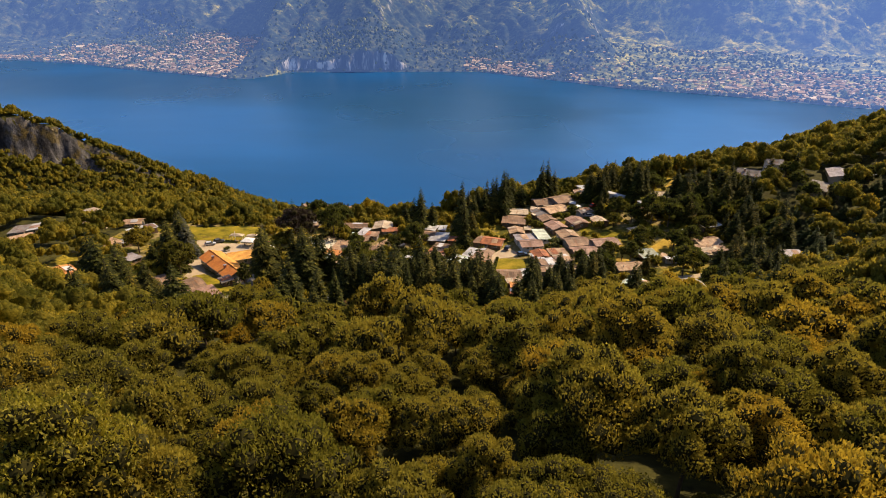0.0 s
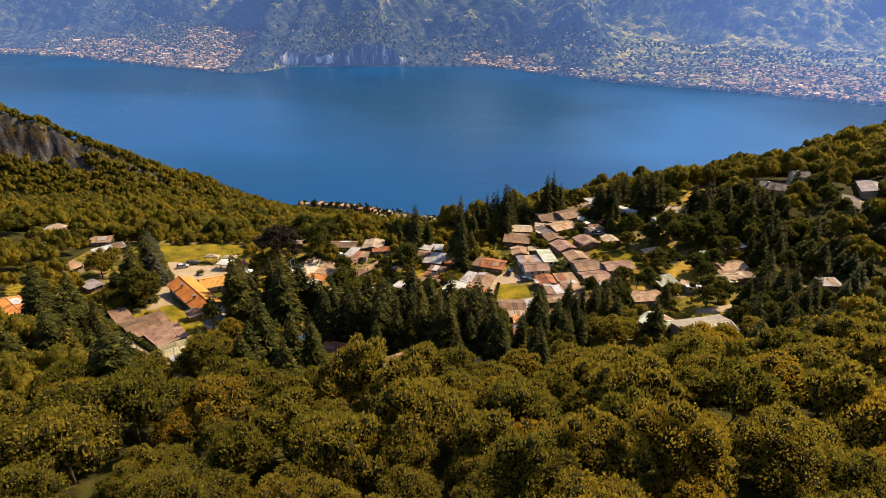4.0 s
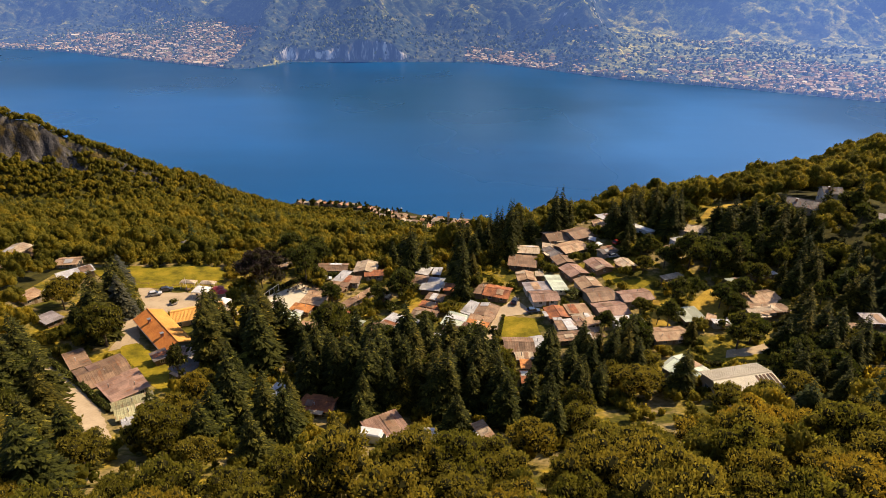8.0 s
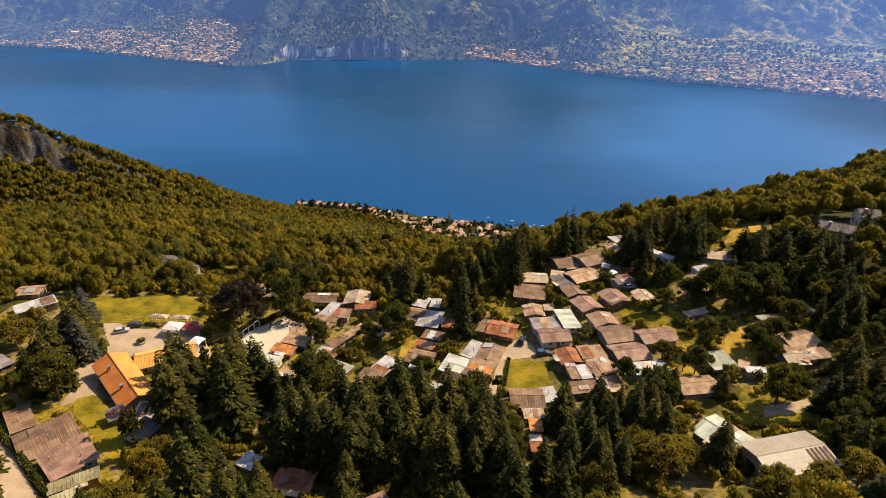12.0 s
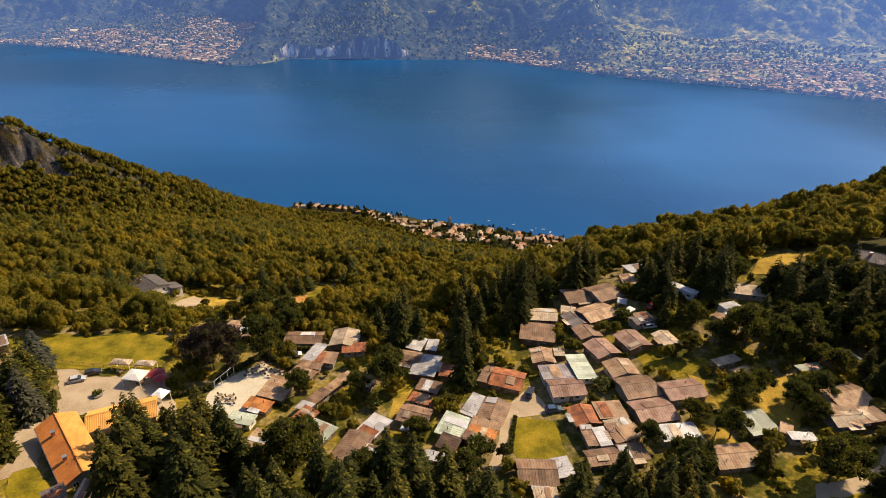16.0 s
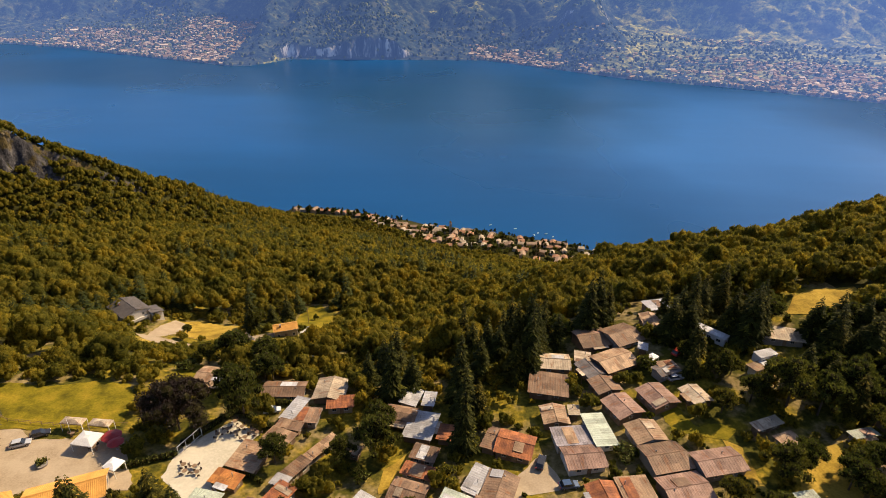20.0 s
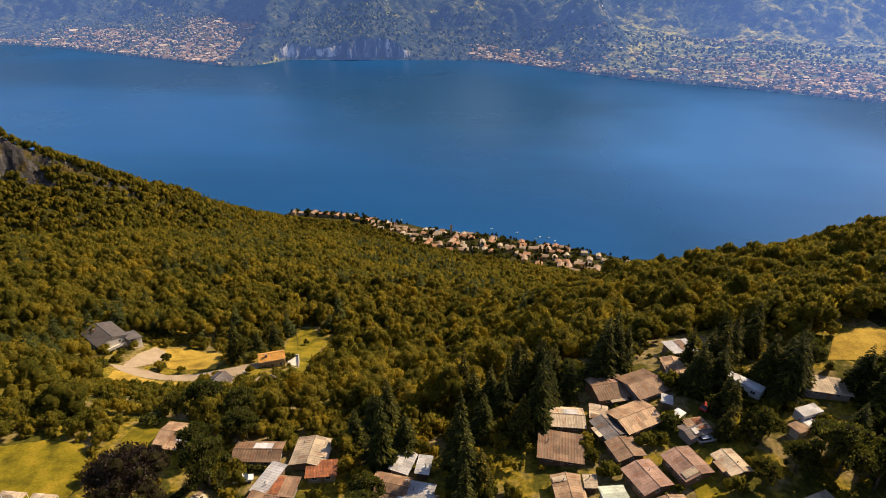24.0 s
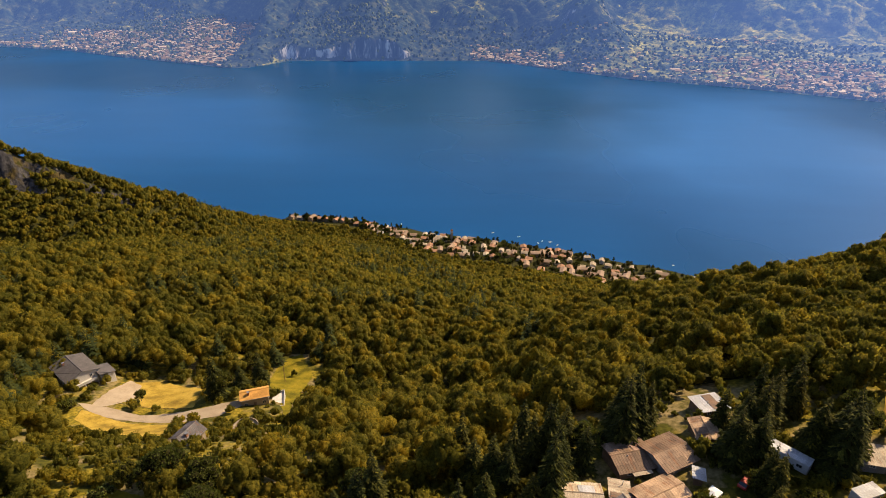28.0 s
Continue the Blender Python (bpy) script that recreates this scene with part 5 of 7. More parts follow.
plant_spruce(100.8, 182.2, 14.0, 4.4)
plant_spruce(99.2, 171.6, 14.0, 4.4)
plant_spruce(93.3, 159.5, 13.0, 4.2)
plant_spruce(81.9, 153.6, 11.0, 4.0)
plant_broad(84.8, 150.3, 8.0, 4.4)
plant_shrub(80.3, 154.4, 3.0, 2.4)
plant_shrub(-50.2, 131.1, 7.0, 3.6)
plant_spruce(-100.1, 161.2, 14.0, 5.0)
plant_spruce(-81.9, 142.7, 13.0, 4.6)
plant_spruce(-70.3, 122.5, 11.0, 4.4)
plant_broad(-89.7, 143.9, 9.0, 5.0)
plant_broad(-72.3, 151.5, 7.0, 3.4)
plant_shrub(-51.5, 130.2, 7.0, 4.4)
plant_shrub(-36.7, 132.1, 4.0, 3.0)
plant_spruce(-27.1, 131.8, 12.0, 3.4)
plant_spruce(-18.0, 127.7, 9.0, 3.6)
plant_olive(41.5, 153.8, 8.0, 4.4)
plant_olive(47.8, 149.8, 8.0, 4.4)
plant_spruce(56.0, 151.9, 8.0, 2.6)
plant_spruce(68.0, 175.2, 9.0, 2.6)
plant_spruce(97.9, 169.5, 14.0, 4.6)
plant_spruce(111.7, 178.6, 15.0, 4.6)
plant_spruce(99.2, 178.2, 13.0, 4.2)
plant_spruce(87.8, 167.6, 12.0, 4.0)
plant_broad(83.4, 173.9, 9.0, 4.6)
plant_spruce(91.9, 153.3, 11.0, 4.0)
plant_broad(-55.8, 242.7, 10.0, 5.5)
plant_broad(-45.6, 240.4, 9.0, 4.6)
plant_broad(-79.9, 325.5, 12.0, 5.0)
plant_broad(-78.3, 353.7, 11.0, 4.6)
plant_spruce(-74.8, 332.1, 12.0, 4.0)
plant_broad(-110.1, 323.3, 5.0, 2.6)
plant_broad(-62.9, 242.0, 7.0, 3.6)
plant_shrub(-67.1, 238.0, 3.0, 3.0)
plant_shrub(-128.5, 309.9, 5.0, 3.0)
plant_shrub(-60.1, 351.5, 3.5, 1.4)
plant_broad(58.3, 237.4, 6.0, 3.4)
plant_spruce(63.8, 242.0, 15.0, 4.6)
plant_spruce(68.8, 242.1, 13.0, 4.0)
plant_spruce(65.1, 227.5, 10.0, 2.6)
plant_shrub(49.6, 233.5, 3.0, 2.0)
plant_spruce(83.1, 240.9, 16.0, 5.0)
plant_spruce(89.1, 242.1, 13.0, 4.4)
plant_broad(74.6, 227.4, 5.0, 3.0)
plant_broad(70.3, 227.0, 5.0, 3.0)
plant_spruce(43.0, 249.4, 12.0, 3.6)
plant_spruce(47.8, 252.4, 14.0, 3.8)
plant_spruce(30.9, 248.5, 15.0, 4.0)
plant_spruce(27.6, 239.5, 14.0, 4.0)
plant_broad(35.2, 248.6, 9.0, 4.4)
plant_spruce(21.5, 231.0, 13.0, 4.0)
plant_spruce(17.8, 238.3, 13.0, 4.0)
plant_spruce(12.8, 232.0, 13.0, 4.0)
plant_broad(-13.0, 238.9, 8.0, 4.0)
plant_spruce(-4.6, 227.6, 12.0, 3.8)
plant_spruce(-28.7, 137.5, 12.0, 3.6)
plant_spruce(5.1, 135.1, 11.0, 4.2)
plant_shrub(-39.9, 130.8, 3.0, 1.8)
plant_olive(-48.2, 129.1, 11.0, 4.6)
plant_spruce(-40.4, 123.3, 12.0, 4.2)
plant_spruce(-45.2, 151.0, 13.0, 4.2)
plant_spruce(92.3, 240.0, 11.0, 3.6)
plant_spruce(96.6, 238.1, 10.0, 3.4)
plant_broad(101.8, 237.8, 9.0, 4.0)
plant_broad(93.1, 246.9, 8.0, 4.0)
plant_spruce(-31.4, 130.7, 15.0, 4.4)
plant_spruce(-15.2, 139.4, 9.0, 3.0)
plant_broad(16.3, 154.2, 8.0, 3.6)
plant_spruce(-35.3, 152.3, 17.0, 4.8)
plant_spruce(-28.2, 151.0, 16.0, 4.6)
plant_spruce(13.7, 156.5, 16.0, 4.6)
plant_spruce(4.1, 153.5, 15.0, 4.4)
KEEP_OFF[0] = 0.5
plant_spruce(-98.0, 200.8, 16.6, 5.0)
plant_spruce(-95.6, 185.6, 18.0, 5.2)
plant_olive(-110.7, 192.6, 11.5, 5.0)
plant_spruce(-81.2, 324.3, 20.0, 5.2)
plant_spruce(-70.0, 339.7, 17.0, 4.4)
plant_broad(-43.5, 231.9, 9.2, 4.1)
plant_spruce(-90.0, 176.2, 16.5, 5.0)
plant_blue(-91.5, 190.0, 14.6, 4.9)
plant_spruce(-55.2, 162.2, 21.0, 6.5)
plant_spruce(-43.1, 163.1, 21.0, 6.6)
plant_spruce(-40.4, 137.1, 19.2, 5.1)
plant_column(-58.2, 152.0, 13.1, 2.5)
plant_olive(-49.1, 140.1, 12.1, 3.3)
plant_spruce(-26.3, 125.9, 17.1, 3.4)
plant_spruce(-27.5, 156.7, 19.1, 5.0)
plant_olive(-48.2, 122.1, 11.8, 4.7)
plant_spruce(33.7, 151.1, 11.5, 2.7)
plant_spruce(37.9, 150.7, 10.0, 2.8)
plant_spruce(44.1, 163.9, 14.1, 3.3)
plant_spruce(40.4, 164.3, 13.3, 3.0)
plant_spruce(52.7, 173.1, 12.5, 3.2)
plant_spruce(56.2, 174.9, 10.4, 2.6)
plant_spruce(56.6, 150.3, 10.8, 3.7)
plant_olive(44.8, 148.0, 8.9, 4.8)
plant_olive(59.5, 137.5, 8.0, 4.2)
plant_olive(67.5, 138.5, 7.4, 4.0)
plant_olive(75.5, 140.5, 8.2, 4.3)
plant_spruce(139.5, 241.5, 13.0, 3.6)
plant_spruce(136.0, 238.0, 9.0, 3.2)
plant_broad(147.5, 243.0, 7.0, 3.8)
plant_spruce(151.0, 243.0, 12.0, 3.8)
plant_broad(128.5, 238.5, 5.0, 3.0)
plant_spruce(123.0, 241.0, 13.0, 3.8)
plant_spruce(118.5, 236.0, 12.0, 3.6)
plant_spruce(126.0, 233.0, 12.5, 3.8)
plant_spruce(112.0, 238.0, 12.0, 3.6)
plant_spruce(98.6, 165.4, 15.1, 5.1)
plant_spruce(119.0, 186.2, 13.3, 4.5)
plant_spruce(90.7, 166.4, 11.1, 3.8)
plant_broad(78.8, 171.3, 9.9, 5.4)
plant_spruce(-89.5, 143.3, 16.9, 5.7)
plant_spruce(-75.4, 133.5, 12.3, 4.2)
plant_spruce(-71.7, 118.5, 11.6, 3.9)
plant_spruce(-62.0, 120.1, 11.1, 3.8)
plant_spruce(-63.4, 113.0, 10.1, 3.4)
plant_spruce(-55.8, 113.8, 9.5, 3.2)
plant_spruce(27.6, 239.1, 19.4, 3.9)
plant_spruce(7.9, 206.3, 19.7, 3.9)
plant_broad(72.2, 196.1, 8.5, 4.7)
plant_broad(60.8, 190.6, 5.5, 2.8)
plant_broad(52.2, 173.3, 9.9, 5.2)
plant_broad(47.4, 183.3, 6.7, 3.3)
plant_broad(90.5, 196.7, 7.7, 4.2)
plant_broad(86.9, 190.0, 5.5, 3.0)
plant_broad(88.5, 213.5, 10.8, 5.9)
plant_broad(83.0, 216.5, 12.9, 6.5)
plant_broad(97.5, 217.5, 10.9, 5.9)
plant_spruce(67.9, 232.5, 12.2, 3.2)
plant_spruce(64.9, 240.7, 12.9, 3.3)
plant_spruce(80.3, 242.8, 16.1, 3.8)
plant_spruce(86.3, 240.5, 16.9, 4.2)
plant_spruce(94.7, 239.3, 15.1, 4.6)
plant_spruce(101.8, 233.3, 16.2, 5.3)
plant_spruce(107.7, 229.1, 16.6, 5.3)
plant_spruce(112.7, 221.4, 17.5, 5.6)
plant_broad(-44.2, 216.4, 15.1, 5.5)
plant_broad(-41.6, 231.8, 8.7, 3.8)
plant_broad(-32.9, 202.2, 6.9, 3.8)
plant_broad(-18.8, 202.8, 7.0, 3.5)
plant_broad(-11.3, 205.3, 12.2, 5.4)
plant_broad(-14.8, 198.5, 3.5, 1.9)
plant_broad(-24.2, 202.5, 5.6, 2.7)
plant_broad(-3.1, 186.4, 5.8, 3.2)
plant_broad(-27.4, 174.6, 12.6, 6.9)
plant_broad(-12.9, 170.4, 9.0, 5.0)
plant_broad(-6.2, 170.6, 10.5, 4.9)
plant_spruce(-95.6, 194.1, 17.3, 5.9)
plant_spruce(-58.1, 171.4, 19.7, 6.1)
plant_spruce(-44.9, 172.1, 19.8, 6.7)
plant_spruce(-39.9, 175.7, 15.7, 4.0)
plant_spruce(-59.9, 187.4, 3.8, 1.3)
plant_spruce(8.6, 247.3, 18.0, 3.6)
plant_spruce(27.4, 244.7, 19.6, 3.9)
plant_spruce(22.3, 252.2, 16.8, 3.4)
plant_spruce(65.5, 251.7, 12.6, 2.7)
plant_spruce(76.1, 258.3, 13.4, 2.7)
plant_spruce(82.7, 254.5, 13.6, 2.7)
plant_spruce(88.2, 245.0, 16.7, 3.7)
plant_spruce(-104.3, 155.5, 19.5, 6.0)
plant_spruce(-95.1, 154.2, 17.8, 4.9)
plant_spruce(-97.2, 200.5, 12.3, 3.7)
plant_spruce(-91.8, 176.5, 18.1, 4.7)
plant_broad(-86.5, 171.5, 14.5, 6.0)
plant_spruce(-91.8, 139.2, 20.5, 6.7)
plant_spruce(-83.2, 116.2, 14.8, 5.0)
plant_spruce(-114.1, 152.1, 6.4, 2.2)
plant_spruce(-9.4, 224.0, 19.5, 4.2)
plant_spruce(7.3, 222.8, 21.5, 4.4)
plant_spruce(25.3, 233.0, 21.5, 4.4)
plant_spruce(43.8, 249.9, 20.0, 4.4)
plant_spruce(82.5, 237.5, 20.0, 5.0)
plant_spruce(83.9, 258.0, 15.0, 3.8)
plant_spruce(71.4, 247.9, 17.0, 4.0)
plant_spruce(76.5, 253.0, 15.5, 3.6)
KEEP_OFF[0] = 0.8
sheet("gravel_square", "gravel", [(-107, 219), (-89, 207), (-69, 208), (-59, 193), (-73, 191), (-83, 190), (-83, 183), (-85, 176), (-90, 178), (-91, 185), (-91, 195), (-89, 197), (-96, 207), (-109, 216)])
sheet("dining_terrace", "paving", [(-55, 197), (-55, 205), (-46, 216), (-39, 211), (-45, 197), (-42, 193), (-48, 190)])
sheet("gravel_yard", "gravel", [(19, 199), (25, 205), (29, 195), (21, 194), (18, 189), (16, 180), (14, 176), (12, 176), (15, 184), (17, 192)])
sheet("garden_lawn", "lawn", [(20, 194), (29, 192), (30, 178), (19, 178), (18, 186)])
sheet("dry_path", "dry", [(65, 207), (68, 205), (68, 194), (66, 181), (62, 181), (61, 187), (64, 192)])
sheet("grass_bank", "lawn", [(54, 216), (58, 218), (61, 211), (64, 212), (70, 211), (66, 207), (58, 209), (55, 210)])
sheet("grass_patch", "dry", [(84, 204), (90, 206), (85, 197), (78, 189), (73, 190), (76, 196)])
sheet("grass_strip", "dry", [(-10, 194), (-9, 201), (-3, 208), (-4, 202), (-7, 195)])
sheet("lane", "gravel", [(-109, 170), (-97, 164), (-79, 148), (-69, 139), (-59, 126), (-63, 126), (-76, 140), (-97, 155)])
sheet("approach", "gravel", [(-89, 183), (-86, 188), (-79, 173), (-82, 171), (-85, 169), (-86, 175)])
sheet("restaurant_lawn", "lawn", [(-83, 172), (-80, 174), (-68, 165), (-58, 147), (-63, 150), (-73, 160), (-81, 167)])
sheet("service_path", "gravel", [(76, 171), (83, 172), (92, 176), (101, 186), (103, 185), (94, 174), (81, 167), (73, 165)])
sheet("hedge_lawn", "lawn", [(70, 166), (82, 168), (92, 171), (84, 163), (76, 161), (69, 162)])
sheet("parking_grass", "dry", [(80, 195), (89, 203), (88, 196), (84, 189), (78, 184)])
sheet("mown_field", "dry", [(-120, 337), (-111, 341), (-90, 333), (-88, 318), (-108, 319)])
sheet("drive", "gravel", [(-129, 316), (-118, 316), (-105, 313), (-94, 315), (-83, 317), (-70, 322), (-69, 317), (-75, 310), (-87, 306), (-105, 308), (-120, 310)])
sheet("house_yard", "gravel", [(-124, 327), (-122, 338), (-116, 335), (-113, 323), (-119, 316), (-124, 315)])
sheet("lower_grass", "dry", [(-125, 312), (-104, 306), (-89, 305), (-80, 283), (-105, 293), (-123, 305)])
sheet("side_lawn", "lawn", [(-69, 343), (-70, 365), (-62, 372), (-52, 352), (-53, 328), (-51, 308), (-58, 326)])
sheet("lawn_below", "lawn", [(-71, 232), (-68, 242), (-56, 238), (-50, 232), (-55, 223), (-68, 223)])
sheet("meadow", "lawn", [(-121, 224), (-107, 228), (-98, 227), (-88, 230), (-78, 229), (-73, 222), (-72, 212), (-82, 211), (-95, 210), (-106, 209)])
sheet("golden_field", "dry", [(99, 250), (105, 258), (113, 263), (125, 262), (117, 247)])
sheet("garage_drive", "gravel", [(-23, 122), (-21, 134), (-18, 136), (-18, 130), (-18, 123)])
sheet("front_lawn", "lawn", [(-18, 123), (-17, 133), (-13, 130), (-13, 124)])
sheet("side_grass", "lawn", [(-39, 139), (-35, 141), (-31, 131), (-31, 125), (-35, 128)])
gable_house("cottage", "cottage with a dark grey pitched roof", -67.2, 275.0, 7.6, 6.8, 68, 3.2, ROOFS["grey"][0], WALLS[0], chimneys=1, rows=1)
gable_house("hillside_house", "small house with an orange tiled roof beside a white terrace", -65.7, 320.9, 10.5, 6.3, 19, 4.0, M_YTILE, WALLS[0], chimneys=1, rows=1)
spruce_clump([(-28, 167), (-2, 174), (16, 153), (14, 144), (4, 141), (-13, 143), (-22, 146)], 4.5, 40, 14, broad=0.06)
spruce_clump([(103, 242), (126, 234), (133, 211), (116, 181), (107, 190), (105, 205), (95, 217)], 6.0, 41, 9, broad=0.25)
spruce_clump([(93, 173), (110, 183), (120, 180), (85, 134), (71, 142)], 6.0, 42, 9, broad=0.4)
spruce_clump([(-96, 142), (-86, 138), (-70, 121), (-53, 103), (-49, 97), (-59, 100)], 6.0, 43, 12, broad=0.15)
spruce_clump([(27, 165), (39, 183), (52, 173), (48, 150), (31, 137), (22, 139)], 5.6, 44, 9, broad=0.2)
spruce_clump([(92, 232), (122, 235), (125, 212), (105, 197), (88, 208)], 6.0, 45, 9, broad=0.6)

# ---- the restaurant, the hall and small things ----
gable_house("restaurant", "cream plastered restaurant with an orange tiled roof", -74.3, 177.5, 22.0, 8.2, -46, 2.6, M_TILE, WALLS[0], roof_back=M_YTILE, pitch=0.4, chimneys=2, category="restaurant")
gable_house("restaurant_wing", "low restaurant wing with an ochre tiled roof", -69.6, 189.4, 14.5, 7.6, 24, 2.5, M_YTILE, WALLS[0], pitch=0.36, chimneys=0, rows=1, category="restaurant")
M_HALL_ROOF = worn("cream_sheets", (0.60, 0.54, 0.41), (0.46, 0.40, 0.30), 1.2, 0.6)
HALL = gable_house("hall", "long hall with a cream sheet roof beside the wood", 67.6, 148.0, 15.0, 9.0, 14, 3.6, M_HALL_ROOF, WALLS[0], pitch=0.2, chimneys=0, rows=1, category="hall")
for _k in range(5):
    _x = 3.0 + 0.95 * _k
    part("solar_panel", prism(bmesh.new(), [(-0.5, 4.56), (-4.2, 3.82), (-4.2, 3.9), (-0.5, 4.64)], _x - 0.28, _x + 0.28), ROOFS["dark"][0], HALL, "dark panel strip on the roof")

PAINTS = {n: worn(n + "_car_paint", c, tuple(0.85 * k for k in c), 2.0, 0.3, 0.6) for n, c in (("white", (0.7, 0.7, 0.68)), ("silver", (0.42, 0.43, 0.44)), ("black", (0.03, 0.03, 0.035)), ("blue", (0.04, 0.08, 0.16)), ("red", (0.5, 0.04, 0.02)))}


def wheels(t, xs, y, r=0.32):
    for x in xs:
        for s in (-1, 1):
            w = part("wheel", a_tube((x, s * (y - 0.2), r), (x, s * y, r), r, r, 14), M_RUBBER, t, "black tyre")
            part("rim", a_tube((x, s * (y - 0.02), r), (x, s * (y + 0.015), r), r * 0.6, r * 0.55, 10), M_METAL, w)


def car(x, y, turn, paint, lift=0.12):
    t = thing("car", pose(x, y, float(hgt(x, y)) + lift, 0, 0, turn), paint + " parked hatchback car on gravel", "car", "parked cars")
    bm = bmesh.new()
    side = [(-2.05, 0.35), (2.05, 0.35), (2.08, 0.7), (1.1, 0.92), (-1.9, 0.98), (-2.08, 0.75)]
    prism(bm, side, -0.84, 0.84, pose(0, 0, 0, 0, 0, -90))
    bmesh.ops.bevel(bm, geom=bm.edges[:], offset=0.06, segments=2, affect="EDGES")
    part("body", bm, PAINTS[paint], t)
    bm = prism(bmesh.new(), [(-1.85, 0.95), (1.05, 0.9), (0.35, 1.42), (-1.4, 1.45)], -0.74, 0.74, pose(0, 0, 0, 0, 0, -90))
    part("glasshouse", bm, M_GLASS, t, "dark car glass")
    part("roof", a_box(-1.35, 0.32, -0.72, 0.72, 1.43, 1.49, bevel=0.02), PAINTS[paint], t)
    for s in (-0.6, 0.6):
        part("headlight", a_box(2.0, 2.1, s - 0.16, s + 0.16, 0.62, 0.76), M_FRAME, t, "clear headlight")
        part("tail_light", a_box(-2.1, -2.02, s - 0.14, s + 0.14, 0.68, 0.84), M_RED, t, "red lamp")
    wheels(t, (-1.3, 1.3), 0.86)


car(-89.7, 204.8, 25, "silver")
car(-87.6, 208.2, 28, "black")
car(24.4, 202.0, 70, "black")
car(29.2, 195.6, 10, "blue")
car(-38.1, 218.7, 15, "white")
car(60.8, 226.7, 15, "silver")
car(64.6, 236.2, 40, "red")


def camper(x, y, turn):
    t = thing("camper_van", pose(x, y, float(hgt(x, y)) + 0.05, 0, 0, turn), "white camper van parked at the wood's edge", "camper van")
    part("body", a_box(-2.9, 1.7, -1.1, 1.1, 0.45, 2.85, bevel=0.22), PAINTS["white"], t)
    bm = prism(bmesh.new(), [(1.6, 0.45), (3.0, 0.45), (3.05, 1.1), (2.4, 1.35), (1.9, 2.1), (1.6, 2.1)], -0.95, 0.95, pose(0, 0, 0, 0, 0, -90))
    part("cab", bm, PAINTS["white"], t)
    part("windscreen", prism(bmesh.new(), [(2.42, 1.36), (2.46, 1.38), (1.98, 2.06), (1.94, 2.04)], -0.85, 0.85, pose(0, 0, 0, 0, 0, -90)), M_GLASS, t, "dark glass")
    for s in (-1, 1):
        part("side_window", a_box(-1.8, -0.4, s * 1.1 - 0.03, s * 1.1 + 0.03, 1.5, 2.1), M_GLASS, t, "dark glass")
    part("roof_hatch", a_box(-1.4, -0.6, -0.4, 0.4, 2.83, 2.98, bevel=0.05), M_FRAME, t)
    wheels(t, (-1.7, 2.3), 1.05, 0.36)


camper(-11.5, 131.5, -12)


def caravan(x, y, turn, length=8.5, label="long white static caravan with a pale roof"):
    t = thing("caravan", pose(x, y, float(hgt(x, y)) + 0.1, 0, 0, turn), label, "caravan", "static caravans")
    part("body", a_box(-length / 2, length / 2, -1.35, 1.35, 0.35, 2.75, bevel=0.12), PAINTS["white"], t)
    part("roof", slope(length + 0.1, -1.4, 2.76, 1.4, 2.84, 0.06, 0.6, 0.03), ROOFS["white"][0], t)
    for k in range(3):
        window_on(t, (k - 1) * length * 0.3, -1.36, 1.75, 1.0, 0.7, 0)
        window_on(t, (k - 1) * length * 0.3, 1.36, 1.75, 1.0, 0.7, 180)
    wheels(t, (-0.5, 0.5), 1.3)


caravan(74.8, 241.3, -46)
caravan(84.5, 231.5, 20, 5.5, "short white touring caravan beside a hut")


def hedge(x0, y0, x1, y1, w, h, seed):
    rng = np.random.RandomState(seed)
    n = max(2, int(math.hypot(x1 - x0, y1 - y0) / 1.1))
    pieces, cores = [], []
    for k in range(n + 1):
        f = k / n
        x, y = (x1 - x0) * f, (y1 - y0) * f
        z = float(hgt(x0 + x, y0 + y)) - float(hgt(x0, y0))
        pieces.append(leaf_cards(rng, (x, y, z + h * 0.5), w * 0.62, 46, 0.22, h / w * 0.85, 0.3))
        cores.append(ball((x, y, z + h * 0.5), w * 0.55, h / w * 0.85, 6, 4))
    t = thing("hedge", pose(x0, y0, float(hgt(x0, y0))), "clipped bright green garden hedge", "hedge", "garden hedges")
    part("foliage", crown_mesh("foliage", *join(pieces), *join(cores), M_HEDGE), None, t)


for _i, _h in enumerate([(-54.5, 206.5, -46.5, 218.4, 1.5, 1.9), (-46.5, 218.4, -36.6, 212.6, 1.5, 1.9), (-94.6, 161.4, -80.2, 150.0, 1.3, 1.5), (-80.2, 150.0, -67.0, 138.4, 1.3, 1.5),
                         (67.6, 163.3, 83.6, 162.5, 1.6, 1.4), (83.6, 162.5, 87.5, 158.5, 1.6, 1.4), (-64, 199, -55, 203, 1.4, 1.6), (-43.5, 222.5, -31, 221, 1.4, 1.6), (-30, 180, -22, 190.5, 0.9, 1.2),
                         (60.0, 205.5, 70.5, 184.0, 0.8, 0.9), (20, 193.5, 17.8, 182, 0.9, 0.9), (86, 181, 98, 183, 1.2, 1.4), (-92, 199, -86, 190, 1.3, 1.3), (-40, 199, -34, 196, 1.0, 1.3)]):
    hedge(*_h, 500 + _i)


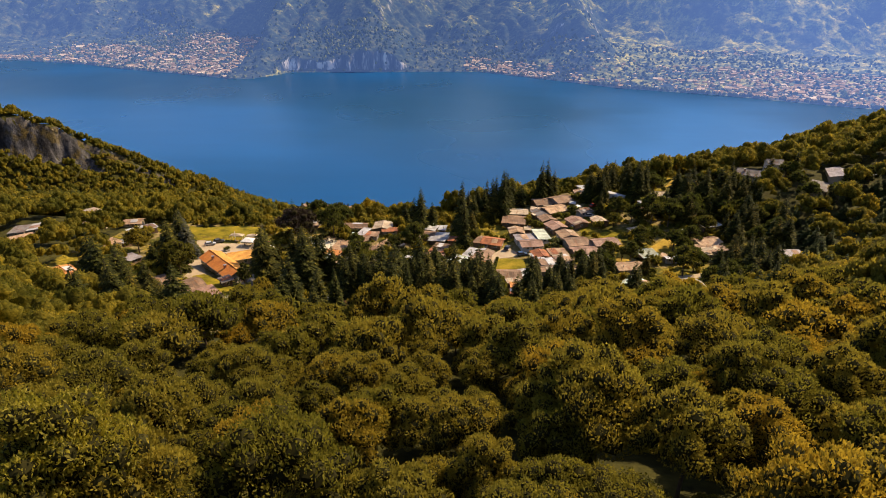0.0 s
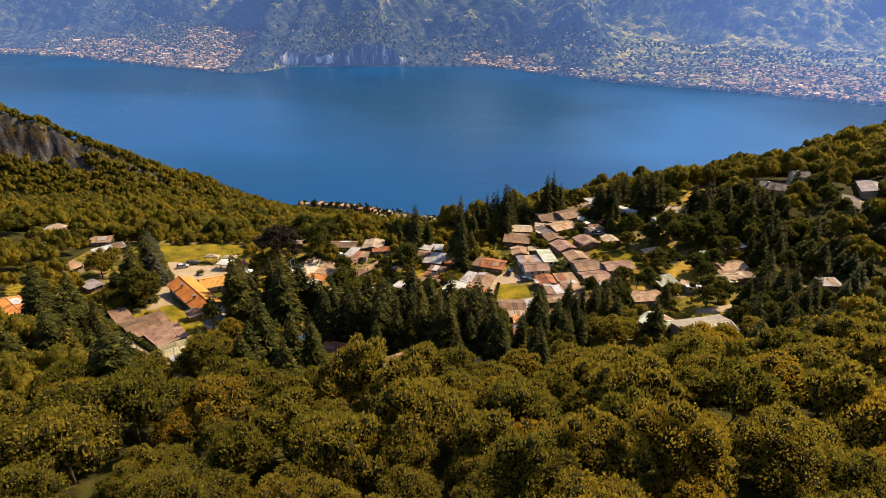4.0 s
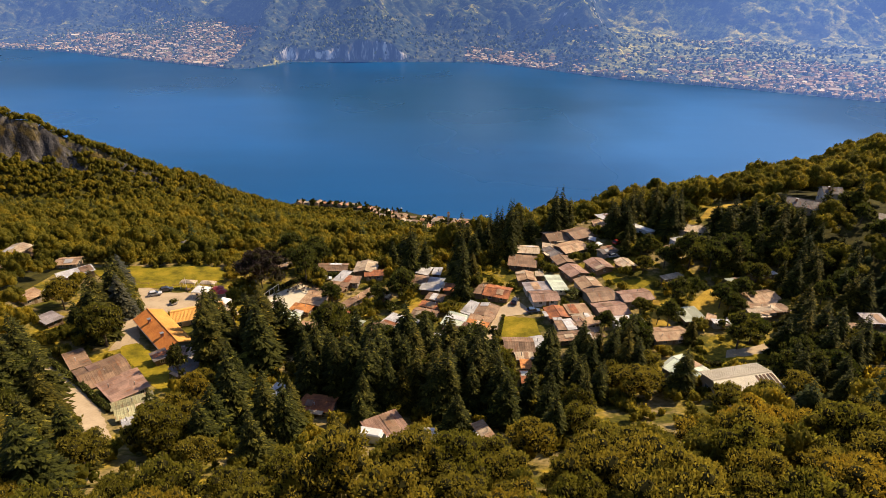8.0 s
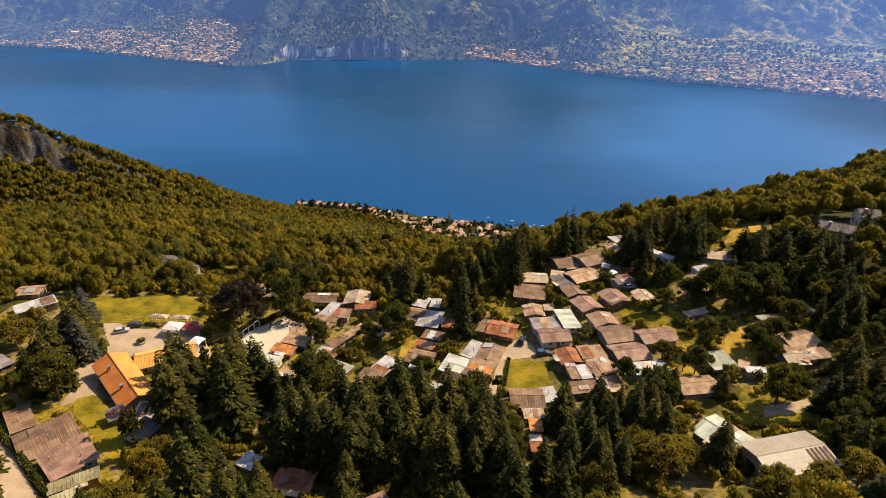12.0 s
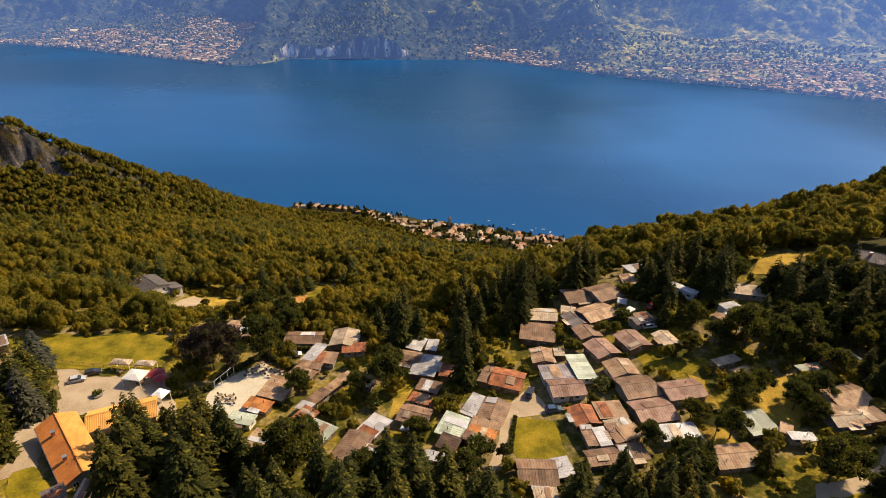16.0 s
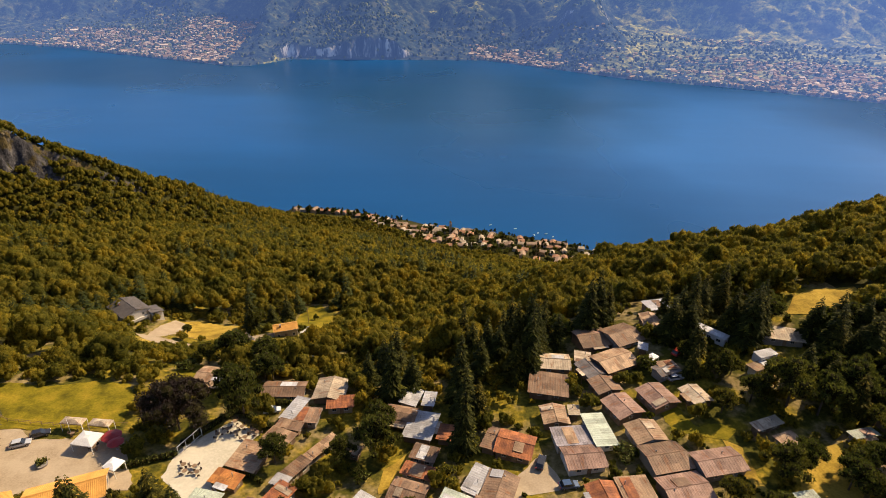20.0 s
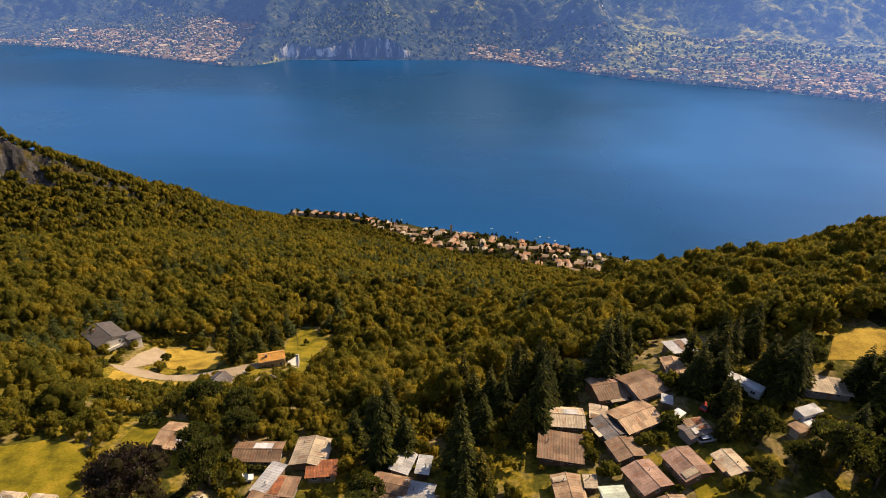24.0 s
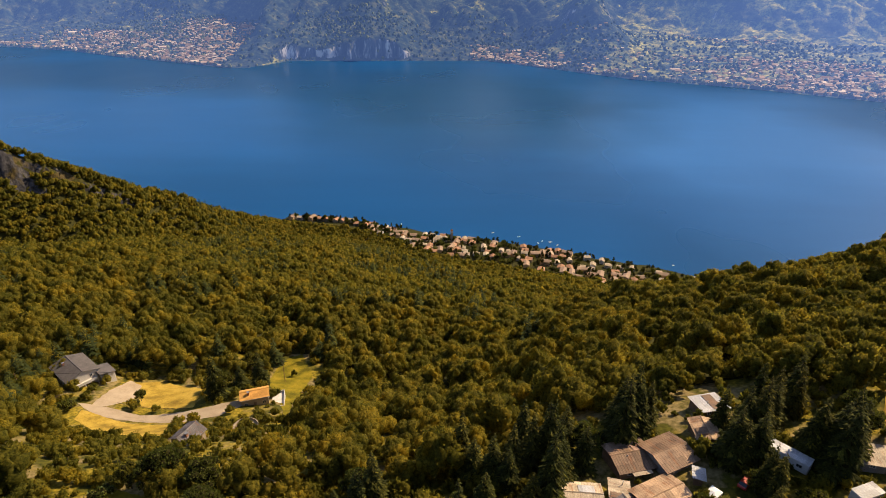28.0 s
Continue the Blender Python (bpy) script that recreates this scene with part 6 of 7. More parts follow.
def rail_fence(name, label, points, gap=2.6):
    t = thing(name, pose(points[0][0], points[0][1], float(hgt(*points[0]))), label, "fence")
    ox, oy, oz = points[0][0], points[0][1], float(hgt(*points[0]))
    for (xa, ya), (xb, yb) in zip(points, points[1:]):
        n = max(1, int(math.hypot(xb - xa, yb - ya) / gap))
        q = [(xa + (xb - xa) * k / n, ya + (yb - ya) * k / n) for k in range(n + 1)]
        q = [Vector((x - ox, y - oy, float(hgt(x, y)) - oz)) for x, y in q]
        for k, p in enumerate(q[:-1]):
            part("post", a_tube(p - Vector((0, 0, 0.4)), p + Vector((0, 0, 1.15)), 0.07, 0.06, 6), M_WOOD, t)
            for z in (0.55, 1.0):
                part("rail", a_tube(p + Vector((0, 0, z)), q[k + 1] + Vector((0, 0, z)), 0.045, 0.045, 5), M_WOOD, t)


rail_fence("rail_fence", "weathered wooden rail fence along the meadow", [(-110, 218.5), (-98.2, 212.7), (-84.1, 211.5), (-69.9, 212.5)])
rail_fence("rail_fence", "low wooden rail fence beside the mown field", [(-116, 318.5), (-104, 318.0), (-90, 316.5)])


def canopy(x, y, w, d, h, turn, roof, label, name="canopy"):
    t = thing(name, pose(x, y, float(hgt(x, y)) + 0.05, 0, 0, turn), label, "canopy", "square canopies")
    bm = bmesh.new()
    a = [bm.verts.new((sx * w / 2, sy * d / 2, h)) for sx, sy in ((-1, -1), (1, -1), (1, 1), (-1, 1))]
    b = [bm.verts.new((sx * w / 2, sy * d / 2, h - 0.25)) for sx, sy in ((-1, -1), (1, -1), (1, 1), (-1, 1))]
    c = [bm.verts.new((sx * w * 0.12, sy * d * 0.12, h + 0.55)) for sx, sy in ((-1, -1), (1, -1), (1, 1), (-1, 1))]
    for i in range(4):
        bm.faces.new((a[i], a[(i + 1) % 4], c[(i + 1) % 4], c[i]))
        bm.faces.new((b[i], b[(i + 1) % 4], a[(i + 1) % 4], a[i]))
    bm.faces.new(c)
    bm.faces.new(b[::-1])
    bmesh.ops.recalc_face_normals(bm, faces=bm.faces)
    part("cover", bm, roof, t)
    for sx in (-1, 1):
        for sy in (-1, 1):
            part("post", a_box(sx * (w / 2 - 0.1) - 0.06, sx * (w / 2 - 0.1) + 0.06, sy * (d / 2 - 0.1) - 0.06, sy * (d / 2 - 0.1) + 0.06, -0.4, h - 0.1), M_FRAME, t)


canopy(-74.6, 205.0, 5.0, 4.2, 2.5, -8, M_CANVAS, "white canvas canopy over outdoor tables")
canopy(-81.3, 211.0, 5.2, 2.2, 2.4, -4, ROOFS["pale"][0], "long cream awning on posts")
canopy(-74.8, 210.6, 5.0, 2.2, 2.4, -4, ROOFS["pale"][0], "long cream awning on posts")
canopy(-64.9, 197.6, 3.2, 3.0, 2.5, -18, M_CANVAS, "small white gazebo beside the hedge")
canopy(56.8, 233.0, 3.0, 2.2, 2.3, 40, M_CANVAS, "small white gazebo between bungalows")


def parasol(x, y, cloth, label, r=1.9, folded=False):
    t = thing("parasol", pose(x, y, float(hgt(x, y)) + 0.05), label, "parasol")
    part("pole", a_tube((0, 0, 0), (0, 0, 2.7), 0.035, 0.03, 8), M_WOOD, t)
    part("base", a_tube((0, 0, 0), (0, 0, 0.1), 0.35, 0.3, 10), M_METAL, t)
    bm = bmesh.new()
    bmesh.ops.create_cone(bm, cap_ends=False, segments=8, radius1=r, radius2=0.04, depth=0.75, matrix=pose(0, 0, 2.45))
    bmesh.ops.solidify(bm, geom=bm.faces[:], thickness=0.03)
    part("cover", bm, cloth, t)


parasol(-70.2, 206.6, M_RED, "red garden parasol beside the canopy", 2.2)
parasol(-68.3, 204.6, M_RED, "red garden parasol beside the canopy", 1.8)


def small(me_name, bm, mat):
    me = bpy.data.meshes.new(me_name)
    bm.to_mesh(me)
    bm.free()
    me.materials.append(mat)
    return me


CAFE = {"top": small("tabletop", a_tube((0, 0, 0.71), (0, 0, 0.75), 0.55, 0.55, 12), M_WOOD), "leg": small("leg", a_tube((0, 0, 0), (0, 0, 0.71), 0.05, 0.05, 6), M_METAL),
        "seat": small("seat", a_box(-0.23, 0.23, -0.23, 0.23, 0.42, 0.47), ROOFS["dark"][0]), "back": small("backrest", a_box(-0.23, 0.23, 0.2, 0.25, 0.47, 0.9), ROOFS["dark"][0]),
        "foot": [small("leg", a_box(a - 0.02, a + 0.02, b - 0.02, b + 0.02, 0, 0.42), ROOFS["dark"][0]) for a in (-0.2, 0.2) for b in (-0.2, 0.2)]}


def cafe_set(x, y, turn):
    """A table and its chairs, each a thing of its own."""
    z = float(hgt(x, y)) + 0.15
    t = thing("cafe_table", pose(x, y, z, 0, 0, turn), "round dark terrace table", "table", "terrace tables")
    part("tabletop", CAFE["top"], None, t)
    part("leg", CAFE["leg"], None, t)
    for k in range(3):
        a = radians(turn + 120 * k)
        c = thing("cafe_chair", pose(x + 0.95 * math.sin(a), y - 0.95 * math.cos(a), z, 0, 0, math.degrees(a) + 180), "dark terrace chair at a round table", "chair", "terrace chairs")
        part("seat", CAFE["seat"], None, c)
        part("backrest", CAFE["back"], None, c)
        for f in CAFE["foot"]:
            part("leg", f, None, c)


_r = random.Random(4)
for _x, _y in ((-45.5, 214.5), (-43.2, 212.8), (-41.0, 211.4), (-44.0, 210.5), (-46.3, 211.9), (-48.3, 209.6), (-41.8, 209.2), (-39.4, 210.6), (-50.8, 198.3), (-49.3, 199.6), (-51.6, 200.2), (-48.2, 197.9),
               (-76.4, 206.0), (-73.4, 204.4), (-80.5, 208.6)):
    cafe_set(_x + _r.uniform(-0.3, 0.3), _y + _r.uniform(-0.3, 0.3), _r.uniform(0, 120))


def windbreak(x0, y0, x1, y1):
    t = thing("windbreak", pose(x0, y0, float(hgt(x0, y0)) + 0.1, 0, 0, math.degrees(math.atan2(y1 - y0, x1 - x0))), "white-framed glass windbreak beside the terrace", "windbreak")
    n, le = 3, math.hypot(x1 - x0, y1 - y0)
    for k in range(n + 1):
        part("post", a_box(le * k / n - 0.06, le * k / n + 0.06, -0.06, 0.06, -0.3, 2.3), M_FRAME, t)
    part("rail", a_box(0, le, -0.05, 0.05, 2.2, 2.32), M_FRAME, t)
    part("rail", a_box(0, le, -0.05, 0.05, 0.1, 0.2), M_FRAME, t)


windbreak(-54.3, 203.4, -51.6, 209.6)


def planter(x, y):
    t = thing("planter", pose(x, y, float(hgt(x, y)) + 0.05), "round stone planter with a bushy green plant", "planter")
    part("tub", a_tube((0, 0, 0), (0, 0, 0.6), 1.1, 1.3, 14), WALLS[3], t)
    part("plant", crown_mesh("plant", *broad_crown(410, 1.6, 1.3, 5, 120, 0.22), M_SHRUB), None, t)


planter(-81.2, 198.9)


def flag_pole(x, y, h):
    t = thing("flag_pole", pose(x, y, float(hgt(x, y))), "tall white pole on the gravel square", "pole")
    part("shaft", a_tube((0, 0, -0.3), (0, 0, h), 0.07, 0.04, 8), M_CANVAS, t)
    part("finial", a_tube((0, 0, h), (0, 0, h + 0.15), 0.08, 0.02, 8), M_METAL, t)


flag_pole(-81.5, 209.4, 4.5)


def utility_line(points, h):
    """Wooden poles and the sagging wires between them."""
    tops = []
    for x, y in points:
        t = thing("utility_pole", pose(x, y, float(hgt(x, y))), "slim weathered wooden utility pole", "pole", "utility poles")
        part("shaft", a_tube((0, 0, -0.5), (0, 0, h), 0.14, 0.1, 8), M_WOOD, t)
        part("crossarm", a_box(-0.7, 0.7, -0.06, 0.06, h - 0.5, h - 0.38), M_WOOD, t)
        tops.append(Vector((x, y, float(hgt(x, y)) + h - 0.35)))
    for a, b in zip(tops, tops[1:]):
        for s in (-0.6, 0.6):
            bm = bmesh.new()
            o = Vector((s, 0, 0))
            q = [a.lerp(b, k / 10) + o - Vector((0, 0, 6.0 * (k / 10) * (1 - k / 10))) for k in range(11)]
            rings = [[bm.verts.new(u - a + Vector(e)) for e in ((0.025, 0, 0), (0, 0, 0.025), (-0.025, 0, 0), (0, 0, -0.025))] for u in q]
            for u, v in zip(rings, rings[1:]):
                for k in range(4):
                    bm.faces.new((u[k], u[(k + 1) % 4], v[(k + 1) % 4], v[k]))
            me = bpy.data.meshes.new("overhead_wire")
            bm.to_mesh(me)
            bm.free()
            me.materials.append(M_RUBBER)
            w = new("overhead_wire", me)
            w.location = a
            tagged(w, "thin dark wire between utility poles", "cable", "overhead wires")


utility_line([(-262, 268), (-150, 318), (-62, 345)], 11.0)


M_SLATE = worn("slate_tiles", (0.115, 0.100, 0.092), (0.07, 0.062, 0.058), 0.6, 0.75, bump=0.4)


def villa(x, y, turn):
    """A two-storey villa: low slate gable, balcony with an outside stair, a lower wing."""
    t = gable_house("villa", "white two-storey villa with a dark slate roof and balcony", x, y, 16.0, 12.5, turn, 5.6, M_SLATE, WALLS[1], pitch=0.3, chimneys=1)
    hw = 7.5
    b = part("balcony", a_box(hw - 0.05, hw + 2.3, -5.2, 4.2, 2.75, 2.95), WALLS[1], t, "white balcony slab")
    for a in ((hw + 2.18, hw + 2.3, -5.2, 4.2), (hw, hw + 2.18, -5.2, -5.08), (hw, hw + 2.18, 4.08, 4.2)):
        part("parapet", a_box(a[0], a[1], a[2], a[3], 2.95, 3.85), WALLS[1], b)
    for yy in (-5.0, -0.6, 4.0):
        part("post", a_box(hw + 2.0, hw + 2.25, yy - 0.13, yy + 0.13, -3.0, 2.75), WALLS[1], b)
    st = part("stair", prism(bmesh.new(), [(-5.2, 2.9), (-10.5, -0.4), (-10.5, -0.8), (-5.2, 2.5)], hw + 0.9, hw + 2.3), WALLS[1], t, "white outside stair")
    for k in range(15):
        part("step", a_box(hw + 0.95, hw + 2.25, -5.55 - 0.35 * k, -5.2 - 0.35 * k, 2.5 - 0.22 * k, 2.76 - 0.22 * k), M_PAVING, st)
    w = part("wing", a_box(hw - 4.0, hw + 3.0, 5.0, 10.0, -3.0, 3.4), WALLS[1], t, "low white side wing")
    part("wing_roof", prism(bmesh.new(), [(4.6, 4.7), (10.5, 3.3), (10.5, 3.5), (4.6, 4.95)], hw - 4.4, hw + 3.5), M_SLATE, w)
    window_on(w, hw + 3.01, 7.5, 1.7, 1.2, 1.2, 90)


villa(-140.6, 334.6, -38)


def terrace(x, y, w, d, turn, label):
    t = thing("garden_terrace", pose(x, y, float(hgt(x, y)), 0, 0, turn), label, "terrace")
    part("slab", a_box(-w / 2, w / 2, -d / 2, d / 2, -4.0, 0.5), WALLS[1], t)
    for a in ((-w / 2, w / 2, d / 2 - 0.2, d / 2), (w / 2 - 0.2, w / 2, -d / 2, d / 2 - 0.2), (-w / 2, w / 2 - 0.2, -d / 2, -d / 2 + 0.2)):
        part("parapet", a_box(a[0], a[1], a[2], a[3], 0.5, 1.4), WALLS[1], t)


terrace(-58.2, 324.0, 4.5, 9.0, 14, "white walled terrace beside the small house")


def round_terrace(x, y, r):
    t = thing("round_terrace", pose(x, y, float(hgt(x, y)) + 0.1), "pale round paved terrace with a low wall", "terrace")
    part("slab", a_tube((0, 0, -3), (0, 0, 0.3), r, r, 28), M_GRAVEL, t)
    bm = bmesh.new()
    for k in range(18):
        a = math.radians(-10 + 11 * k)
        box(bm, r - 0.25, r, -0.11 * r, 0.11 * r, 0.3, 0.95, pose(0, 0, 0, 0, 0, math.degrees(a)))
    bmesh.ops.remove_doubles(bm, verts=bm.verts, dist=0.05)
    part("wall", bm, WALLS[0], t)
    part("bench", a_box(-1.0, 1.0, -0.2, 0.2, 0.3, 0.75), M_WOOD, t)


round_terrace(-60.5, 297.0, 4.2)

# ---- trees at the foot of the wood, before the first roofs ----
for _x, _y, _h, _r in ((-46, 121, 9, 4.2), (-37, 114, 8, 4.0), (10, 118, 9, 4.4), (18, 123, 10, 4.6), (2, 113, 7, 3.6), (-22, 109, 7.5, 3.8), (-54, 112, 9, 4.4), (28, 131, 9, 4.2)):
    plant_olive(_x, _y, _h, _r)
for _x, _y, _h, _r in ((-40, 128, 14, 4.2), (-30, 119, 12, 3.8), (23, 129, 13, 4.0), (-50, 126, 13, 4.0), (15, 139, 15, 4.4), (-33, 135, 15, 4.4)):
    plant_spruce(_x, _y, _h, _r)
for _x, _y, _h, _r in ((-24, 115, 3.6, 2.4), (-17, 117, 3, 2.2), (6, 122, 3.2, 2.4), (-43, 112, 4, 2.8)):
    plant_shrub(_x, _y, _h, _r)
for _x, _y, _h, _r in ((96, 244, 9, 4.2), (103, 240, 10, 4.4), (111, 242, 9, 4.2), (119, 243, 10, 4.6), (146, 222, 9, 4.4), (156, 219, 10, 4.6), (166, 228, 9, 4.4), (173, 230, 10, 4.4), (148, 234, 8, 3.8), (94, 252, 8, 3.6)):
    plant_broad(_x, _y, _h, _r)
M_GOLD = leafy("golden_leaves", (0.26, 0.195, 0.020), (0.37, 0.28, 0.027), (0.46, 0.345, 0.034), through=0.55, fine=0.3)
plant("golden_tree", crown_of(290, 17.0, 5.0, 12000, 0.14, M_GOLD, 34), TRUNK, -26.5, 31.0, 19.5, 6.2, 17, 5.0, "tall golden-green broadleaf tree standing above the wood", "tree")

# ---- the shore village, its boats, and the towns across the lake ----
def shore_village():
    rng = np.random.RandomState(77)
    tints = [worn("terracotta_roof_" + n, c, tuple(0.7 * k for k in c), 1.5, 0.85) for n, c in (("warm", (0.42, 0.22, 0.12)), ("pale", (0.48, 0.37, 0.25)), ("dusty", (0.34, 0.23, 0.15)))]
    walls = [WALLS[0], WALLS[1], worn("ochre_wall", (0.62, 0.42, 0.22), (0.5, 0.32, 0.17), 1.0, 0.85)]
    kinds = []
    for k in range(6):
        w, d, e = [(14, 11, 6), (12, 10, 6.5), (17, 11, 7), (13, 12, 5.5), (11, 9, 5), (20, 11, 8)][k]
        wm = bpy.data.meshes.new("wall")
        bm = prism(bmesh.new(), [(-d / 2, -5), (d / 2, -5), (d / 2, e), (0, e + d * 0.19), (-d / 2, e)], -w / 2, w / 2)
        bm.to_mesh(wm), bm.free(), wm.materials.append(walls[k % 3])
        rm = bpy.data.meshes.new("roof")
        bm = bmesh.new()
        for f in (-1, 1):
            prism(bm, [(0, e + d * 0.2), (f * (d / 2 + 0.5), e - 0.2), (f * (d / 2 + 0.5), e + 0.05), (0, e + d * 0.2 + 0.25)], -w / 2 - 0.4, w / 2 + 0.4)
        bmesh.ops.recalc_face_normals(bm, faces=bm.faces)
        bm.to_mesh(rm), bm.free(), rm.materials.append(tints[k % 3])
        wins = []
        for f in (-1, 1):
            for z in (1.6, 4.4):
                me = bpy.data.meshes.new("window")
                bm = a_box(-0.34 * w, 0.34 * w, f * d / 2 - 0.05, f * d / 2 + 0.05, z - 0.5, z + 0.5)
                bm.to_mesh(me), bm.free(), me.materials.append(M_GLASS)
                wins.append(me)
        kinds.append((wm, rm, wins))
    placed = []
    n = 0
    while n < 165:
        x = rng.uniform(-345, 450)
        deep = 12 + 96 * float(smooth(-225, -60, x)) + 30 * float(smooth(120, 260, x))
        y = float(shore_y(x)) - rng.uniform(7, deep)
        if not all((x - a) ** 2 + (y - b) ** 2 > 170 for a, b in placed):
            n += 0.05
            continue
        if rng.rand() > 0.12 + 0.88 * float(smooth(-0.25, 0.45, waves(x, y * 1.5, 85, 31))) or (x > 260 and rng.rand() < 0.3):
            n += 0.02
            continue
        placed.append((x, y))
        n += 1
        k = rng.randint(6)
        z = max(float(hgt(x, y)), 1.5)
        t = thing("shore_house", pose(x, y, z, 0, 0, -12 + rng.choice([0, 90]) + rng.uniform(-14, 14)), "plastered lakeside house with a terracotta roof", "house", "lakeside houses")
        wm, rm, wins = kinds[k]
        part("wall", wm, None, t)
        part("roof", rm, None, t)
        for w in wins[:2]:
            part("window", w, None, t, "dark ribbon of windows")
    for k in range(820):
        x = rng.uniform(-340, 470)
        y = float(shore_y(x)) - rng.uniform(3, 16 + 105 * float(smooth(-225, -60, x)) + 30 * float(smooth(120, 260, x)))
        if all((x - a) ** 2 + (y - b) ** 2 > 44 for a, b in placed):
            if rng.rand() < 0.55:
                plant_column(x, y, rng.uniform(10, 19), rng.uniform(1.8, 3.6))
            else:
                plant_garden(x, y, rng.uniform(8, 13), rng.uniform(4, 6.5))


shore_village()


def church_tower(x, y):
    t = thing("church_tower", pose(x, y, float(hgt(x, y)), 0, 0, 12), "slim pale bell tower among the lakeside houses", "tower")
    part("shaft", a_box(-2, 2, -2, 2, -3, 21), WALLS[0], t)
    part("belfry", a_box(-2.3, 2.3, -2.3, 2.3, 21, 24.5), WALLS[1], t)
    bm = bmesh.new()
    bmesh.ops.create_cone(bm, cap_ends=True, segments=4, radius1=3.4, radius2=0.1, depth=4, matrix=pose(0, 0, 26.5, 0, 0, 45))
    part("spire", bm, M_TILE, t)


church_tower(12, 1212)


def boat(x, y, turn):
    t = thing("boat", pose(x, y, 0, 0, 0, turn), "small white motor boat moored off the shore", "boat", "moored boats")
    bm = bmesh.new()
    rings = []
    for f, w, k in ((-3.2, 1.0, 0.0), (-1, 1.25, 0.0), (1.5, 1.1, 0.05), (3.6, 0.08, 0.25)):
        rings.append([bm.verts.new((f, s * w * q, z)) for s, q, z in ((-1, 1, 0.8 + k), (-1, 0.75, -0.2), (1, 0.75, -0.2), (1, 1, 0.8 + k))])
    for a, b in zip(rings, rings[1:]):
        for i in range(4):
            bm.faces.new((a[i], a[(i + 1) % 4], b[(i + 1) % 4], b[i]))
    bm.faces.new(rings[0])
    bm.faces.new(rings[-1][::-1])
    bmesh.ops.recalc_face_normals(bm, faces=bm.faces)
    part("hull", bm, M_CANVAS, t)
    part("cabin", a_box(-1.4, 0.8, -0.75, 0.75, 0.78, 1.7, bevel=0.15), M_FRAME, t)


for bx, by, bt in ((98, 1262, 20), (196, 1226, 70), (212, 1222, 10), (224, 1208, 50), (186, 1216, 120), (428, 1128, 30), (-96, 1300, 80), (150, 1245, 15)):
    boat(bx, by, bt)


def far_towns():
    """The two towns on the deltas across the lake and the hamlets above them."""
    rng = np.random.RandomState(9)
    u = np.array([(-1, -1, -0.6), (1, -1, -0.6), (1, 1, -0.6), (-1, 1, -0.6), (-1, -1, 0.6), (1, -1, 0.6), (1, 1, 0.6), (-1, 1, 0.6)], float)
    walls = np.array([(0, 1, 5, 4), (1, 2, 6, 5), (2, 3, 7, 6), (3, 0, 4, 7)])
    vs, fs, mi, k = [], [], [], 0
    places = []
    for cx, sx, lo, hi, n in ((-2900, 160, 8, 120, 90), (-2250, 240, 10, 620, 620), (-1560, 230, 15, 1150, 1150), (-1330, 110, 8, 420, 260), (330, 150, 8, 260, 330), (620, 170, 8, 120, 170), (1000, 220, 20, 700, 50), (1820, 260, 15, 700, 900), (1480, 160, 20, 300, 200), (2300, 260, 20, 800, 560), (1750, 160, 1150, 1400, 60)):
        for _ in range(n):
            x = rng.normal(cx, sx)
            d = lo + (hi - lo) * rng.uniform(0, 1) ** 1.15
            y = float(np.interp(x, FAR_X, FAR_Y)) + d
            if waves(x, y, 260, 41) + 0.6 * waves(x, y, 110, 42) > 0.75 or -1200 < x < 120:
                continue
            places.append((x, y))
    p = np.array(places)
    z = far_height(p[:, 0], p[:, 1])
    for (x, y), g in zip(p, z):
        w, d, e = rng.uniform(4, 9), rng.uniform(3.5, 7), rng.uniform(4, 9)
        if rng.rand() < 0.03:
            w, d = w * 3, d * 2.4
        a = rng.uniform(-0.5, 0.5)
        c, s = math.cos(a), math.sin(a)
        v = u * [w, d, e]
        r = np.array([(-w - 0.6, -d - 0.6, 0.6 * e), (w + 0.6, -d - 0.6, 0.6 * e), (w + 0.6, 0, 0.6 * e + d * 0.5), (-w - 0.6, 0, 0.6 * e + d * 0.5), (w + 0.6, d + 0.6, 0.6 * e), (-w - 0.6, d + 0.6, 0.6 * e)])
        v = np.concatenate([v, r])
        v = np.stack([v[:, 0] * c - v[:, 1] * s + x, v[:, 0] * s + v[:, 1] * c + y, v[:, 2] + g + 0.5 * e], 1)
        vs.append(v)
        fs.append(np.concatenate([walls, [(8, 9, 10, 11), (11, 10, 12, 13)]]) + k)
        mi.append([0, 0, 0, 0, 1, 1])
        k += 14
    mats = []
    for name, cols in (("distant_walls", ((0.14, 0.115, 0.075), (0.28, 0.225, 0.15), (0.52, 0.45, 0.34))), ("distant_roofs", ((0.14, 0.10, 0.065), (0.32, 0.21, 0.125), (0.62, 0.50, 0.36)))):
        m, nt, q = shade(name, 0.9, 0.05)
        geo = nt.nodes.new("ShaderNodeNewGeometry")
        nt.links.new(ramp(nt, geo.outputs["Random Per Island"], *zip((0.1, 0.6, 1.0), cols)), q.inputs["Base Color"])
        sep = nt.nodes.new("ShaderNodeSeparateXYZ")
        nt.links.new(geo.outputs["Position"], sep.inputs[0])
        # haze over the houses, painted as a warmer blue emission
        haze_glow(nt, q, sep.outputs["X"], 0.85, (0.25, 0.33, 0.66, 1))
        mats.append(m)
    me = mesh_of("far_town", np.concatenate(vs), np.concatenate(fs), mats, False, np.concatenate(mi))
    tagged(new("far_town", me), "hazy terracotta-roofed towns on the far shore", "town", kind="stuff")


far_towns()


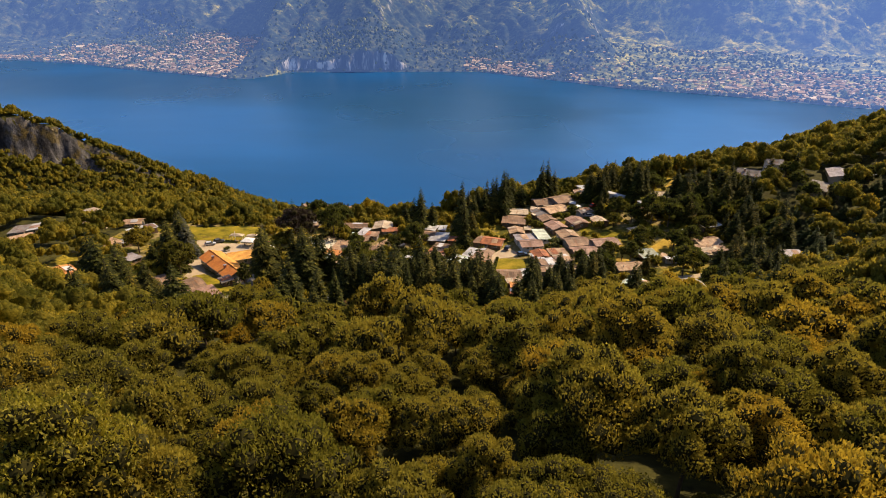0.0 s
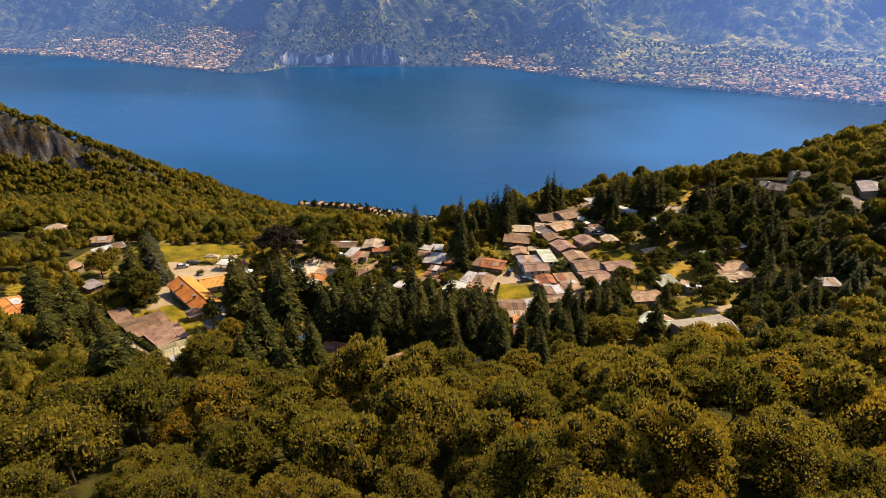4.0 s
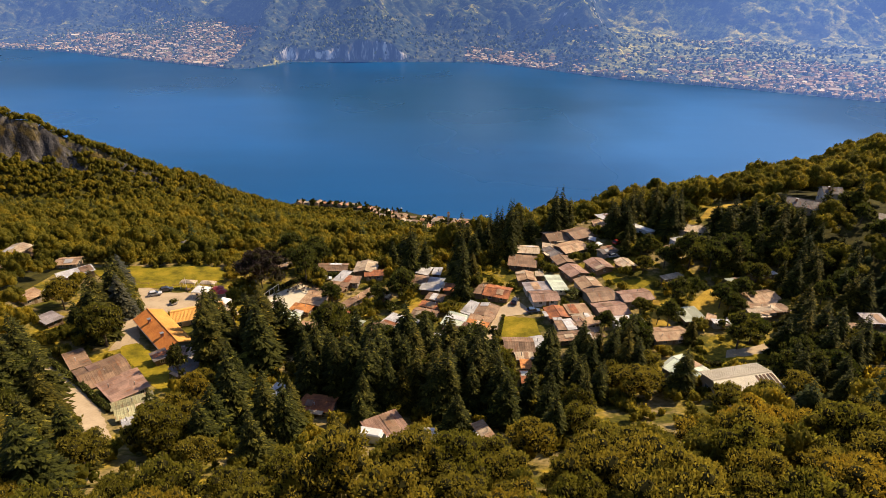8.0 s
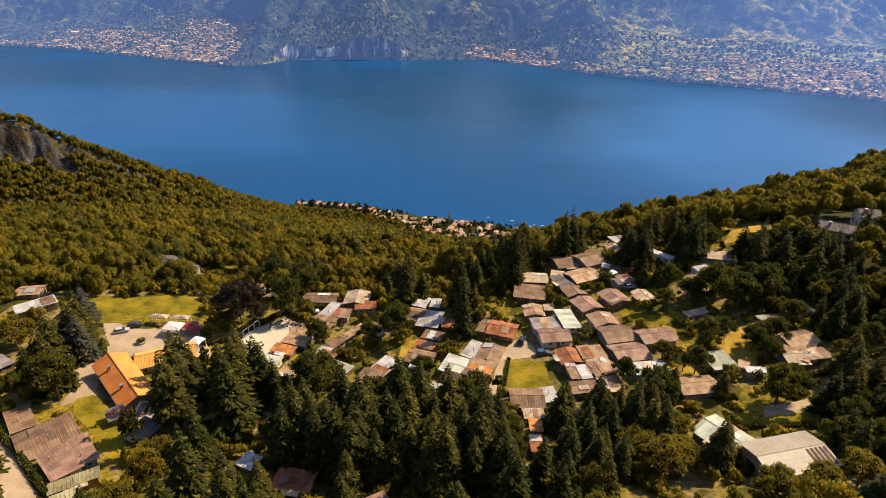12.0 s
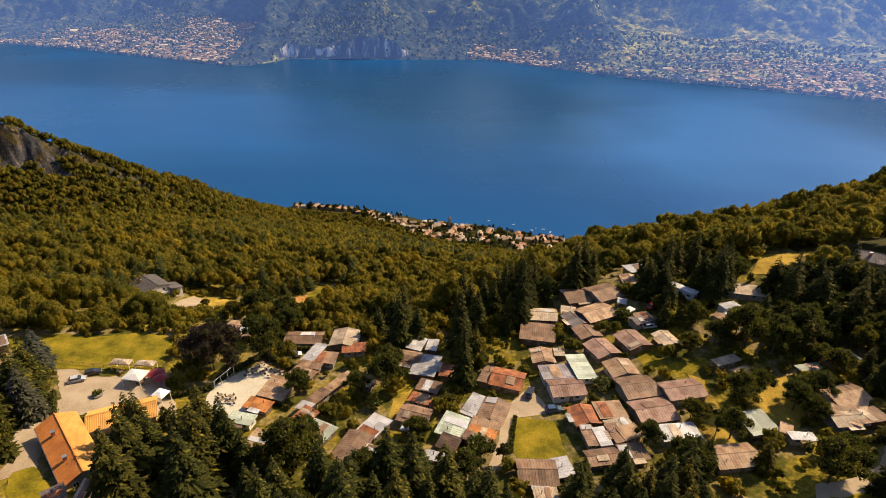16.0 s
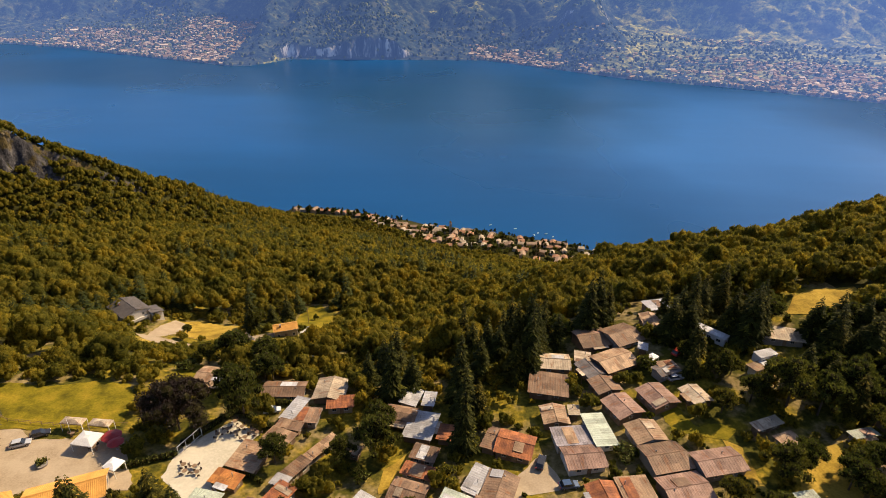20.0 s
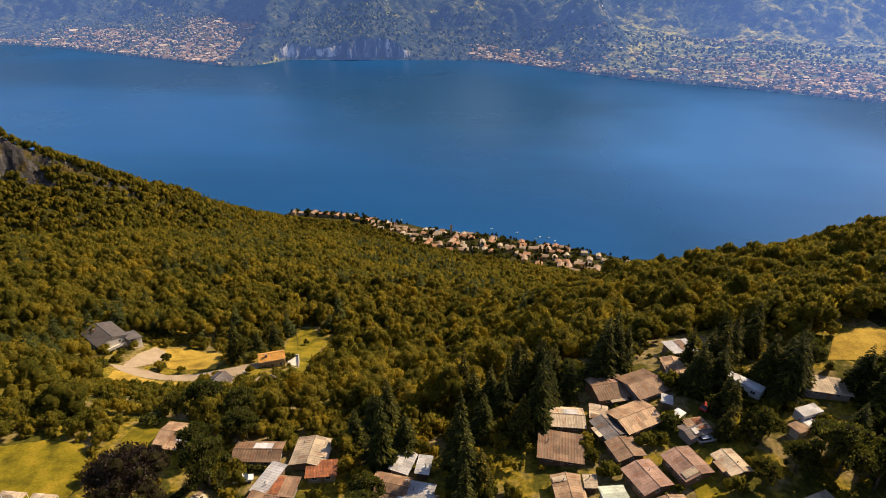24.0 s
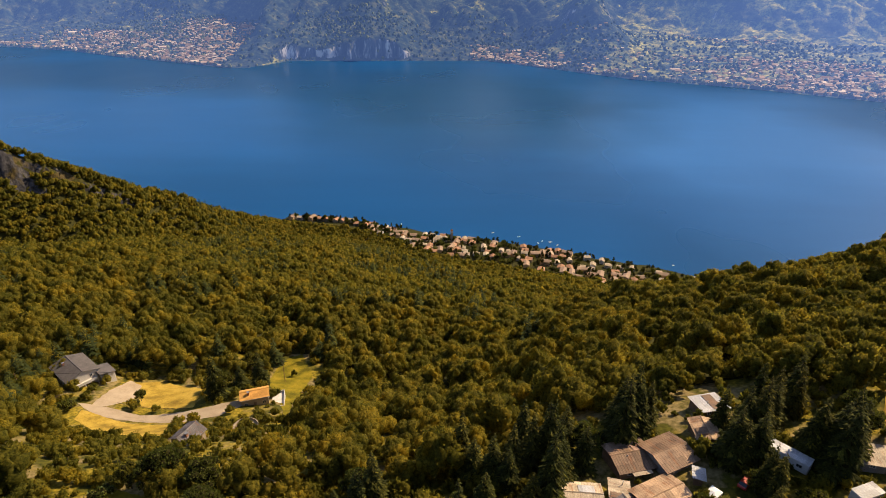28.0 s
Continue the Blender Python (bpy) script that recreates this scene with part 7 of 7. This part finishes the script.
def far_town_trees():
    """Dark clumps of trees between the houses and along the water of the far shore."""
    rng = np.random.RandomState(19)
    m, nt, p = shade("distant_trees", 1.0, 0.0)
    geo = nt.nodes.new("ShaderNodeNewGeometry")
    nt.links.new(ramp(nt, geo.outputs["Random Per Island"], (0.0, (0.018, 0.030, 0.018)), (0.7, (0.05, 0.064, 0.025)), (1.0, (0.14, 0.14, 0.04))), p.inputs["Base Color"])
    sep = nt.nodes.new("ShaderNodeSeparateXYZ")
    nt.links.new(geo.outputs["Position"], sep.inputs[0])
    # haze over the trees, again put in as emission
    haze_glow(nt, p, sep.outputs["X"], 0.85)
    pieces = []
    for cx, sx, lo, hi, n in ((-1900, 480, 4, 1250, 2000), (500, 420, 4, 600, 900), (1850, 480, 4, 1300, 1800), (-600, 260, 40, 500, 500), (1500, 500, 2, 30, 240), (-2000, 500, 2, 26, 160)):
        x = rng.normal(cx, sx, n)
        y = np.interp(x, FAR_X, FAR_Y) + rng.uniform(lo, hi, n)
        z = far_height(x, y)
        for a, b, c in zip(x, y, z):
            r = rng.uniform(5, 13)
            pieces.append(dome(rng, (a, b, c + 0.3 * r), r, 5, 3))
    v, f = join(pieces)
    tagged(new("far_town_trees", mesh_of("far_town_trees", v, f, m, True)), "hazy dark trees between the houses across the lake", "woodland", kind="stuff")


far_town_trees()

# ---- undergrowth, outer trees of the village ----
def clear_of(x, y, gap):
    """Whether points keep clear of the buildings, gravel and lawns."""
    ok = np.ones(len(x), bool)
    for a, b, r in BUILT:
        ok &= (x - a) ** 2 + (y - b) ** 2 > (r * 0.8 + gap) ** 2
    for c in PATCHES:
        for i, j in ((0, 0), (1.6, 0), (-1.6, 0), (0, 1.6), (0, -1.6)):
            ok &= ~in_shape(x + i, y + j, c)
    return ok


def fill_village():
    rng = np.random.RandomState(31)

    def crowns(h, r, lobes, cards, size, n, seed):
        return [lobed_tree(seed + k, h * (0.9 + 0.06 * k), r * (1.1 - 0.05 * k), lobes, cards, size) for k in range(n)]
    spruces = [conifer_cards(300 + k, 12, 4.6, 17, 14) for k in range(3)]
    trees = crowns(10, 4.6, 14, 520, 0.27, 4, 310)
    core = [(-108, 150), (-108, 250), (-40, 240), (30, 262), (80, 270), (112, 250), (118, 205), (106, 142), (60, 130), (24, 112), (0, 108), (-60, 102)]
    x, y = scatter(rng, -200, 270, 108, 305, 7.4, lambda a, b: in_shape(a, b, VILLAGE) & ~in_shape(a, b, core))
    k = clear_of(x, y, 3.5)
    x, y = x[k], y[k]
    dark = rng.rand(len(x)) < np.where((x > 60) & (y < 225), 0.6, 0.0)
    woods("outer_village_trees", x[~dark], y[~dark], trees, 0.6, 1.15, "olive broadleaf trees around the outer houses", M_WOODS, rng)
    woods("outer_village_spruces", x[dark], y[dark], spruces, 0.6, 0.95, "dark spruces around the outer houses", M_FAR_NEEDLE, rng)
    bushes = crowns(2.1, 1.5, 4, 70, 0.24, 5, 330)
    x, y = scatter(rng, -108, 118, 104, 266, 3.8, lambda a, b: in_shape(a, b, core) & (rng.rand(len(a)) < 0.72))
    k = clear_of(x, y, 0.6)
    woods("garden_bushes", x[k], y[k], bushes, 0.5, 1.8, "low green bushes and hedging between the bungalows", M_WOODS, rng)
    edge = crowns(3.4, 2.3, 5, 130, 0.3, 4, 350)
    x, y = scatter(rng, -150, 130, 222, 330, 4.4, lambda a, b: (in_shape(a, b, VILLAGE) & ~in_shape(a, b, core)) | ((b > 225 + 0.25 * np.maximum(a, 0)) & in_shape(a, b, core) & (a < 30)))
    k = clear_of(x, y, 1.0) & ~((x > -80) & (x < -30) & (y > 238))
    woods("slope_scrub", x[k], y[k], edge, 0.5, 1.4, "bright green scrub along the terrace edge", M_WOODS, rng)

    x, y = scatter(rng, -150, -40, 240, 378, 4.4, lambda a, b: in_shape(a, b, CLEARING))
    k = clear_of(x, y, 1.4)
    woods("clearing_scrub", x[k], y[k], edge, 0.3, 1.1, "low rough scrub around the clearing", M_WOODS, rng)


fill_village()
